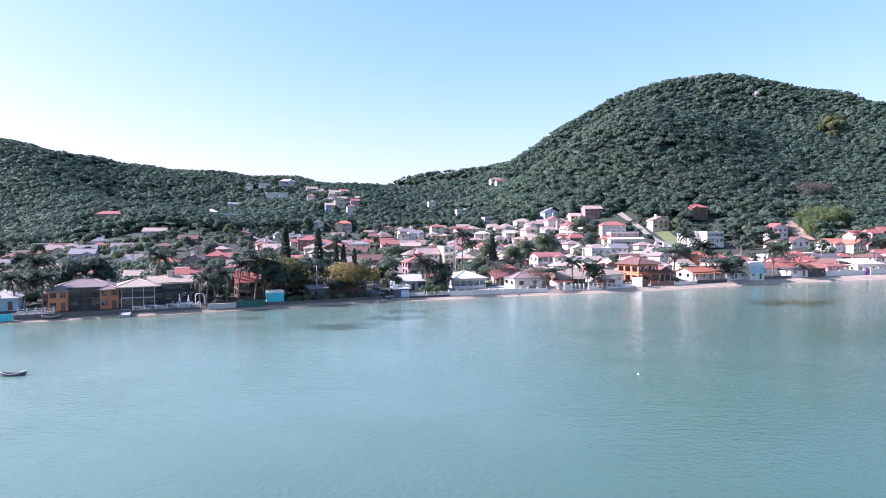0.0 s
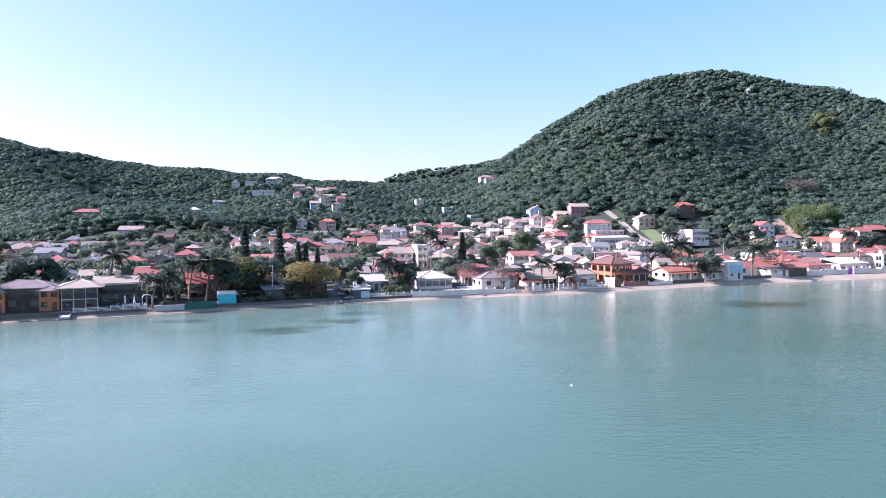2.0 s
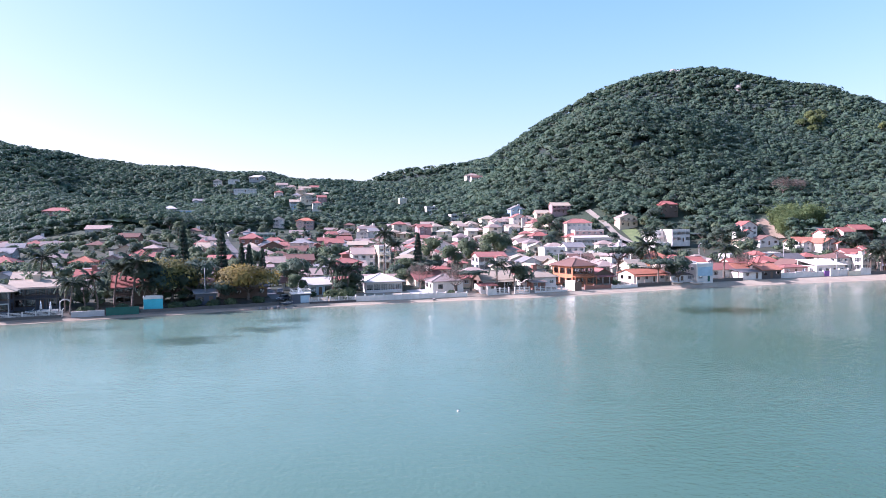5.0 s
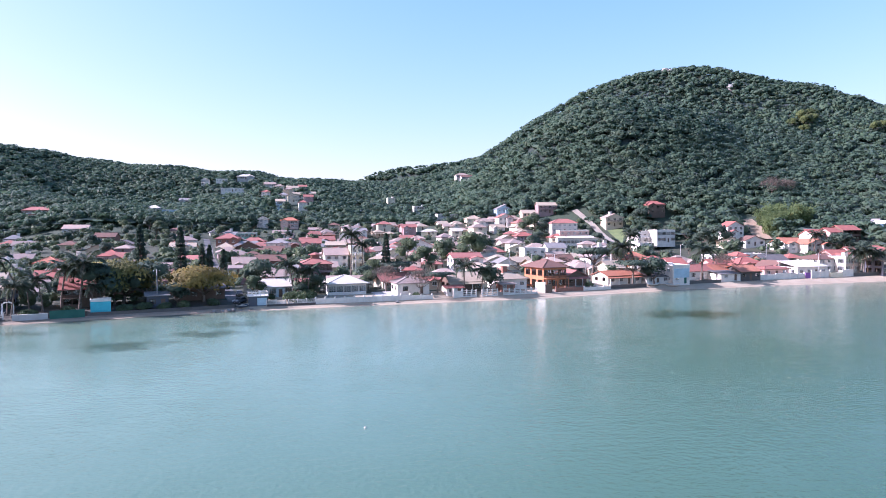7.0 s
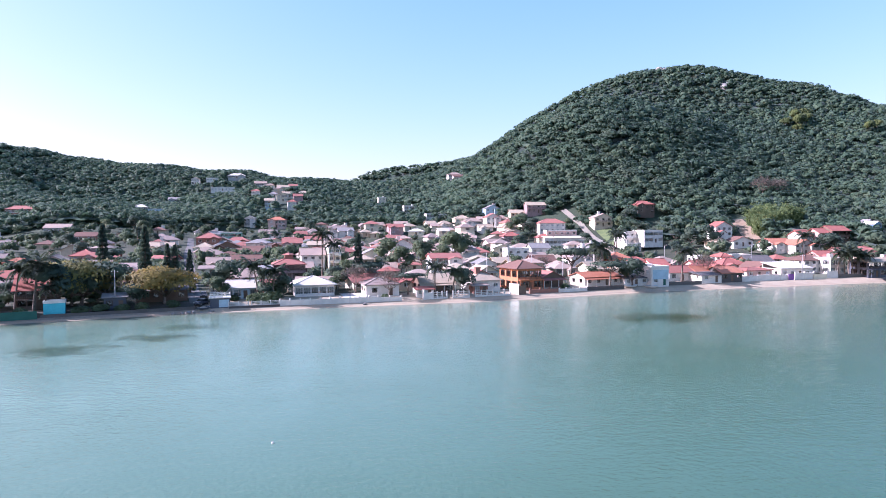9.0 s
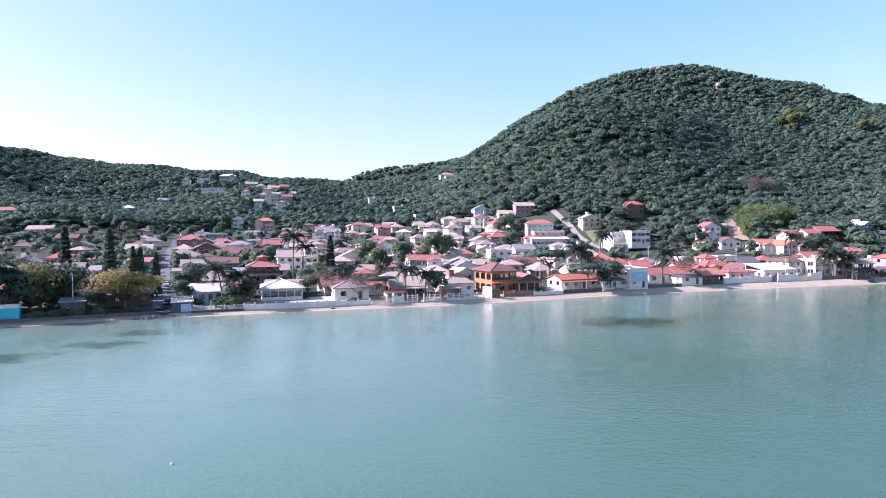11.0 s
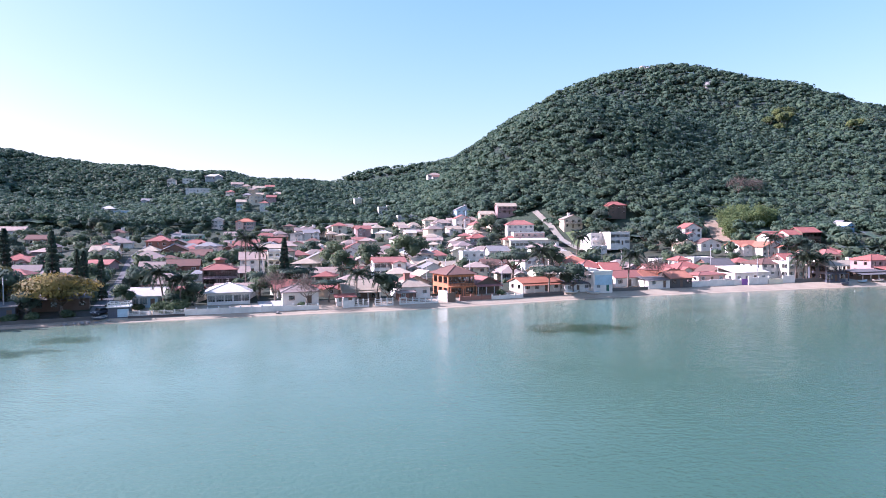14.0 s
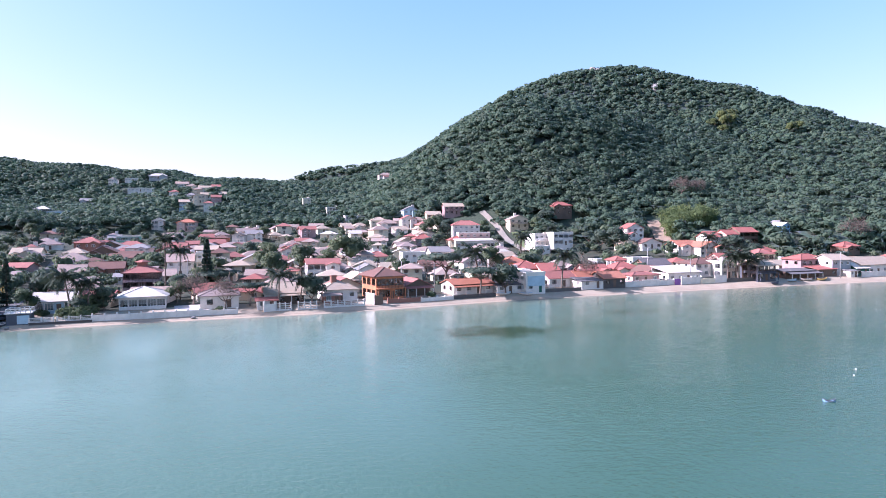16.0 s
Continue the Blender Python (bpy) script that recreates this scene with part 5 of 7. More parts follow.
house(60.3, 456.3, 11.5, 9, 12, floors=2, fh=2.5, roof='hip', rc='rose', wc='white')
house(53.8, 475.2, 10.4, 9, 12, floors=1, roof='hip', rc='sand', wc='cream', lift=1)
house(74.4, 483.3, 10.0, 9, 12, floors=2, roof='front', rc='grey', wc='lightblue', tank=True)
house(73.1, 459.0, 9.1, 9, 12, floors=2, roof='front', rc='pinkred', wc='white')
house(81.5, 418.5, 10.5, 9, 12, floors=1, roof='hip', rc='red', wc='mauve')
house(35.6, 518.4, 15.2, 9, 13, floors=2, roof='flat', wc='white', tank=True)
house(12.9, 583.2, 10.9, 9, 13, floors=2, roof='flat', wc='white', tank=True)
house(-15.0, 629.1, 6.9, 9, 14, floors=3, roof='flat', wc='cream', tank=True)
house(-79.6, 510.3, 12.2, 9, 6, floors=2, roof='hip', rc='orange', wc='pink')
house(-99.6, 513.0, 8.3, 8, 10, floors=2, roof='front', rc='white', wc='white')
house(-76.1, 407.7, 13.6, 9, 12, floors=1, roof='hip', rc='pinkred', wc='brick')
house(-79.4, 391.5, 11.8, 9, 12, floors=1, roof='front', rc='rose', wc='brown')
house(-88.1, 434.7, 12.2, 7, 12, floors=2, roof='flat', wc='green')
house(98.9, 696.6, 14.1, 10, 11, floors=2, roof='hip', rc='red', wc='cream', lift=3)
house(50.7, 702.0, 13.0, 9, 12, floors=2, roof='hip', rc='rose', wc='white', lift=4)
house(55.0, 691.2, 11.2, 9, 12, floors=2, roof='gable', rc='brown', wc='grey', lift=3)
house(60.6, 677.0, 7.7, 8, 12, floors=1, roof='gable', rc='grey', wc='white', lift=2.5)
house(-170.5, 666.9, 21.6, 10, 17, floors=1, roof='flat', wc='white', lift=2.6)
house(-202.7, 634.5, 12.0, 9, 17, floors=1, roof='gable', rc='grey', wc='grey', lift=1.5)
house(-192.5, 702.0, 11.4, 10, 17, floors=1, roof='flat', wc='white', lift=3)
house(-172.1, 715.5, 17.0, 10, 17, floors=1, roof='hip', rc='white', wc='grey', lift=3)
house(-207.6, 697.2, 8.0, 9, 17, floors=2, roof='front', rc='white', wc='white', lift=2)
house(-191.5, 540.0, 10.1, 9, 17, floors=2, fh=2.5, roof='hip', rc='white', wc='white', lift=1.5)
house(-174.3, 528.2, 13.1, 9, 17, floors=1, fh=3.2, roof='flat', wc='lightblue', lift=2.5)
house(-140.2, 688.5, 11.2, 9, 16, floors=2, roof='gable', rc='rose', wc='white', lift=1)
house(-129.7, 634.5, 7.7, 8, 16, floors=2, roof='hip', rc='pinkred', wc='white', lift=1.2)
house(-127.5, 675.0, 9.3, 8, 16, floors=2, roof='hip', rc='rose', wc='cream', lift=1.2)
house(-111.5, 661.5, 10.7, 8, 16, floors=2, roof='gable', rc='sand', wc='white', lift=1.2)
house(-105.0, 675.0, 8.2, 8, 16, floors=2, roof='gable', rc='pinkred', wc='grey', lift=1.2)
house(-109.1, 634.5, 7.7, 8, 16, floors=2, roof='hip', rc='rose', wc='beige', lift=1.2)
house(-95.5, 614.2, 9.9, 8, 15, floors=1, roof='gable', rc='sand', wc='white', lift=1.2)
house(-82.4, 594.0, 7.7, 8, 15, floors=2, roof='gable', rc='pinkred', wc='mauve', lift=1.2)
house(-96.3, 594.0, 8.6, 8, 15, floors=2, roof='front', rc='rose', wc='cream', lift=1.2)
house(-101.4, 573.8, 7.4, 8, 15, floors=2, roof='gable', rc='sand', wc='lightblue', lift=1.2)
house(-83.0, 573.8, 6.9, 8, 15, floors=2, roof='hip', rc='pinkred', wc='white', lift=1.2)
house(-108.8, 614.2, 8.4, 8, 16, floors=1, roof='hip', rc='grey', wc='white', lift=1.2)
house(-86.3, 627.8, 6.1, 8, 15, floors=1, roof='gable', rc='sand', wc='white', lift=1.2)
house(-240.1, 472.5, 20.5, 9, 8, floors=1, roof='hip', rc='pinkred', wc='brick', lift=1)
house(-181.3, 411.8, 13.7, 9, 10, floors=1, roof='gable', rc='rose', wc='grey', fh=3.2)
house(-149.6, 383.4, 10.8, 9, 10, floors=1, roof='gable', rc='brown', wc='brick')
house(-195.7, 328.1, 15.0, 10, 14, floors=1, roof='hip', rc='rose', wc='beige')
house(-143.1, 267.3, 9.8, 10, 14, floors=1, roof='hip', rc='pinkred', wc='cream')
house(-113.1, 270.0, 8.5, 9, 16, floors=1, roof='hip', rc='orange', wc='cream')
house(-86.3, 230.9, 13.8, 8, 16, floors=1, roof='gable', rc='red', wc='brick', chimney='brick')
house(-130.5, 270.0, 7.8, 9, 16, floors=1, roof='front', rc='white', wc='white', tank=True)
house(-104.6, 276.8, 8.7, 9, 16, floors=1, roof='front', rc='rose', wc='mauve', chimney='white')
house(-100.1, 290.2, 9.2, 9, 16, floors=1, roof='hip', rc='red', wc='pink')
house(-163.1, 297.0, 10.4, 9, 14, floors=1, roof='gable', rc='grey', wc='grey')
house(-115.0, 226.8, 6.0, 9, 20, floors=1, roof='front', rc='grey', wc='grey')
house(-99.2, 216.0, 9.8, 10, 20, floors=1, roof='gable', rc='sand', wc='white')
house(-105.7, 240.3, 7.0, 8, 20, floors=1, roof='front', rc='rose', wc='white', chimney='white')
house(-73.0, 353.7, 11.2, 10, 14, floors=2, roof='hip', rc='pinkred', wc='brick')
house(-82.7, 321.3, 10.7, 9, 14, floors=1, roof='gable', rc='sand', wc='cream')
house(-56.1, 330.8, 11.3, 10, 14, floors=1, roof='front', rc='brown', wc='brown')
house(-76.7, 310.5, 8.9, 10, 14, floors=1, roof='front', rc='rose', wc='beige', chimney='white')
house(-64.6, 324.0, 8.3, 9, 14, floors=1, roof='hip', rc='sand', wc='cream')
house(-31.7, 278.1, 11.0, 9, 16, floors=1, roof='gable', rc='brown', wc='brick')
house(-39.3, 270.0, 8.0, 9, 20, floors=1, roof='gable', rc='rose', wc='beige')
house(-18.1, 232.2, 7.6, 8, 20, floors=1, roof='gable', rc='rose', wc='brown')
house(-8.6, 249.5, 10.4, 10, 16, floors=2, roof='hip', rc='pinkred', wc='mauve', dark=True, balcony=1, fh=2.5, pitch=0.4, big=True, cupola='brick')
house(-6.5, 278.1, 8.6, 10, 16, floors=2, roof='gable', rc='rose', wc='white', fh=2.7)
house(1.8, 276.8, 4.5, 10, 16, floors=3, roof='flat', wc='cream', fh=2.8, balcony=2)
house(-28.2, 337.5, 8.7, 9, 12, floors=2, roof='gable', rc='pinkred', wc='mauve')
house(-48.1, 384.8, 6.5, 9, 12, floors=1, roof='front', rc='rose', wc='cream')
house(43.5, 274.1, 11.2, 10, 14, floors=2, roof='gable', rc='pinkred', wc='white', fh=2.7, pitch=0.3)
house(58.8, 276.8, 7.2, 9, 14, floors=1, roof='front', rc='grey', wc='white', fh=3.2)
house(22.6, 344.2, 13.1, 10, 10, floors=2, roof='front', rc='pinkred', wc='white', chimney='white')
house(43.2, 313.2, 12.5, 10, 10, floors=1, roof='hip', rc='sand', wc='white', fh=3.2)
house(13.0, 303.8, 11.4, 10, 14, floors=1, roof='front', rc='grey', wc='cream', fh=3.2)
house(30.6, 303.8, 9.1, 9, 14, floors=1, roof='front', rc='rose', wc='pink')
house(44.0, 391.5, 14.2, 10, 8, floors=1, roof='hip', rc='rose', wc='white', chimney='brick')
house(75.1, 324.0, 9.8, 9, 10, floors=2, roof='flat', wc='white')
house(59.0, 344.2, 9.7, 9, 10, floors=1, roof='hip', rc='pinkred', wc='cream')
house(82.3, 294.3, 9.9, 9, 10, floors=1, roof='gable', rc='brown', wc='white')
house(86.6, 334.8, 8.9, 9, 10, floors=2, roof='gable', rc='grey', wc='white')
house(102.7, 303.8, 10.3, 10, 14, floors=2, roof='front', rc='grey', wc='white', chimney='white')
house(114.3, 299.7, 10.1, 10, 10, floors=1, roof='hip', rc='orange', wc='orange', fh=3.2)
house(115.7, 276.8, 10.7, 10, 12, floors=1, roof='hip', rc='red', wc='brick', fh=3.2)
house(122.6, 274.1, 6.7, 10, 12, floors=1, roof='gable', rc='red', wc='pink')
house(151.2, 278.1, 10.4, 9, 12, floors=1, roof='hip', rc='red', wc='cream')
house(151.4, 286.2, 4.7, 7, 12, floors=2, roof='hip', rc='red', wc='white', fh=2.6)
house(168.5, 294.3, 11.0, 9, 12, floors=1, roof='gable', rc='darkgrey', wc='brick')
house(139.0, 274.1, 9.2, 8, 12, floors=1, roof='gable', rc='red', wc='pink')
house(153.5, 313.2, 7.6, 8, 12, floors=1, roof='flat', wc='white')
house(170.4, 317.2, 9.1, 8, 12, floors=1, roof='flat', wc='white')
house(206.0, 313.2, 9.5, 9, 12, floors=1, roof='gable', rc='red', wc='pink')
# trees and palms that stand out
plant(OLIVE, -44.7, 188.0, 1.66, 0)
plant(YELLOW, -26.0, 191.4, 1.61, 80)
plant(DARKTREE, -47.1, 180.7, 1.26, 30)
plant(DARKTREE, -99.4, 188.4, 1.35, 30)
plant(DARKTREE, -104.0, 185.4, 1.3, 130)
plant(PALM, -60.2, 168.6, 1.05, 0)
plant(PALM, -62.4, 170.6, 0.98, 90)
plant(PALM, -56.6, 174.3, 1.12, 200)
plant(PALM, -55.1, 179.0, 1.4, 40)
plant(PALM, -50.3, 178.2, 1.61, 0)
plant(PALM, -59.5, 174.0, 0.84, 150)
plant(PALM, -98.8, 155.6, 1.12, 10)
plant(PALM, -94.7, 156.6, 1.19, 120)
plant(PALM, -102.8, 158.7, 1.12, 220)
plant(PALM, -109.0, 175.7, 1.54, 60)
plant(PALM, -86.9, 200.3, 1.61, 0)
plant(PALM, -46.8, 176.8, 0.84, 60)
plant(CONIFER, -39.6, 211.5, 1.38, 0)
plant(CONIFER, -48.8, 206.5, 1.42, 60)
plant(CONIFER, -31.8, 212.6, 1.0, 20)
plant(CONIFER, -34.4, 213.9, 1.02, 90)
plant(CONIFER, -28.6, 215.0, 0.9, 0)
plant(CONIFER, 17.0, 229.7, 1.19, 45)
plant(PALM, -4.4, 197.6, 1.33, 200)
plant(PALM, -0.9, 197.8, 1.12, 20)
plant(PALM, -3.9, 200.8, 0.98, 90)
plant(ROYAL, 6.4, 227.2, 1.2, 0)
plant(ROYAL, 9.4, 230.2, 0.96, 0)
plant(PALM, 40.8, 208.4, 1.19, 90)
plant(PALM, 45.5, 210.6, 0.98, 10)
plant(PALM, 93.8, 238.7, 1.68, 180)
plant(PALM, 119.4, 243.4, 1.47, 20)
plant(DARKTREE, 48.1, 212.4, 0.87, 60)
plant(DRYTREE, 28.4, 205.0, 1.12, 0)
plant(DRYTREE, 129.9, 251.8, 1.26, 80)
plant(DRYTREE, 18.3, 213.1, 1.12, 20)
plant(UMBRELLA, 33.1, 210.3, 0.87, 0)
plant(UMBRELLA, 20.4, 227.7, 1.12, 50)
plant(GREENTREE, 13.2, 216.4, 0.75, 150)
plant(UMBRELLA, 83.6, 244.0, 1.61, 0)
plant(UMBRELLA, 92.9, 229.2, 1.19, 40)
plant(DARKTREE, 100.6, 232.5, 1.05, 90)
plant(PALM, 180.6, 263.0, 1.19, 0)
plant(PALM, 186.4, 268.7, 0.98, 60)
plant(PALM, 186.4, 263.6, 1.33, 140)
plant(PALM, 193.5, 271.6, 1.05, 220)
plant(PALM, 183.2, 260.8, 1.25, 30)
plant(PALM, 188.6, 262.4, 1.1, 310)
plant(PALM, 194.5, 280.9, 1.12, 300)
plant(PALM, 205.4, 334.8, 1.4, 0)
plant(PALM, 124.9, 356.2, 1.68, 0)
plant(PALM, 124.5, 348.1, 1.54, 70)
plant(PALM, 145.4, 382.7, 1.68, 70)
plant(DARKTREE, 217.4, 332.9, 1.26, 0)
plant(DARKTREE, 221.8, 324.0, 0.98, 70)
plant(DRYTREE, 283.7, 348.3, 2.1, 0)
plant(GREENTREE, -14.8, 197.9, 0.77, 328)
plant(DARKTREE, -17.7, 212.7, 1.12, 115)
plant(DARKTREE, 0.6, 203.3, 0.7, 95)
plant(GREENTREE, 27.2, 269.7, 1.26, 300)
plant(GREENTREE, 33.8, 286.5, 1.4, 220)
plant(GREENTREE, 45.9, 314.8, 1.68, 280)
plant(GREENTREE, 19.5, 297.5, 1.4, 160)
plant(GREENTREE, 50.5, 326.1, 1.54, 60)
plant(GREENTREE, 41.9, 298.6, 1.12, 140)
plant(GREENTREE, 104.7, 299.1, 1.26, 300)
plant(GREENTREE, 182.4, 293.5, 0.84, 300)
plant(DARKTREE, 176.7, 371.9, 1.4, 295)
plant(DARKTREE, 169.1, 374.8, 1.26, 85)
plant(GREENTREE, 69.4, 273.4, 0.84, 330)
plant(GREENTREE, 90.0, 443.0, 1.3, 30)
plant(GREENTREE, 84.5, 436.0, 1.4, 130)
plant(DARKTREE, 95.5, 437.0, 1.1, 230)
plant(GREENTREE, 117.0, 437.0, 0.9, 80)
plant(DARKTREE, 121.0, 404.0, 0.8, 10)
plant(GREENTREE, 147.0, 428.0, 1.1, 60)
plant(DARKTREE, 152.0, 433.0, 1.3, 160)
plant(GREENTREE, 128.5, 452.0, 0.9, 200)
plant(SHRUB, -10.9, 197.4, 1.0, 330)
plant(SHRUB, -0.1, 194.6, 1.0, 400)
plant(DARKTREE, -2.4, 197.6, 0.5, 40)
plant(SHRUB, -4.0, 196.0, 1.7, 130)
plant(SHRUB, -0.9, 196.8, 1.9, 200)
plant(SHRUB, -2.6, 193.7, 1.0, 380)
plant(SHRUB, 62.9, 219.6, 1.0, 850)
plant(SHRUB, 27.4, 203.8, 1.0, 610)
plant(SHRUB, 78.8, 226.8, 1.0, 945)
plant(BAMBOO, 213, 392, 1.8, 86)
plant(BAMBOO, 219, 400, 2.0, 128)
plant(BAMBOO, 227, 404, 2.0, 177)
plant(BAMBOO, 219, 411, 2.0, 114)
plant(BAMBOO, 225, 415, 2.1, 156)
plant(BAMBOO, 234, 411, 2.1, 219)
plant(BAMBOO, 240, 411, 1.9, 303)
plant(DARKTREE, -30.1, 185.0, 0.7, 70)
plant(DARKTREE, -38.8, 188.7, 1.26, 180)
plant(DARKTREE, -46.5, 187.0, 1.26, 290)
plant(SHRUB, -39.6, 178.3, 1.2, 520)
plant(SHRUB, -31.9, 182.1, 1.2, 575)
plant(SHRUB, -28.4, 184.3, 1.2, 600)
plant(SHRUB, -22.5, 187.6, 1.2, 640)
plant(SHRUB, -50.6, 174.1, 1.2, 440)
plant(SHRUB, -57.3, 169.9, 1.2, 385)
plant(SHRUB, -36.3, 180.9, 1.2, 545)
plant(LIME, 342, 602, 1.95, 0, gz(342, 602) + 3.5)
plant(LIME, 350, 608, 1.65, 72, gz(350, 608) + 3.5)
plant(LIME, 333, 606, 1.5, 279, gz(333, 606) + 3.5)
plant(LIME, 345, 616, 1.8, 27, gz(345, 616) + 3.5)
plant(LIME, 356, 620, 1.5, 126, gz(356, 620) + 3.5)
plant(LIME, 336, 592, 1.35, 306, gz(336, 592) + 3.5)
plant(LIME, 382, 572, 1.5, 0, gz(382, 572) + 3.5)
plant(LIME, 390, 576, 1.35, 72, gz(390, 576) + 3.5)
plant(DRYTREE, 246, 462, 1.9, 0, gz(246, 462) + 3.0)
plant(DRYTREE, 255, 465, 1.7, 81, gz(255, 465) + 3.0)
plant(DRYTREE, 262, 470, 1.5, 36, gz(262, 470) + 3.0)

NAMED = list(FOOT)


def before_named(x, y, r):
    """Whether a tall plant there would stand close before one of the houses named above."""
    return any(abs(x - a) < q * 0.75 + r * 0.5 and b - q - 9 < y < b for a, b, q in NAMED if a < 70)


# ---- infill of the village: houses that close the rows between those named above ----
rng = np.random.default_rng(42)
FOREST_X = (-420, -340, -230, -150, -110, -60, 0, 70, 115, 175, 222, 238, 300, 420)
FOREST_Y = (385, 395, 420, 455, 500, 520, 505, 480, 445, 402, 385, 340, 345, 365)


def is_forest(x, y):
    return y > np.interp(x, FOREST_X, FOREST_Y)


ROADS = [((-14, 187), (-31, 224)), ((-31, 224), (-44, 256)), ((-44, 256), (-70, 319)), ((-70, 319), (-114, 438)), ((133, 385), (127.8, 418)), ((127.8, 418), (125.7, 442)),
         ((125.7, 442), (119, 466)), ((138, 385), (137, 430)), ((206, 385), (212, 412)), ((212, 412), (214, 432))]


def off_road(x, y, gap):
    p = Vector((x, y))
    for a, b in ROADS:
        a, b = Vector(a), Vector(b)
        k = max(0.0, min(1.0, (p - a).dot(b - a) / (b - a).length_squared))
        if (a.lerp(b, k) - p).length < gap:
            return False
    return True


PALETTE = [("pinkred", "cream"), ("red", "beige"), ("rose", "cream"), ("sand", "beige"), ("rose", "mauve"), ("sand", "beige"), ("taupe", "beige"), ("pinkred", "mauve"), ("brown", "beige"), ("rose", "white")]
PALETTE_MID = [("sand", "cream"), ("rose", "white"), ("sand", "white"), ("rose", "cream"), ("white", "cream"), ("sand", "beige"), ("taupe", "white"), ("pinkred", "cream"), ("sand", "cream"), ("rose", "beige")]
PALETTE_WEST = [("pinkred", "cream"), ("taupe", "beige"), ("taupe", "white"), ("brown", "brick"), ("grey", "grey"), ("brown", "beige"), ("grey", "white"), ("pinkred", "mauve"), ("rose", "mauve"), ("taupe", "cream")]
for row, s in enumerate(range(22, 330, 11)):
    for x in np.arange(-330, 330, 12.5):
        xx, ss = float(x + rng.uniform(-4, 4)), s + float(rng.uniform(-3, 3))
        yy = float(shore_y(xx)) + ss
        pick, coin, wd, rt = int(rng.integers(len(PALETTE))), float(rng.uniform()), float(rng.uniform(6.2, 10.2)), float(rng.uniform(-6, 6))
        kind = ("hip", "gable", "front", "hip", "gable", "hip")[int(rng.integers(6))]
        fl = 2 if rng.uniform() < (0.14 if xx > -20 else 0.06) else 1
        if is_forest(xx, yy + 6) or not off_road(xx, yy + 4, 7.0) or coin > (0.27 if xx < -20 and ss < 120 else 0.16 if xx < -70 else 0.70 if xx < 120 else 0.33) or (xx > 120 and ss > 72):
            continue
        if any((xx - a) ** 2 + (yy + 4 - b) ** 2 < (r + (3.5 if 10 < xx < 120 else 4.3)) ** 2 for a, b, r in FOOT):
            continue
        if xx < -20 and before_named(xx, yy + 4, 3.0):
            continue
        rc, wc = (PALETTE_MID if 15 < xx < 125 and yy > 255 else PALETTE if xx > -20 else PALETTE_WEST)[pick]
        house(round(xx, 1), round(yy, 1), round(wd, 1), 7.5, round(14 + rt * 2.5), floors=fl, wing=(0, 1, -1, 0, 1)[pick % 5], roof=kind, rc=rc, wc=wc, side=coin < 0.2, plain=True, tank=coin < 0.04, big=coin > 0.3, fh=2.45, eave=0.75, pitch=0.44 + 0.012 * rt, porch=1.8 if rt > 3.2 and fl == 1 and kind != "flat" else 0.0, per=2 if ss < 130 else 1)

# ---- low outbuildings and lean-tos in the western gardens ----
sheds = 0
for _ in range(600):
    xx = float(rng.uniform(-150, -12))
    yy = float(shore_y(xx) + rng.uniform(18, 125))
    wd, rt, pick, dp = float(rng.uniform(4.5, 7.5)), float(rng.uniform(-8, 8)), int(rng.integers(len(PALETTE_WEST))), float(rng.uniform(4, 6))
    if sheds >= 26 or not off_road(xx, yy + 3, 6.0) or any((xx - a) ** 2 + (yy + 3 - b) ** 2 < (r + 3.6) ** 2 for a, b, r in FOOT):
        continue
    rc, wc = PALETTE_WEST[pick]
    house(round(xx, 1), round(yy, 1), round(wd, 1), round(dp, 1), round(14 + rt), roof=("shed", "gable", "front")[pick % 3], rc=rc, wc=wc, fh=2.4, pitch=0.2 if pick % 3 == 0 else 0.34,
          side=False, plain=True, per=2, name="outbuilding")
    sheds += 1

# open yards and slopes before the houses on the hill, where nothing tall grows
FOOT += [(148, 369, 9), (139, 366, 7), (189, 373, 6), (262, 364, 7), (103, 452, 8), (137, 424, 6), (110, 396, 8), (203, 340, 7), (219, 401, 9), (232, 406, 9), (164, 430, 7)]

FOOT += [(-7, 233, 7), (-8, 241, 6)]      # the forecourt of the brick house

# ---- trees between the houses ----
count = 0
for _ in range(6000):
    xx = float(rng.uniform(-330, 330))
    yy = float(shore_y(xx) + rng.uniform(18, 330))
    sc, tu, kd = float(rng.uniform(0.5, 1.0)), float(rng.uniform(0, 360)), float(rng.uniform())
    if is_forest(xx, yy) or not off_road(xx, yy, 5.0) or any((xx - a) ** 2 + (yy - b) ** 2 < (r * 0.8 + 2.2 * sc) ** 2 for a, b, r in FOOT) or before_named(xx, yy, 2.5):
        continue
    west = 1.0 if xx < -20 else 0.42
    sc *= 1.05 if xx < -20 else 1.0
    if kd < 0.30 * west:
        plant(DARKTREE, xx, yy, sc, tu)
    elif kd < 0.62 * west:
        plant(GREENTREE, xx, yy, sc, tu)
    elif kd < 0.66 * west:
        plant(PALM, xx, yy, sc + 0.15, tu)
    elif kd < 0.73 * west:
        plant(DRYTREE, xx, yy, sc, tu)
    else:
        continue
    FOOT.append((xx, yy, 2.4 * sc))
    count += 1
    if count >= 178:
        break

# ---- forest on the hills: too many crowns to count ----


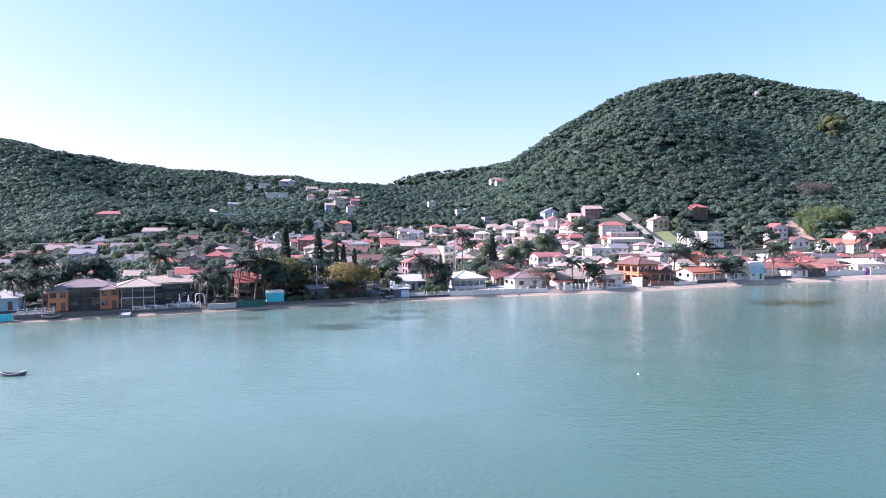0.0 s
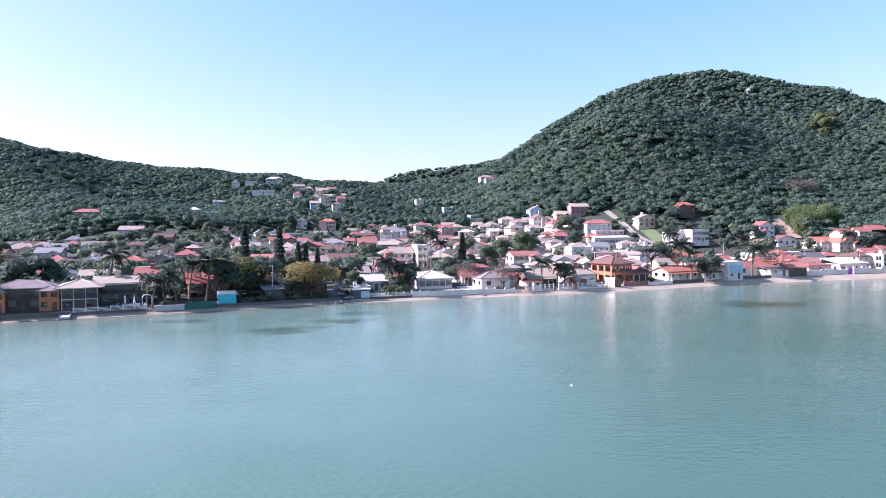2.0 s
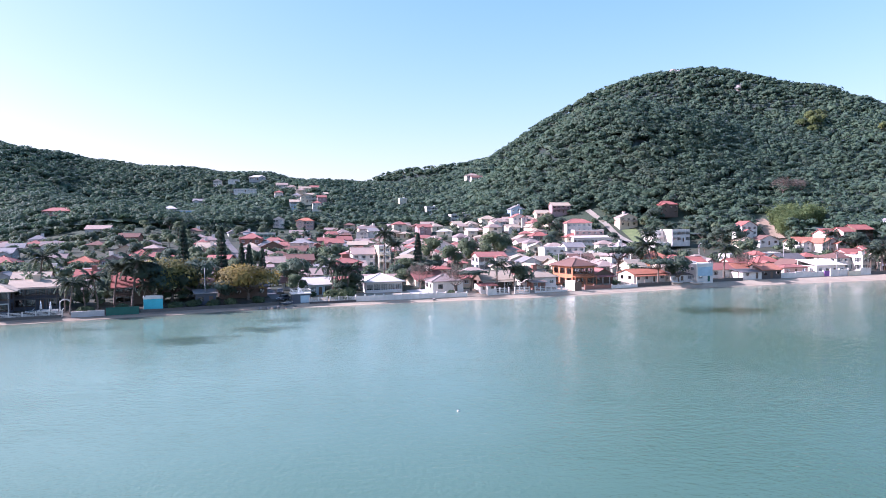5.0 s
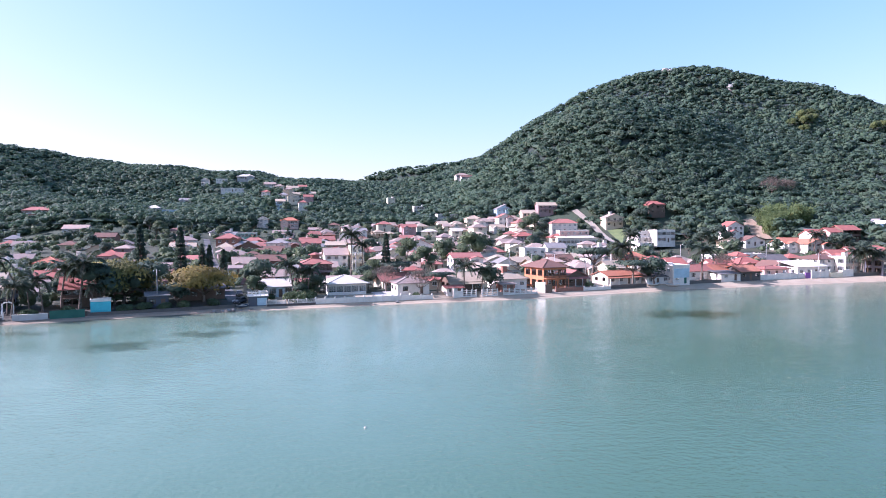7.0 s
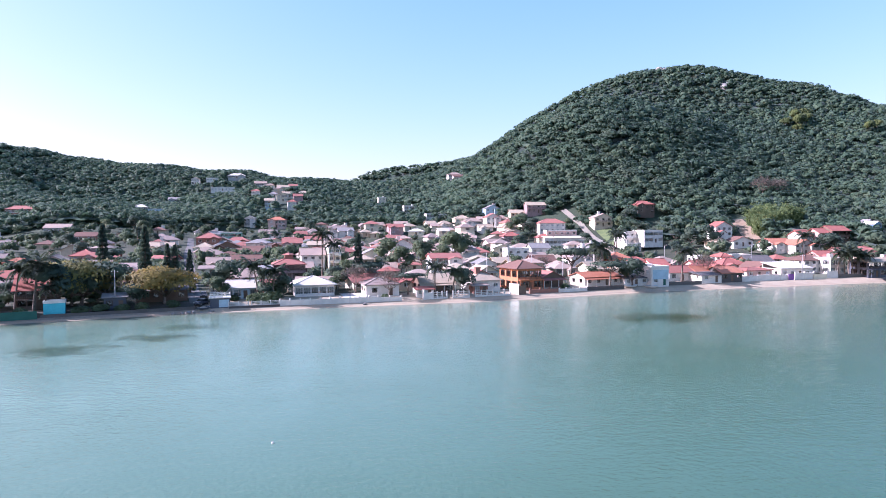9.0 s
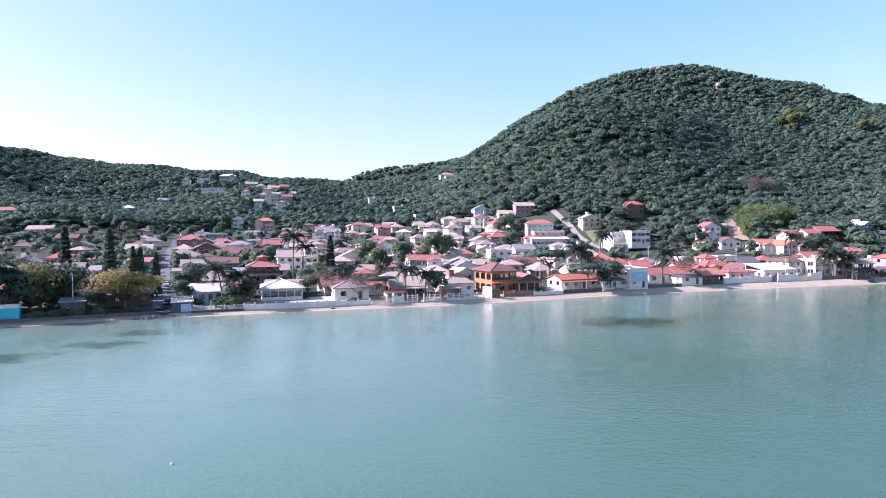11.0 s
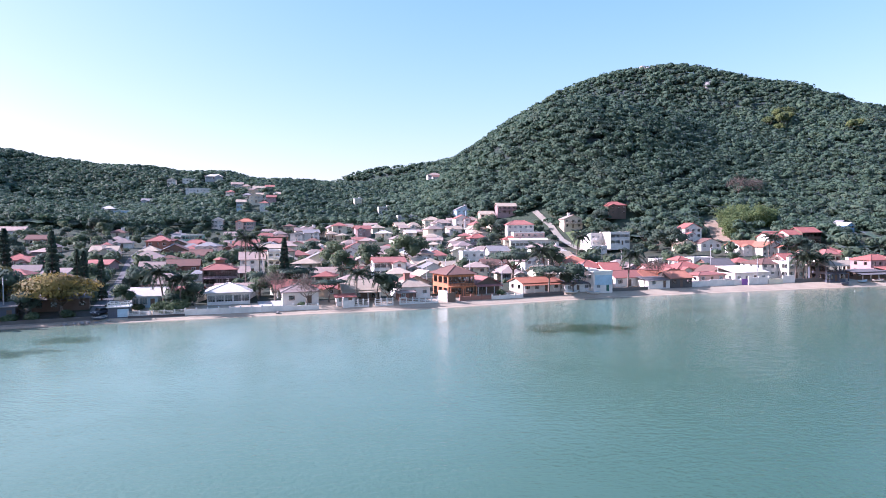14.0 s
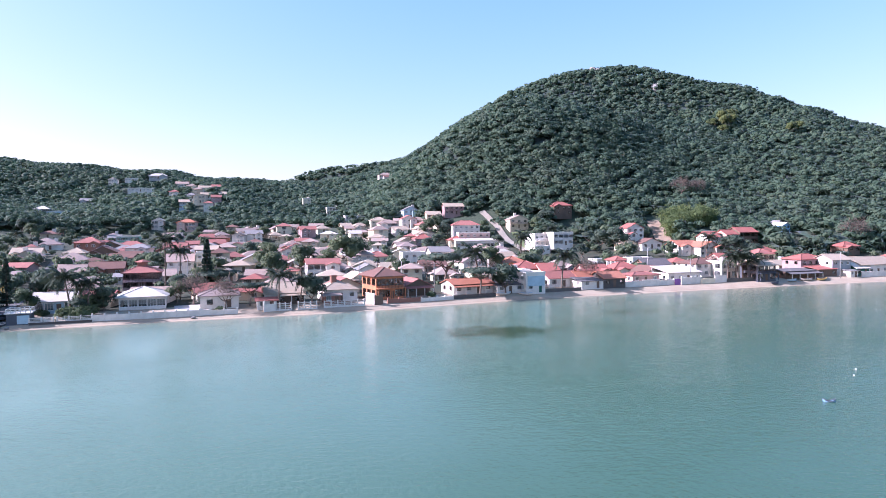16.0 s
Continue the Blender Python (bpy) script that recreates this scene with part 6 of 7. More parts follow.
def forest():
    r = np.random.default_rng(7)
    protos = []
    for k in range(24):
        nl = 4 + k % 3
        ls = [(0, 0, 0.15, 0.62, 0.62, 0.62)]
        for j in range(nl):
            a = 2 * math.pi * j / nl + r.uniform(-0.5, 0.5)
            q = r.uniform(0.35, 0.6)
            rr = r.uniform(0.36, 0.55)
            ls.append((math.cos(a) * q, math.sin(a) * q, r.uniform(-0.25, 0.4), rr, rr, rr * r.uniform(0.7, 1.0)))
        v, f = leaf_cloud(r, ls, 40 if k < 14 else 108, 0.26 if k < 14 else 0.165, 0.3)
        t = np.concatenate([f[:, [0, 1, 2]], f[:, [0, 2, 3]]])
        vs, ts, base = [v], [t], len(v)
        iv, it = ICO1
        for l in ls[:1]:
            vs.append(np.array(l[:3]) + iv * (1 + r.uniform(-0.2, 0.2, (len(iv), 1))) * np.array(l[3:]) * (0.82 if k < 14 else 0.72))
            ts.append(it + base)
            base += len(iv)
        vs, ts = np.concatenate(vs), np.concatenate(ts)
        protos.append((vs, ts, crown_normals(vs, ts, ls)))
    step = 6.3
    gx, gy = np.meshgrid(np.arange(-560, 620, step), np.arange(326, 960, step))
    x = (gx + r.uniform(-0.48, 0.48, gx.shape) * step).ravel()
    y = (gy + r.uniform(-0.48, 0.48, gy.shape) * step).ravel()
    h = land(x, y)
    far = np.hypot(x - 40, y - 20)
    ax_, ay_ = (x - 40) / far * 6, (y - 20) / far * 6
    slope = (land(x + ax_, y + ay_) - land(x - ax_, y - ay_)) / 12      # as the ground rises away from the bay
    keep = (y > np.interp(x, FOREST_X, FOREST_Y)) & (slope > -0.22) & (x > -0.70 * y - 35) & (x < 0.80 * y + 30) & (h > 4)
    for a, b, rad in FOOT:
        keep &= ~((np.abs(x - a) < rad + 2.0) & (y > b - (20 if b > 470 or (a > 225 and b > 340) else 8)) & (y < b + rad + 1))
    for i in np.nonzero(keep & (y < 520))[0]:
        if not off_road(x[i], y[i], 4.2 if x[i] < 180 else 7.0):
            keep[i] = False
        for k in (5.0, 10.0, 15.0):      # open verge below the hill road
            if keep[i] and 90 < x[i] < 240 and not off_road(x[i] + 0.25 * k, y[i] + k, 3.2):
                keep[i] = False
    rows_ = keep.reshape(gx.shape)
    edge = rows_.copy()
    edge[1:] &= ~rows_[:-1]
    edge = edge.ravel()
    crest = keep & (slope < 0.08) & (slope > -0.2) & (h > 28)
    steep = keep & (np.hypot(land(x, y + 6) - land(x, y - 6), land(x + 6, y) - land(x - 6, y)) / 12 > 0.42) & (y < 640)
    sheer = steep & (np.hypot(land(x, y + 6) - land(x, y - 6), land(x + 6, y) - land(x - 6, y)) / 12 > 0.62)
    ridge = (slope < 0.45) & (slope > -0.6) & (h > 35) & (y > 800) & (x > -200) & (x < 120)
    x, y, h = (np.concatenate([v[keep], v[crest] + dc, v[ridge] + d1, v[ridge] + d2, v[steep] + ds, v[sheer] + dt, v[edge] + e1, v[edge] + e2]) for v, dc, d1, d2, ds, dt, e1, e2 in
               ((x, 2.5, 2.0, -1.0, 3.1, 3.0, 1.5, -2.0), (y, 1.5, 0.0, -1.5, 3.1, -2.6, -1.6, -3.2), (h, -4.0, -3.2, -6.2, 2.2, -0.8, -3.4, -5.8)))      # with an understorey along the crests, and more trees on steep ground
    roll = 1.7 * np.sin(x * 0.071 + 1.7 * np.sin(y * 0.043)) * np.sin(y * 0.083 + 1.3 * np.sin(x * 0.037))      # stands of taller and lower trees
    V, T, N, base = [], [], [], 0
    for i in range(len(x)):
        v, t, nr = protos[int(r.integers(14)) if y[i] > 540 else 14 + int(r.integers(10))]      # finer leaves low on the slopes
        rad = r.uniform(3.2, 5.2) if r.uniform() < 0.78 else r.uniform(5.0, 7.4)
        a = r.uniform(0, 6.283)
        c, s = math.cos(a), math.sin(a)
        tall = rad * r.uniform(0.62, 0.95)
        p = np.empty_like(v)
        p[:, 0], p[:, 1], p[:, 2] = x[i] + rad * (c * v[:, 0] - s * v[:, 1]), y[i] + rad * (s * v[:, 0] + c * v[:, 1]), h[i] + 7.2 - 0.55 * tall + roll[i] + r.uniform(-0.6, 0.6) + tall * v[:, 2]
        V.append(p)
        T.append(t + base)
        N.append(np.stack([c * nr[:, 0] - s * nr[:, 1], s * nr[:, 0] + c * nr[:, 1], nr[:, 2]], 1))
        base += len(v)
    # the lower canopy that closes the gaps between the crowns
    xs, ys = np.arange(-560, 620, 2.6), np.arange(326, 960, 2.6)
    ux, uy = np.meshgrid(xs, ys)
    ux, uy = ux + r.uniform(-0.9, 0.9, ux.shape), uy + r.uniform(-0.9, 0.9, uy.shape)
    cell = {}
    for a, b in zip(x, y):
        cell[int(a // 7), int(b // 7)] = True
    near = np.array([[(int(a // 7), int(b // 7)) in cell for a, b in zip(ra, rb)] for ra, rb in zip(ux, uy)])
    grade = np.hypot(land(ux, uy + 4) - land(ux, uy - 4), land(ux + 4, uy) - land(ux - 4, uy)) / 8
    uz = land(ux, uy) + 3.7 - 2.2 * np.clip((grade - 0.35) / 0.4, 0, 1) + 1.2 * np.sin(ux * 0.071 + 1.7 * np.sin(uy * 0.043)) * np.sin(uy * 0.083 + 1.3 * np.sin(ux * 0.037)) + r.uniform(-0.5, 0.5, ux.shape)
    for p, q in zip(*np.nonzero(near & (uy < 485) & (ux > 90) & (ux < 240))):
        near[p, q] = off_road(ux[p, q], uy[p, q], 9.0)
    nx = len(xs)
    i, j = np.nonzero(near[:-1, :-1] & near[1:, :-1] & near[:-1, 1:] & near[1:, 1:])
    k = i * nx + j
    V.append(np.stack([ux, uy, uz], -1).reshape(-1, 3))
    N.append(np.stack([r.uniform(-0.4, 0.4, ux.size), r.uniform(-0.4, 0.4, ux.size), np.ones(ux.size)], 1))
    T += [np.stack([k, k + 1, k + nx + 1], 1) + base, np.stack([k, k + nx + 1, k + nx], 1) + base]
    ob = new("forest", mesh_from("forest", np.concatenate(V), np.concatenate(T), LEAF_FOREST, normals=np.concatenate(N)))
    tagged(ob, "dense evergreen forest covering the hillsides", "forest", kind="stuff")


forest()


def garden_trees():
    """The small trees and hedges that fill the gardens: one mass, as they merge into each other."""
    r = np.random.default_rng(9)
    protos = []
    for k in range(10):
        nl = 5 + k % 3
        ls = [(0, 0, 0.1, 0.6, 0.6, 0.6)]
        for j in range(nl):
            a = 2 * math.pi * j / nl + r.uniform(-0.5, 0.5)
            rr = r.uniform(0.32, 0.5)
            ls.append((math.cos(a) * 0.52, math.sin(a) * 0.52, r.uniform(-0.35, 0.45), rr, rr, rr))
        vs, ts = crown_arrays(r, ls, 84, 0.19, 0.75, 0.5, 3)
        protos.append((vs, ts, crown_normals(vs, ts, ls)))
    foot = np.array(FOOT)
    V, T, N, base, made = [], [], [], 0, 0
    for _ in range(9000):
        x, s = (r.uniform(-360, 360), r.uniform(14, 350)) if r.uniform() < 0.6 else (r.uniform(-190, 10), r.uniform(12, 150))
        y = float(shore_y(x)) + s
        slope_side = x > 115 and s > 70
        rad = r.uniform(2.2, 4.6) if slope_side else r.uniform(1.0, 3.5) * (1.1 if x < -20 else 0.9)
        if r.uniform() > (1.0 if x < -20 and s < 130 else 1.0 if x < -20 or s > 120 or slope_side else 0.75) or is_forest(x, y - 8) or not off_road(x, y, 1.2 + rad) or (x > 90 and not off_road(x + 1.5, y + 6, 1.2 + rad)):
            continue
        if (np.hypot(foot[:, 0] - x, foot[:, 1] - y) < foot[:, 2] * 0.95 + rad * 0.75).any():
            continue
        if rad > 2.0 and before_named(x, y, rad):
            continue
        v, t, nr = protos[int(r.integers(10))]
        tall = rad * r.uniform(0.75, 1.15)
        V.append(v * np.array((rad, rad, tall)) + np.array((x, y, gz(x, y) + tall * 0.75)))
        T.append(t + base)
        N.append(nr)
        base += len(v)
        made += 1
        if made >= 1900:
            break
    tagged(new("garden_trees", mesh_from("garden_trees", np.concatenate(V), np.concatenate(T), LEAF_GARDEN, normals=np.concatenate(N))), "mixed green garden trees and hedges between the houses", "trees", kind="stuff")


garden_trees()

# ---- small things on the water and the beach ----


def boat(x, y, length, turn, colour, trim, label, z=0.0, name="rowing_boat"):
    """An open wooden boat: planked hull with sheer, gunwale and thwarts."""
    root = thing(name, label, "boat", pose(x, y, z, 0, 0, turn), "boats")
    bm = bmesh.new()
    rows = []
    n = 12
    for i in range(n + 1):
        u = -1 + 2 * i / n
        w = 0.19 * length * (1 - abs(u) ** 2.6) + 0.015
        sheer = 0.42 + 0.30 * u * u
        ring = []
        for k in range(7):
            a = math.pi * k / 6
            ring.append(bm.verts.new((u * length / 2, math.cos(a) * w, sheer - math.sin(a) * (sheer + 0.14) * (1 - 0.6 * abs(u) ** 4))))
        for k in range(1, 6):
            a = math.pi * (6 - k) / 6
            ring.append(bm.verts.new((u * length / 2 * 0.97, math.cos(a) * w * 0.86, sheer + 0.0 - math.sin(a) * (sheer + 0.06) * (1 - 0.6 * abs(u) ** 4) * 0.86)))
        rows.append(ring)
    for a, b in zip(rows, rows[1:]):
        m = len(a)
        for k in range(m):
            bm.faces.new((a[k], a[(k + 1) % m], b[(k + 1) % m], b[k]))
    bm.faces.new(rows[0])
    bm.faces.new(rows[-1][::-1])
    bmesh.ops.recalc_face_normals(bm, faces=bm.faces)
    part("hull", bm, wallmat(colour), root)
    for sg in (-1, 1):
        bm = bmesh.new()
        pts = []
        for i in range(n + 1):
            u = -1 + 2 * i / n
            pts.append((u * length / 2, sg * (0.19 * length * (1 - abs(u) ** 2.6) + 0.015), 0.44 + 0.30 * u * u))
        tube(bm, pts, [0.05] * len(pts), 5)
        part("gunwale", bm, wallmat(trim), root)
    for u in (-0.45, 0.05, 0.5):
        bm = bmesh.new()
        w = 0.19 * length * (1 - abs(u) ** 2.6) * 0.84
        box(bm, u * length / 2 - 0.12, u * length / 2 + 0.12, -w, w, 0.28, 0.32)
        part("thwart", bm, wallmat("brown"), root)
    return root


def buoy(x, y, r, colour, label):
    root = thing("buoy", label, "buoy", pose(x, y, 0), "mooring buoys")
    v, f = ICO2
    p = v * r
    p[:, 2] = p[:, 2] * 0.9 + r * 0.35
    part("float", mesh_from("float", p, f, wallmat(colour), True), None, root)
    bm = bmesh.new()
    tube(bm, [(0, 0, r), (0, 0, r * 1.7)], (r * 0.16, r * 0.12), 6)
    part("eye", bm, FRAME_DARK, root)


def pole(x, y, h, label="grey concrete street-lamp pole with an arm", lamp=True):
    root = thing("street_lamp" if lamp else "utility_pole", label, "street lamp" if lamp else "pole", pose(x, y, gz(x, y)), "poles")
    bm = bmesh.new()
    tube(bm, [(0, 0, -0.5), (0, 0, h * 0.5), (0, 0, h)], (0.14, 0.12, 0.09), 8)
    part("pole", bm, CONCRETE, root)
    bm = bmesh.new()
    if lamp:
        tube(bm, [(0, 0, h - 0.2), (0.1, -0.8, h + 0.25), (0.1, -1.7, h + 0.3)], (0.05, 0.04, 0.04), 6)
        part("arm", bm, CONCRETE, root)
        bm = bmesh.new()
        box(bm, -0.02, 0.22, -2.2, -1.6, h + 0.22, h + 0.36, 0.03)
        part("lamp_head", bm, FRAME_WHITE, root)
    else:
        box(bm, -0.9, 0.9, -0.06, 0.06, h - 0.6, h - 0.45)
        part("crossarm", bm, FRAME_DARK, root)
        for u in (-0.75, 0, 0.75):
            bm = bmesh.new()
            tube(bm, [(u, 0, h - 0.45), (u, 0, h - 0.2)], (0.06, 0.04), 6)
            part("insulator", bm, FRAME_WHITE, root)


def parasol(x, y):
    root = thing("parasol", "closed white garden parasol on a terrace", "parasol", pose(x, y, gz(x, y)), "terrace furniture")
    bm = bmesh.new()
    tube(bm, [(0, 0, 0), (0, 0, 2.7)], (0.04, 0.03), 6)
    part("pole", bm, FRAME_DARK, root)
    bm = bmesh.new()
    tube(bm, [(0, 0, 0.9), (0, 0, 1.4), (0, 0, 2.75)], (0.3, 0.26, 0.05), 8)
    part("canopy", bm, FRAME_WHITE, root)
    bm = bmesh.new()
    tube(bm, [(0, 0, -0.1), (0, 0, 0.08)], (0.3, 0.3), 10)
    part("base", bm, CONCRETE, root)


def sun_lounger(x, y, turn):
    """A white slatted lounger with a raised back."""
    root = thing("sun_lounger", "white plastic sun lounger on a terrace", "lounger", pose(x, y, gz(x, y) + 0.05, 0, 0, turn), "terrace furniture")
    bm = bmesh.new()
    box(bm, -0.95, 0.35, -0.32, 0.32, 0.3, 0.38, 0.02)
    part("seat", bm, FRAME_WHITE, root)
    bm = bmesh.new()
    poly_solid(bm, [(0.36, -0.32, 0.32), (0.36, 0.32, 0.32), (0.92, 0.32, 0.86), (0.92, -0.32, 0.86)], [(0.33, -0.32, 0.38), (0.33, 0.32, 0.38), (0.87, 0.32, 0.91), (0.87, -0.32, 0.91)])
    bmesh.ops.recalc_face_normals(bm, faces=bm.faces)
    part("backrest", bm, FRAME_WHITE, root)
    for u in (-0.8, 0.25):
        for v in (-0.26, 0.26):
            bm = bmesh.new()
            box(bm, u - 0.04, u + 0.04, v - 0.04, v + 0.04, -0.05, 0.3)
            part("leg", bm, FRAME_WHITE, root)


def pool(x, y, turn, w, d):
    """A small raised pool with a pale coping."""
    root = thing("swimming_pool", "small raised swimming pool with pale blue water", "pool", pose(x, y, gz(x, y), 0, 0, turn), "terrace furniture")
    for u0, u1, v0, v1 in ((-w / 2 - 0.35, w / 2 + 0.35, -d / 2 - 0.35, -d / 2), (-w / 2 - 0.35, w / 2 + 0.35, d / 2, d / 2 + 0.35), (-w / 2 - 0.35, -w / 2, -d / 2, d / 2), (w / 2, w / 2 + 0.35, -d / 2, d / 2)):
        bm = bmesh.new()
        box(bm, u0, u1, v0, v1, -0.8, 0.42, 0.03)
        part("coping", bm, wallmat("white"), root)
    bm = bmesh.new()
    box(bm, -w / 2, w / 2, -d / 2, d / 2, -0.8, 0.34)
    part("pool_water", bm, painted("pool_blue", (0.22, 0.55, 0.68), 0.06, 0.08, 0.6), root, "pale blue pool water")


def pergola(x, y, turn):
    """A white garden arch: four posts under curved beams and laths."""
    root = thing("pergola", "white painted garden arch on a terrace", "pergola", pose(x, y, gz(x, y), 0, 0, turn), "terrace furniture")
    for v in (0.0, 1.2):
        for u in (-1.1, 1.1):
            bm = bmesh.new()
            box(bm, u - 0.07, u + 0.07, v - 0.07, v + 0.07, -0.4, 2.1)
            part("post", bm, FRAME_WHITE, root)
        bm = bmesh.new()
        tube(bm, [(-1.1 * math.cos(math.pi * k / 8), v, 2.08 + 0.75 * math.sin(math.pi * k / 8)) for k in range(9)], [0.08] * 9, 6)
        part("beam", bm, FRAME_WHITE, root)
    for k in (2, 4, 6):
        bm = bmesh.new()
        a = math.pi * k / 8
        tube(bm, [(-1.1 * math.cos(a), -0.2, 2.18 + 0.75 * math.sin(a)), (-1.1 * math.cos(a), 1.4, 2.18 + 0.75 * math.sin(a))], (0.04, 0.04), 5)
        part("lath", bm, FRAME_WHITE, root)


def slipway(x, y, turn, w, d):
    """A short concrete landing that slopes to the water, with kerbs."""
    root = thing("slipway", "stained concrete landing below a sea wall", "slipway", pose(x, y, gz(x, y), 0, 0, turn))
    bm = bmesh.new()
    poly_solid(bm, [(-w / 2, -d, -0.3), (-w / 2, 0, -0.3), (-w / 2, 0, 0.55), (-w / 2, -d, 0.2)], [(w / 2, -d, -0.3), (w / 2, 0, -0.3), (w / 2, 0, 0.55), (w / 2, -d, 0.2)])
    bmesh.ops.recalc_face_normals(bm, faces=bm.faces)
    part("slab", bm, wallmat("grey"), root)
    for u in (-w / 2 - 0.16, w / 2 + 0.004):
        bm = bmesh.new()
        poly_solid(bm, [(u, -d, -0.3), (u, 0, -0.3), (u, 0, 0.75), (u, -d, 0.34)], [(u + 0.156, -d, -0.3), (u + 0.156, 0, -0.3), (u + 0.156, 0, 0.75), (u + 0.156, -d, 0.34)])
        bmesh.ops.recalc_face_normals(bm, faces=bm.faces)
        part("kerb", bm, wallmat("stone"), root)


def car(x, y, turn, colour, label):
    """A small parked car: lower body, glazed cabin, wheels with rims, lamps."""
    root = thing("car", label, "car", pose(x, y, gz(x, y) + 0.08, 0, 0, turn), "parked cars")
    bm = bmesh.new()
    prof = [(-2.0, 0.32), (-2.05, 0.62), (-1.9, 0.86), (-0.95, 0.94), (1.55, 0.94), (2.02, 0.80), (2.05, 0.36)]
    poly_solid(bm, [(px, -0.82, pz) for px, pz in prof], [(px, 0.82, pz) for px, pz in prof])
    bmesh.ops.recalc_face_normals(bm, faces=bm.faces)
    bmesh.ops.bevel(bm, geom=list(bm.edges), offset=0.05, segments=2, affect="EDGES")
    part("body", bm, painted("car_" + colour, WALLS[colour], 0.3, 0.1, 0.6), root)
    bm = bmesh.new()
    cab = [(-1.0, 0.92), (-0.45, 1.42), (0.95, 1.45), (1.6, 0.92)]
    poly_solid(bm, [(px, -0.70 if pz > 1 else -0.78, pz) for px, pz in cab], [(px, 0.70 if pz > 1 else 0.78, pz) for px, pz in cab])
    bmesh.ops.recalc_face_normals(bm, faces=bm.faces)
    part("cabin", bm, painted("tinted_glass", (0.03, 0.035, 0.04), 0.1, 0.0, 0.6), root, "dark tinted windows")
    bm = bmesh.new()
    box(bm, -0.42, 0.92, -0.68, 0.68, 1.43, 1.49, 0.02)
    part("roof_panel", bm, painted("car_" + colour, WALLS[colour], 0.3, 0.1, 0.6), root)
    for wx in (-1.3, 1.3):
        for wy in (-0.80, 0.80):
            bm = bmesh.new()
            tube(bm, [(wx, wy - 0.1, 0.30), (wx, wy + 0.1, 0.30)], (0.31, 0.31), 14)
            wheel = part("wheel", bm, wallmat("dark"), root)
            bm = bmesh.new()
            tube(bm, [(wx, wy - 0.115, 0.30), (wx, wy + 0.115, 0.30)], (0.18, 0.18), 10)
            part("rim", bm, CONCRETE, wheel)
    for wy in (-0.6, 0.6):
        bm = bmesh.new()
        box(bm, -2.09, -2.03, wy - 0.16, wy + 0.16, 0.62, 0.76, 0.01)
        part("headlight", bm, FRAME_WHITE, root)


car(-20.6, 203.5, 108, "dark", "small dark car parked on the village street")
car(-36.8, 240.5, 112, "white", "small white car parked on the village street")
car(-16.6, 191.2, 70, "navy", "dark blue car parked at the top of a boat ramp")


def outcrop(x, y, r, seed):
    """A pale granite face that stands out of the forest."""
    rr = np.random.default_rng(seed)
    root = thing("outcrop", "pale grey granite outcrop rising from the forest", "rock", pose(x, y, gz(x, y) + 3.0, 0, 0, seed * 61 % 360), "summit rocks")
    v, f = ICO2
    p = v * (1 + rr.uniform(-0.2, 0.2, (len(v), 1))) * np.array((r, r * 0.8, r * 1.3))
    part("rock", mesh_from("rock", p, f, ROCK), None, root)


for k, (bx, by, br) in enumerate(((266, 740, 4.6), (271, 738, 3.4), (313, 690, 4.0), (318, 693, 3.0))):
    outcrop(bx, by, br, k + 3)
boat(-59.0, 90.9, 3.4, 12, "navy", "white", "small dark open boat with pale gunwales afloat", -0.12)
boat(121.6, 115.3, 1.4, -14, "blue", "navy", "small blue dinghy low in the water", -0.36, name="dinghy")
buoy(28.0, 87.9, 0.14, "white", "small round white mooring buoy")
for bx, by in ((183.1, 193.5), (184.0, 193.3), (188.6, 212.2), (194.8, 209.8), (188.5, 243.0), (135.9, 131.6), (133.1, 127.9)):
    buoy(bx, by, 0.13, "white", "small round white mooring buoy")


def boulder(x, y, r, seed):
    """A weathered dark rock, half sunk in the sand."""
    rr = np.random.default_rng(seed)
    root = thing("boulder", "dark weathered boulder half sunk at the waterline", "rock", pose(x, y, gz(x, y) + r * 0.4, 0, 0, seed * 47 % 360), "shore rocks")
    v, f = ICO2
    p = v * (1 + rr.uniform(-0.22, 0.22, (len(v), 1))) * np.array((r, r * 0.8, r * 0.6))
    part("rock", mesh_from("rock", p, f, ROCK), None, root)


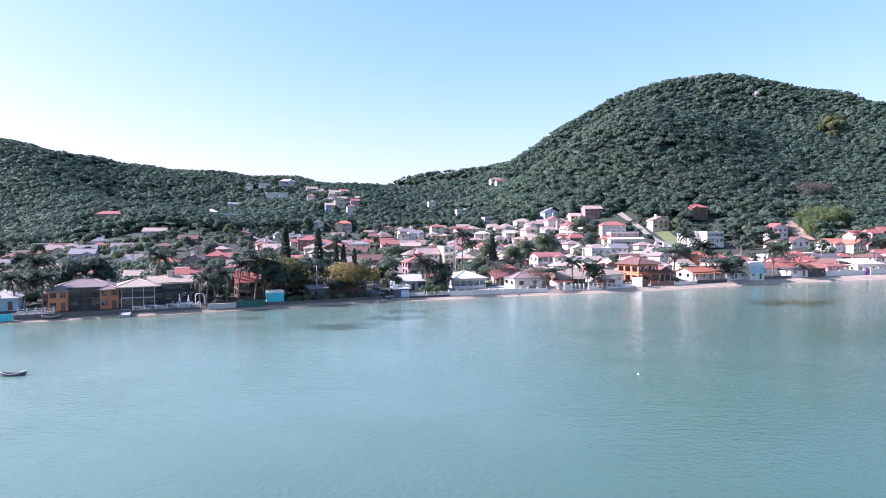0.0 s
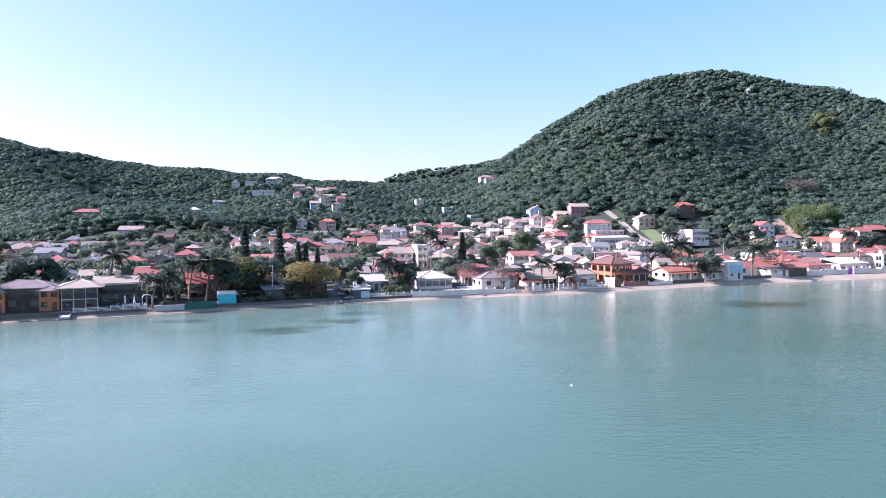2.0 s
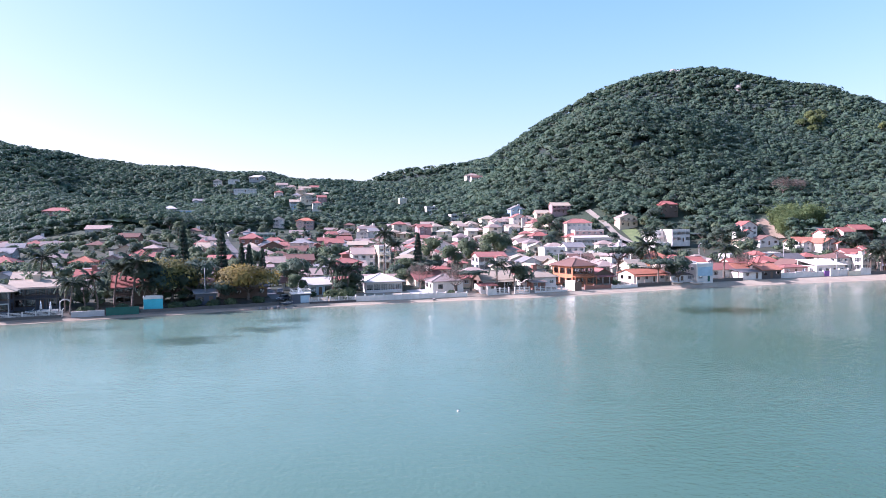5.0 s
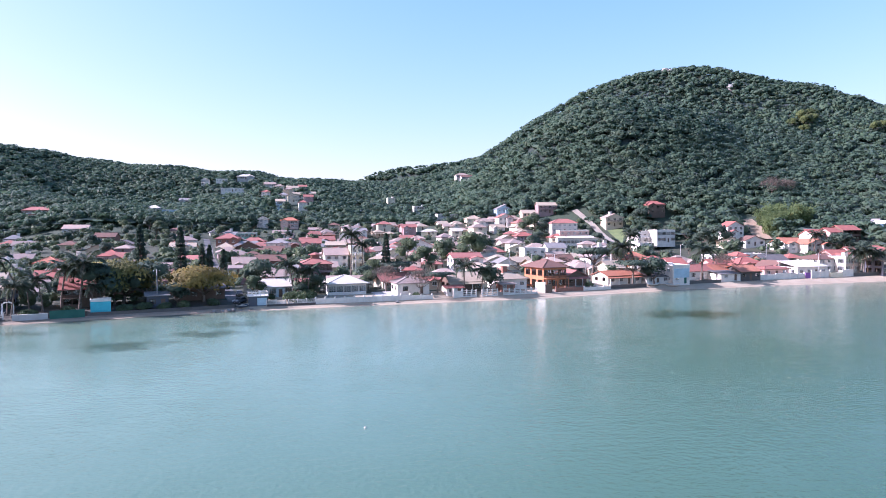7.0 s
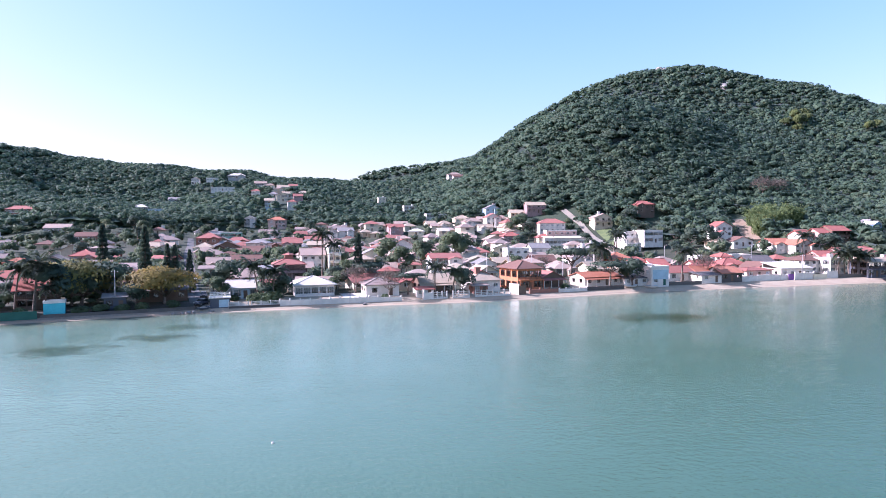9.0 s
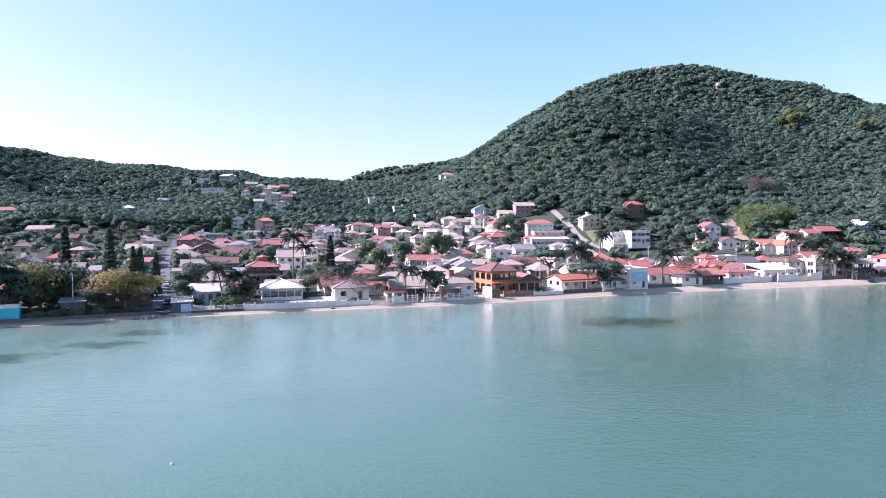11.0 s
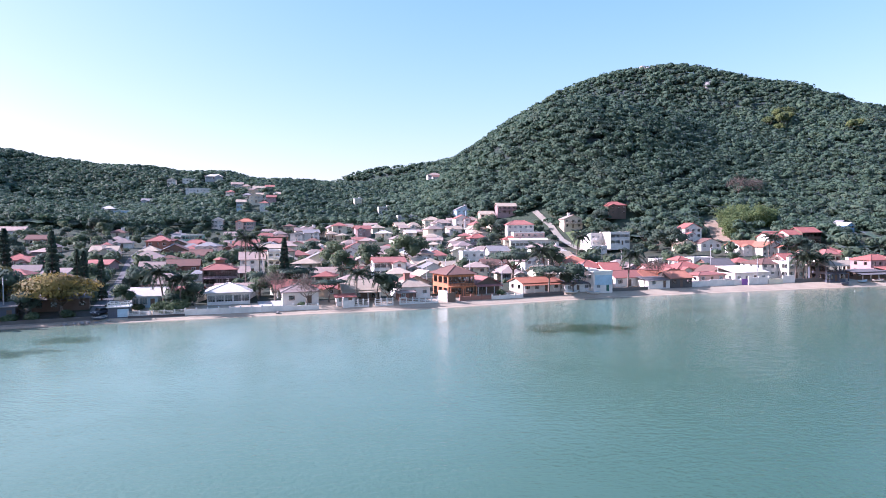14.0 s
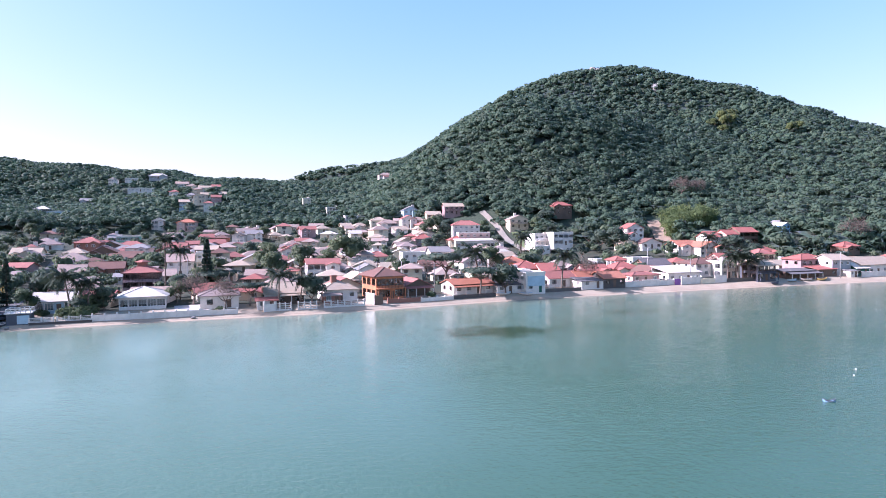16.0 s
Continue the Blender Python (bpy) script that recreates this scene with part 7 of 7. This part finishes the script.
for k, (bx, by, br) in enumerate(((22.7, 199.0, 0.55), (-17.5, 184.6, 0.7), (-18.9, 184.2, 0.5), (-16.4, 185.6, 0.6), (-12.6, 187.2, 0.55), (-20.5, 183.4, 0.6), (-14.9, 186.0, 0.4))):
    boulder(bx, by, br, k + 1)
boat(-14.8, 187.7, 4.2, 60, 'navy', 'white', 'dark blue open boat drawn up on a ramp', gz(-14.8, 187.7) + 0.2)
boat(99.8, 231.7, 5, 20, 'white', 'lightblue', 'white fibreglass boat drawn up on the sand', gz(99.8, 231.7) + 0.2)
boat(106.5, 232.8, 4.2, -15, 'white', 'lightblue', 'white fibreglass boat drawn up on the sand', gz(106.5, 232.8) + 0.2)
boat(202.6, 262.3, 4.6, 25, 'lightblue', 'white', 'pale blue fishing boat on the sand', gz(202.6, 262.3) + 0.2)
boat(209.0, 264.3, 5.2, 18, 'white', 'brick', 'white fishing boat with red gunwales on the sand', gz(209.0, 264.3) + 0.2)
boat(215.1, 265.5, 4.8, 20, 'yellow', 'brick', 'yellow and red fishing boat on the sand', gz(215.1, 265.5) + 0.2)
boat(194.4, 258.1, 4.0, 30, 'navy', 'navy', 'dark open boat at the water edge', gz(194.4, 258.1) + 0.2)
boat(-90.0, 151.8, 4.0, 30, 'stone', 'grey', 'dark grey boat tied below a sea wall', gz(-90.0, 151.8) + 0.2)
pole(63.4, 240.8, 9, "grey concrete utility pole with a crossarm", False)
pole(70.7, 240.0, 9, "grey concrete utility pole with a crossarm", False)
pole(57.2, 253.4, 9, "grey concrete utility pole with a crossarm", False)
pole(131.3, 298.3, 9)
pole(163.9, 293.2, 9.5)
pole(165.5, 257.7, 8, "grey concrete utility pole with a crossarm", False)
pole(80.3, 238.4, 8.5, "grey concrete utility pole with a crossarm", False)
pole(224.3, 269.6, 9)
pole(-34.8, 184.7, 9, "grey concrete utility pole with a crossarm", False)
pole(4.3, 252.5, 9, "grey concrete utility pole with a crossarm", False)
parasol(-67.1, 169.0)
parasol(-64.6, 168.6)
pool(-66.4, 170.6, 25, 3.4, 1.5)
sun_lounger(-69.4, 168.6, 35)
sun_lounger(-68.0, 169.0, 20)
sun_lounger(-63.2, 169.6, 30)
pergola(-62.4, 170.6, 25)
slipway(-76.0, 158.5, 25, 2.2, 2.0)
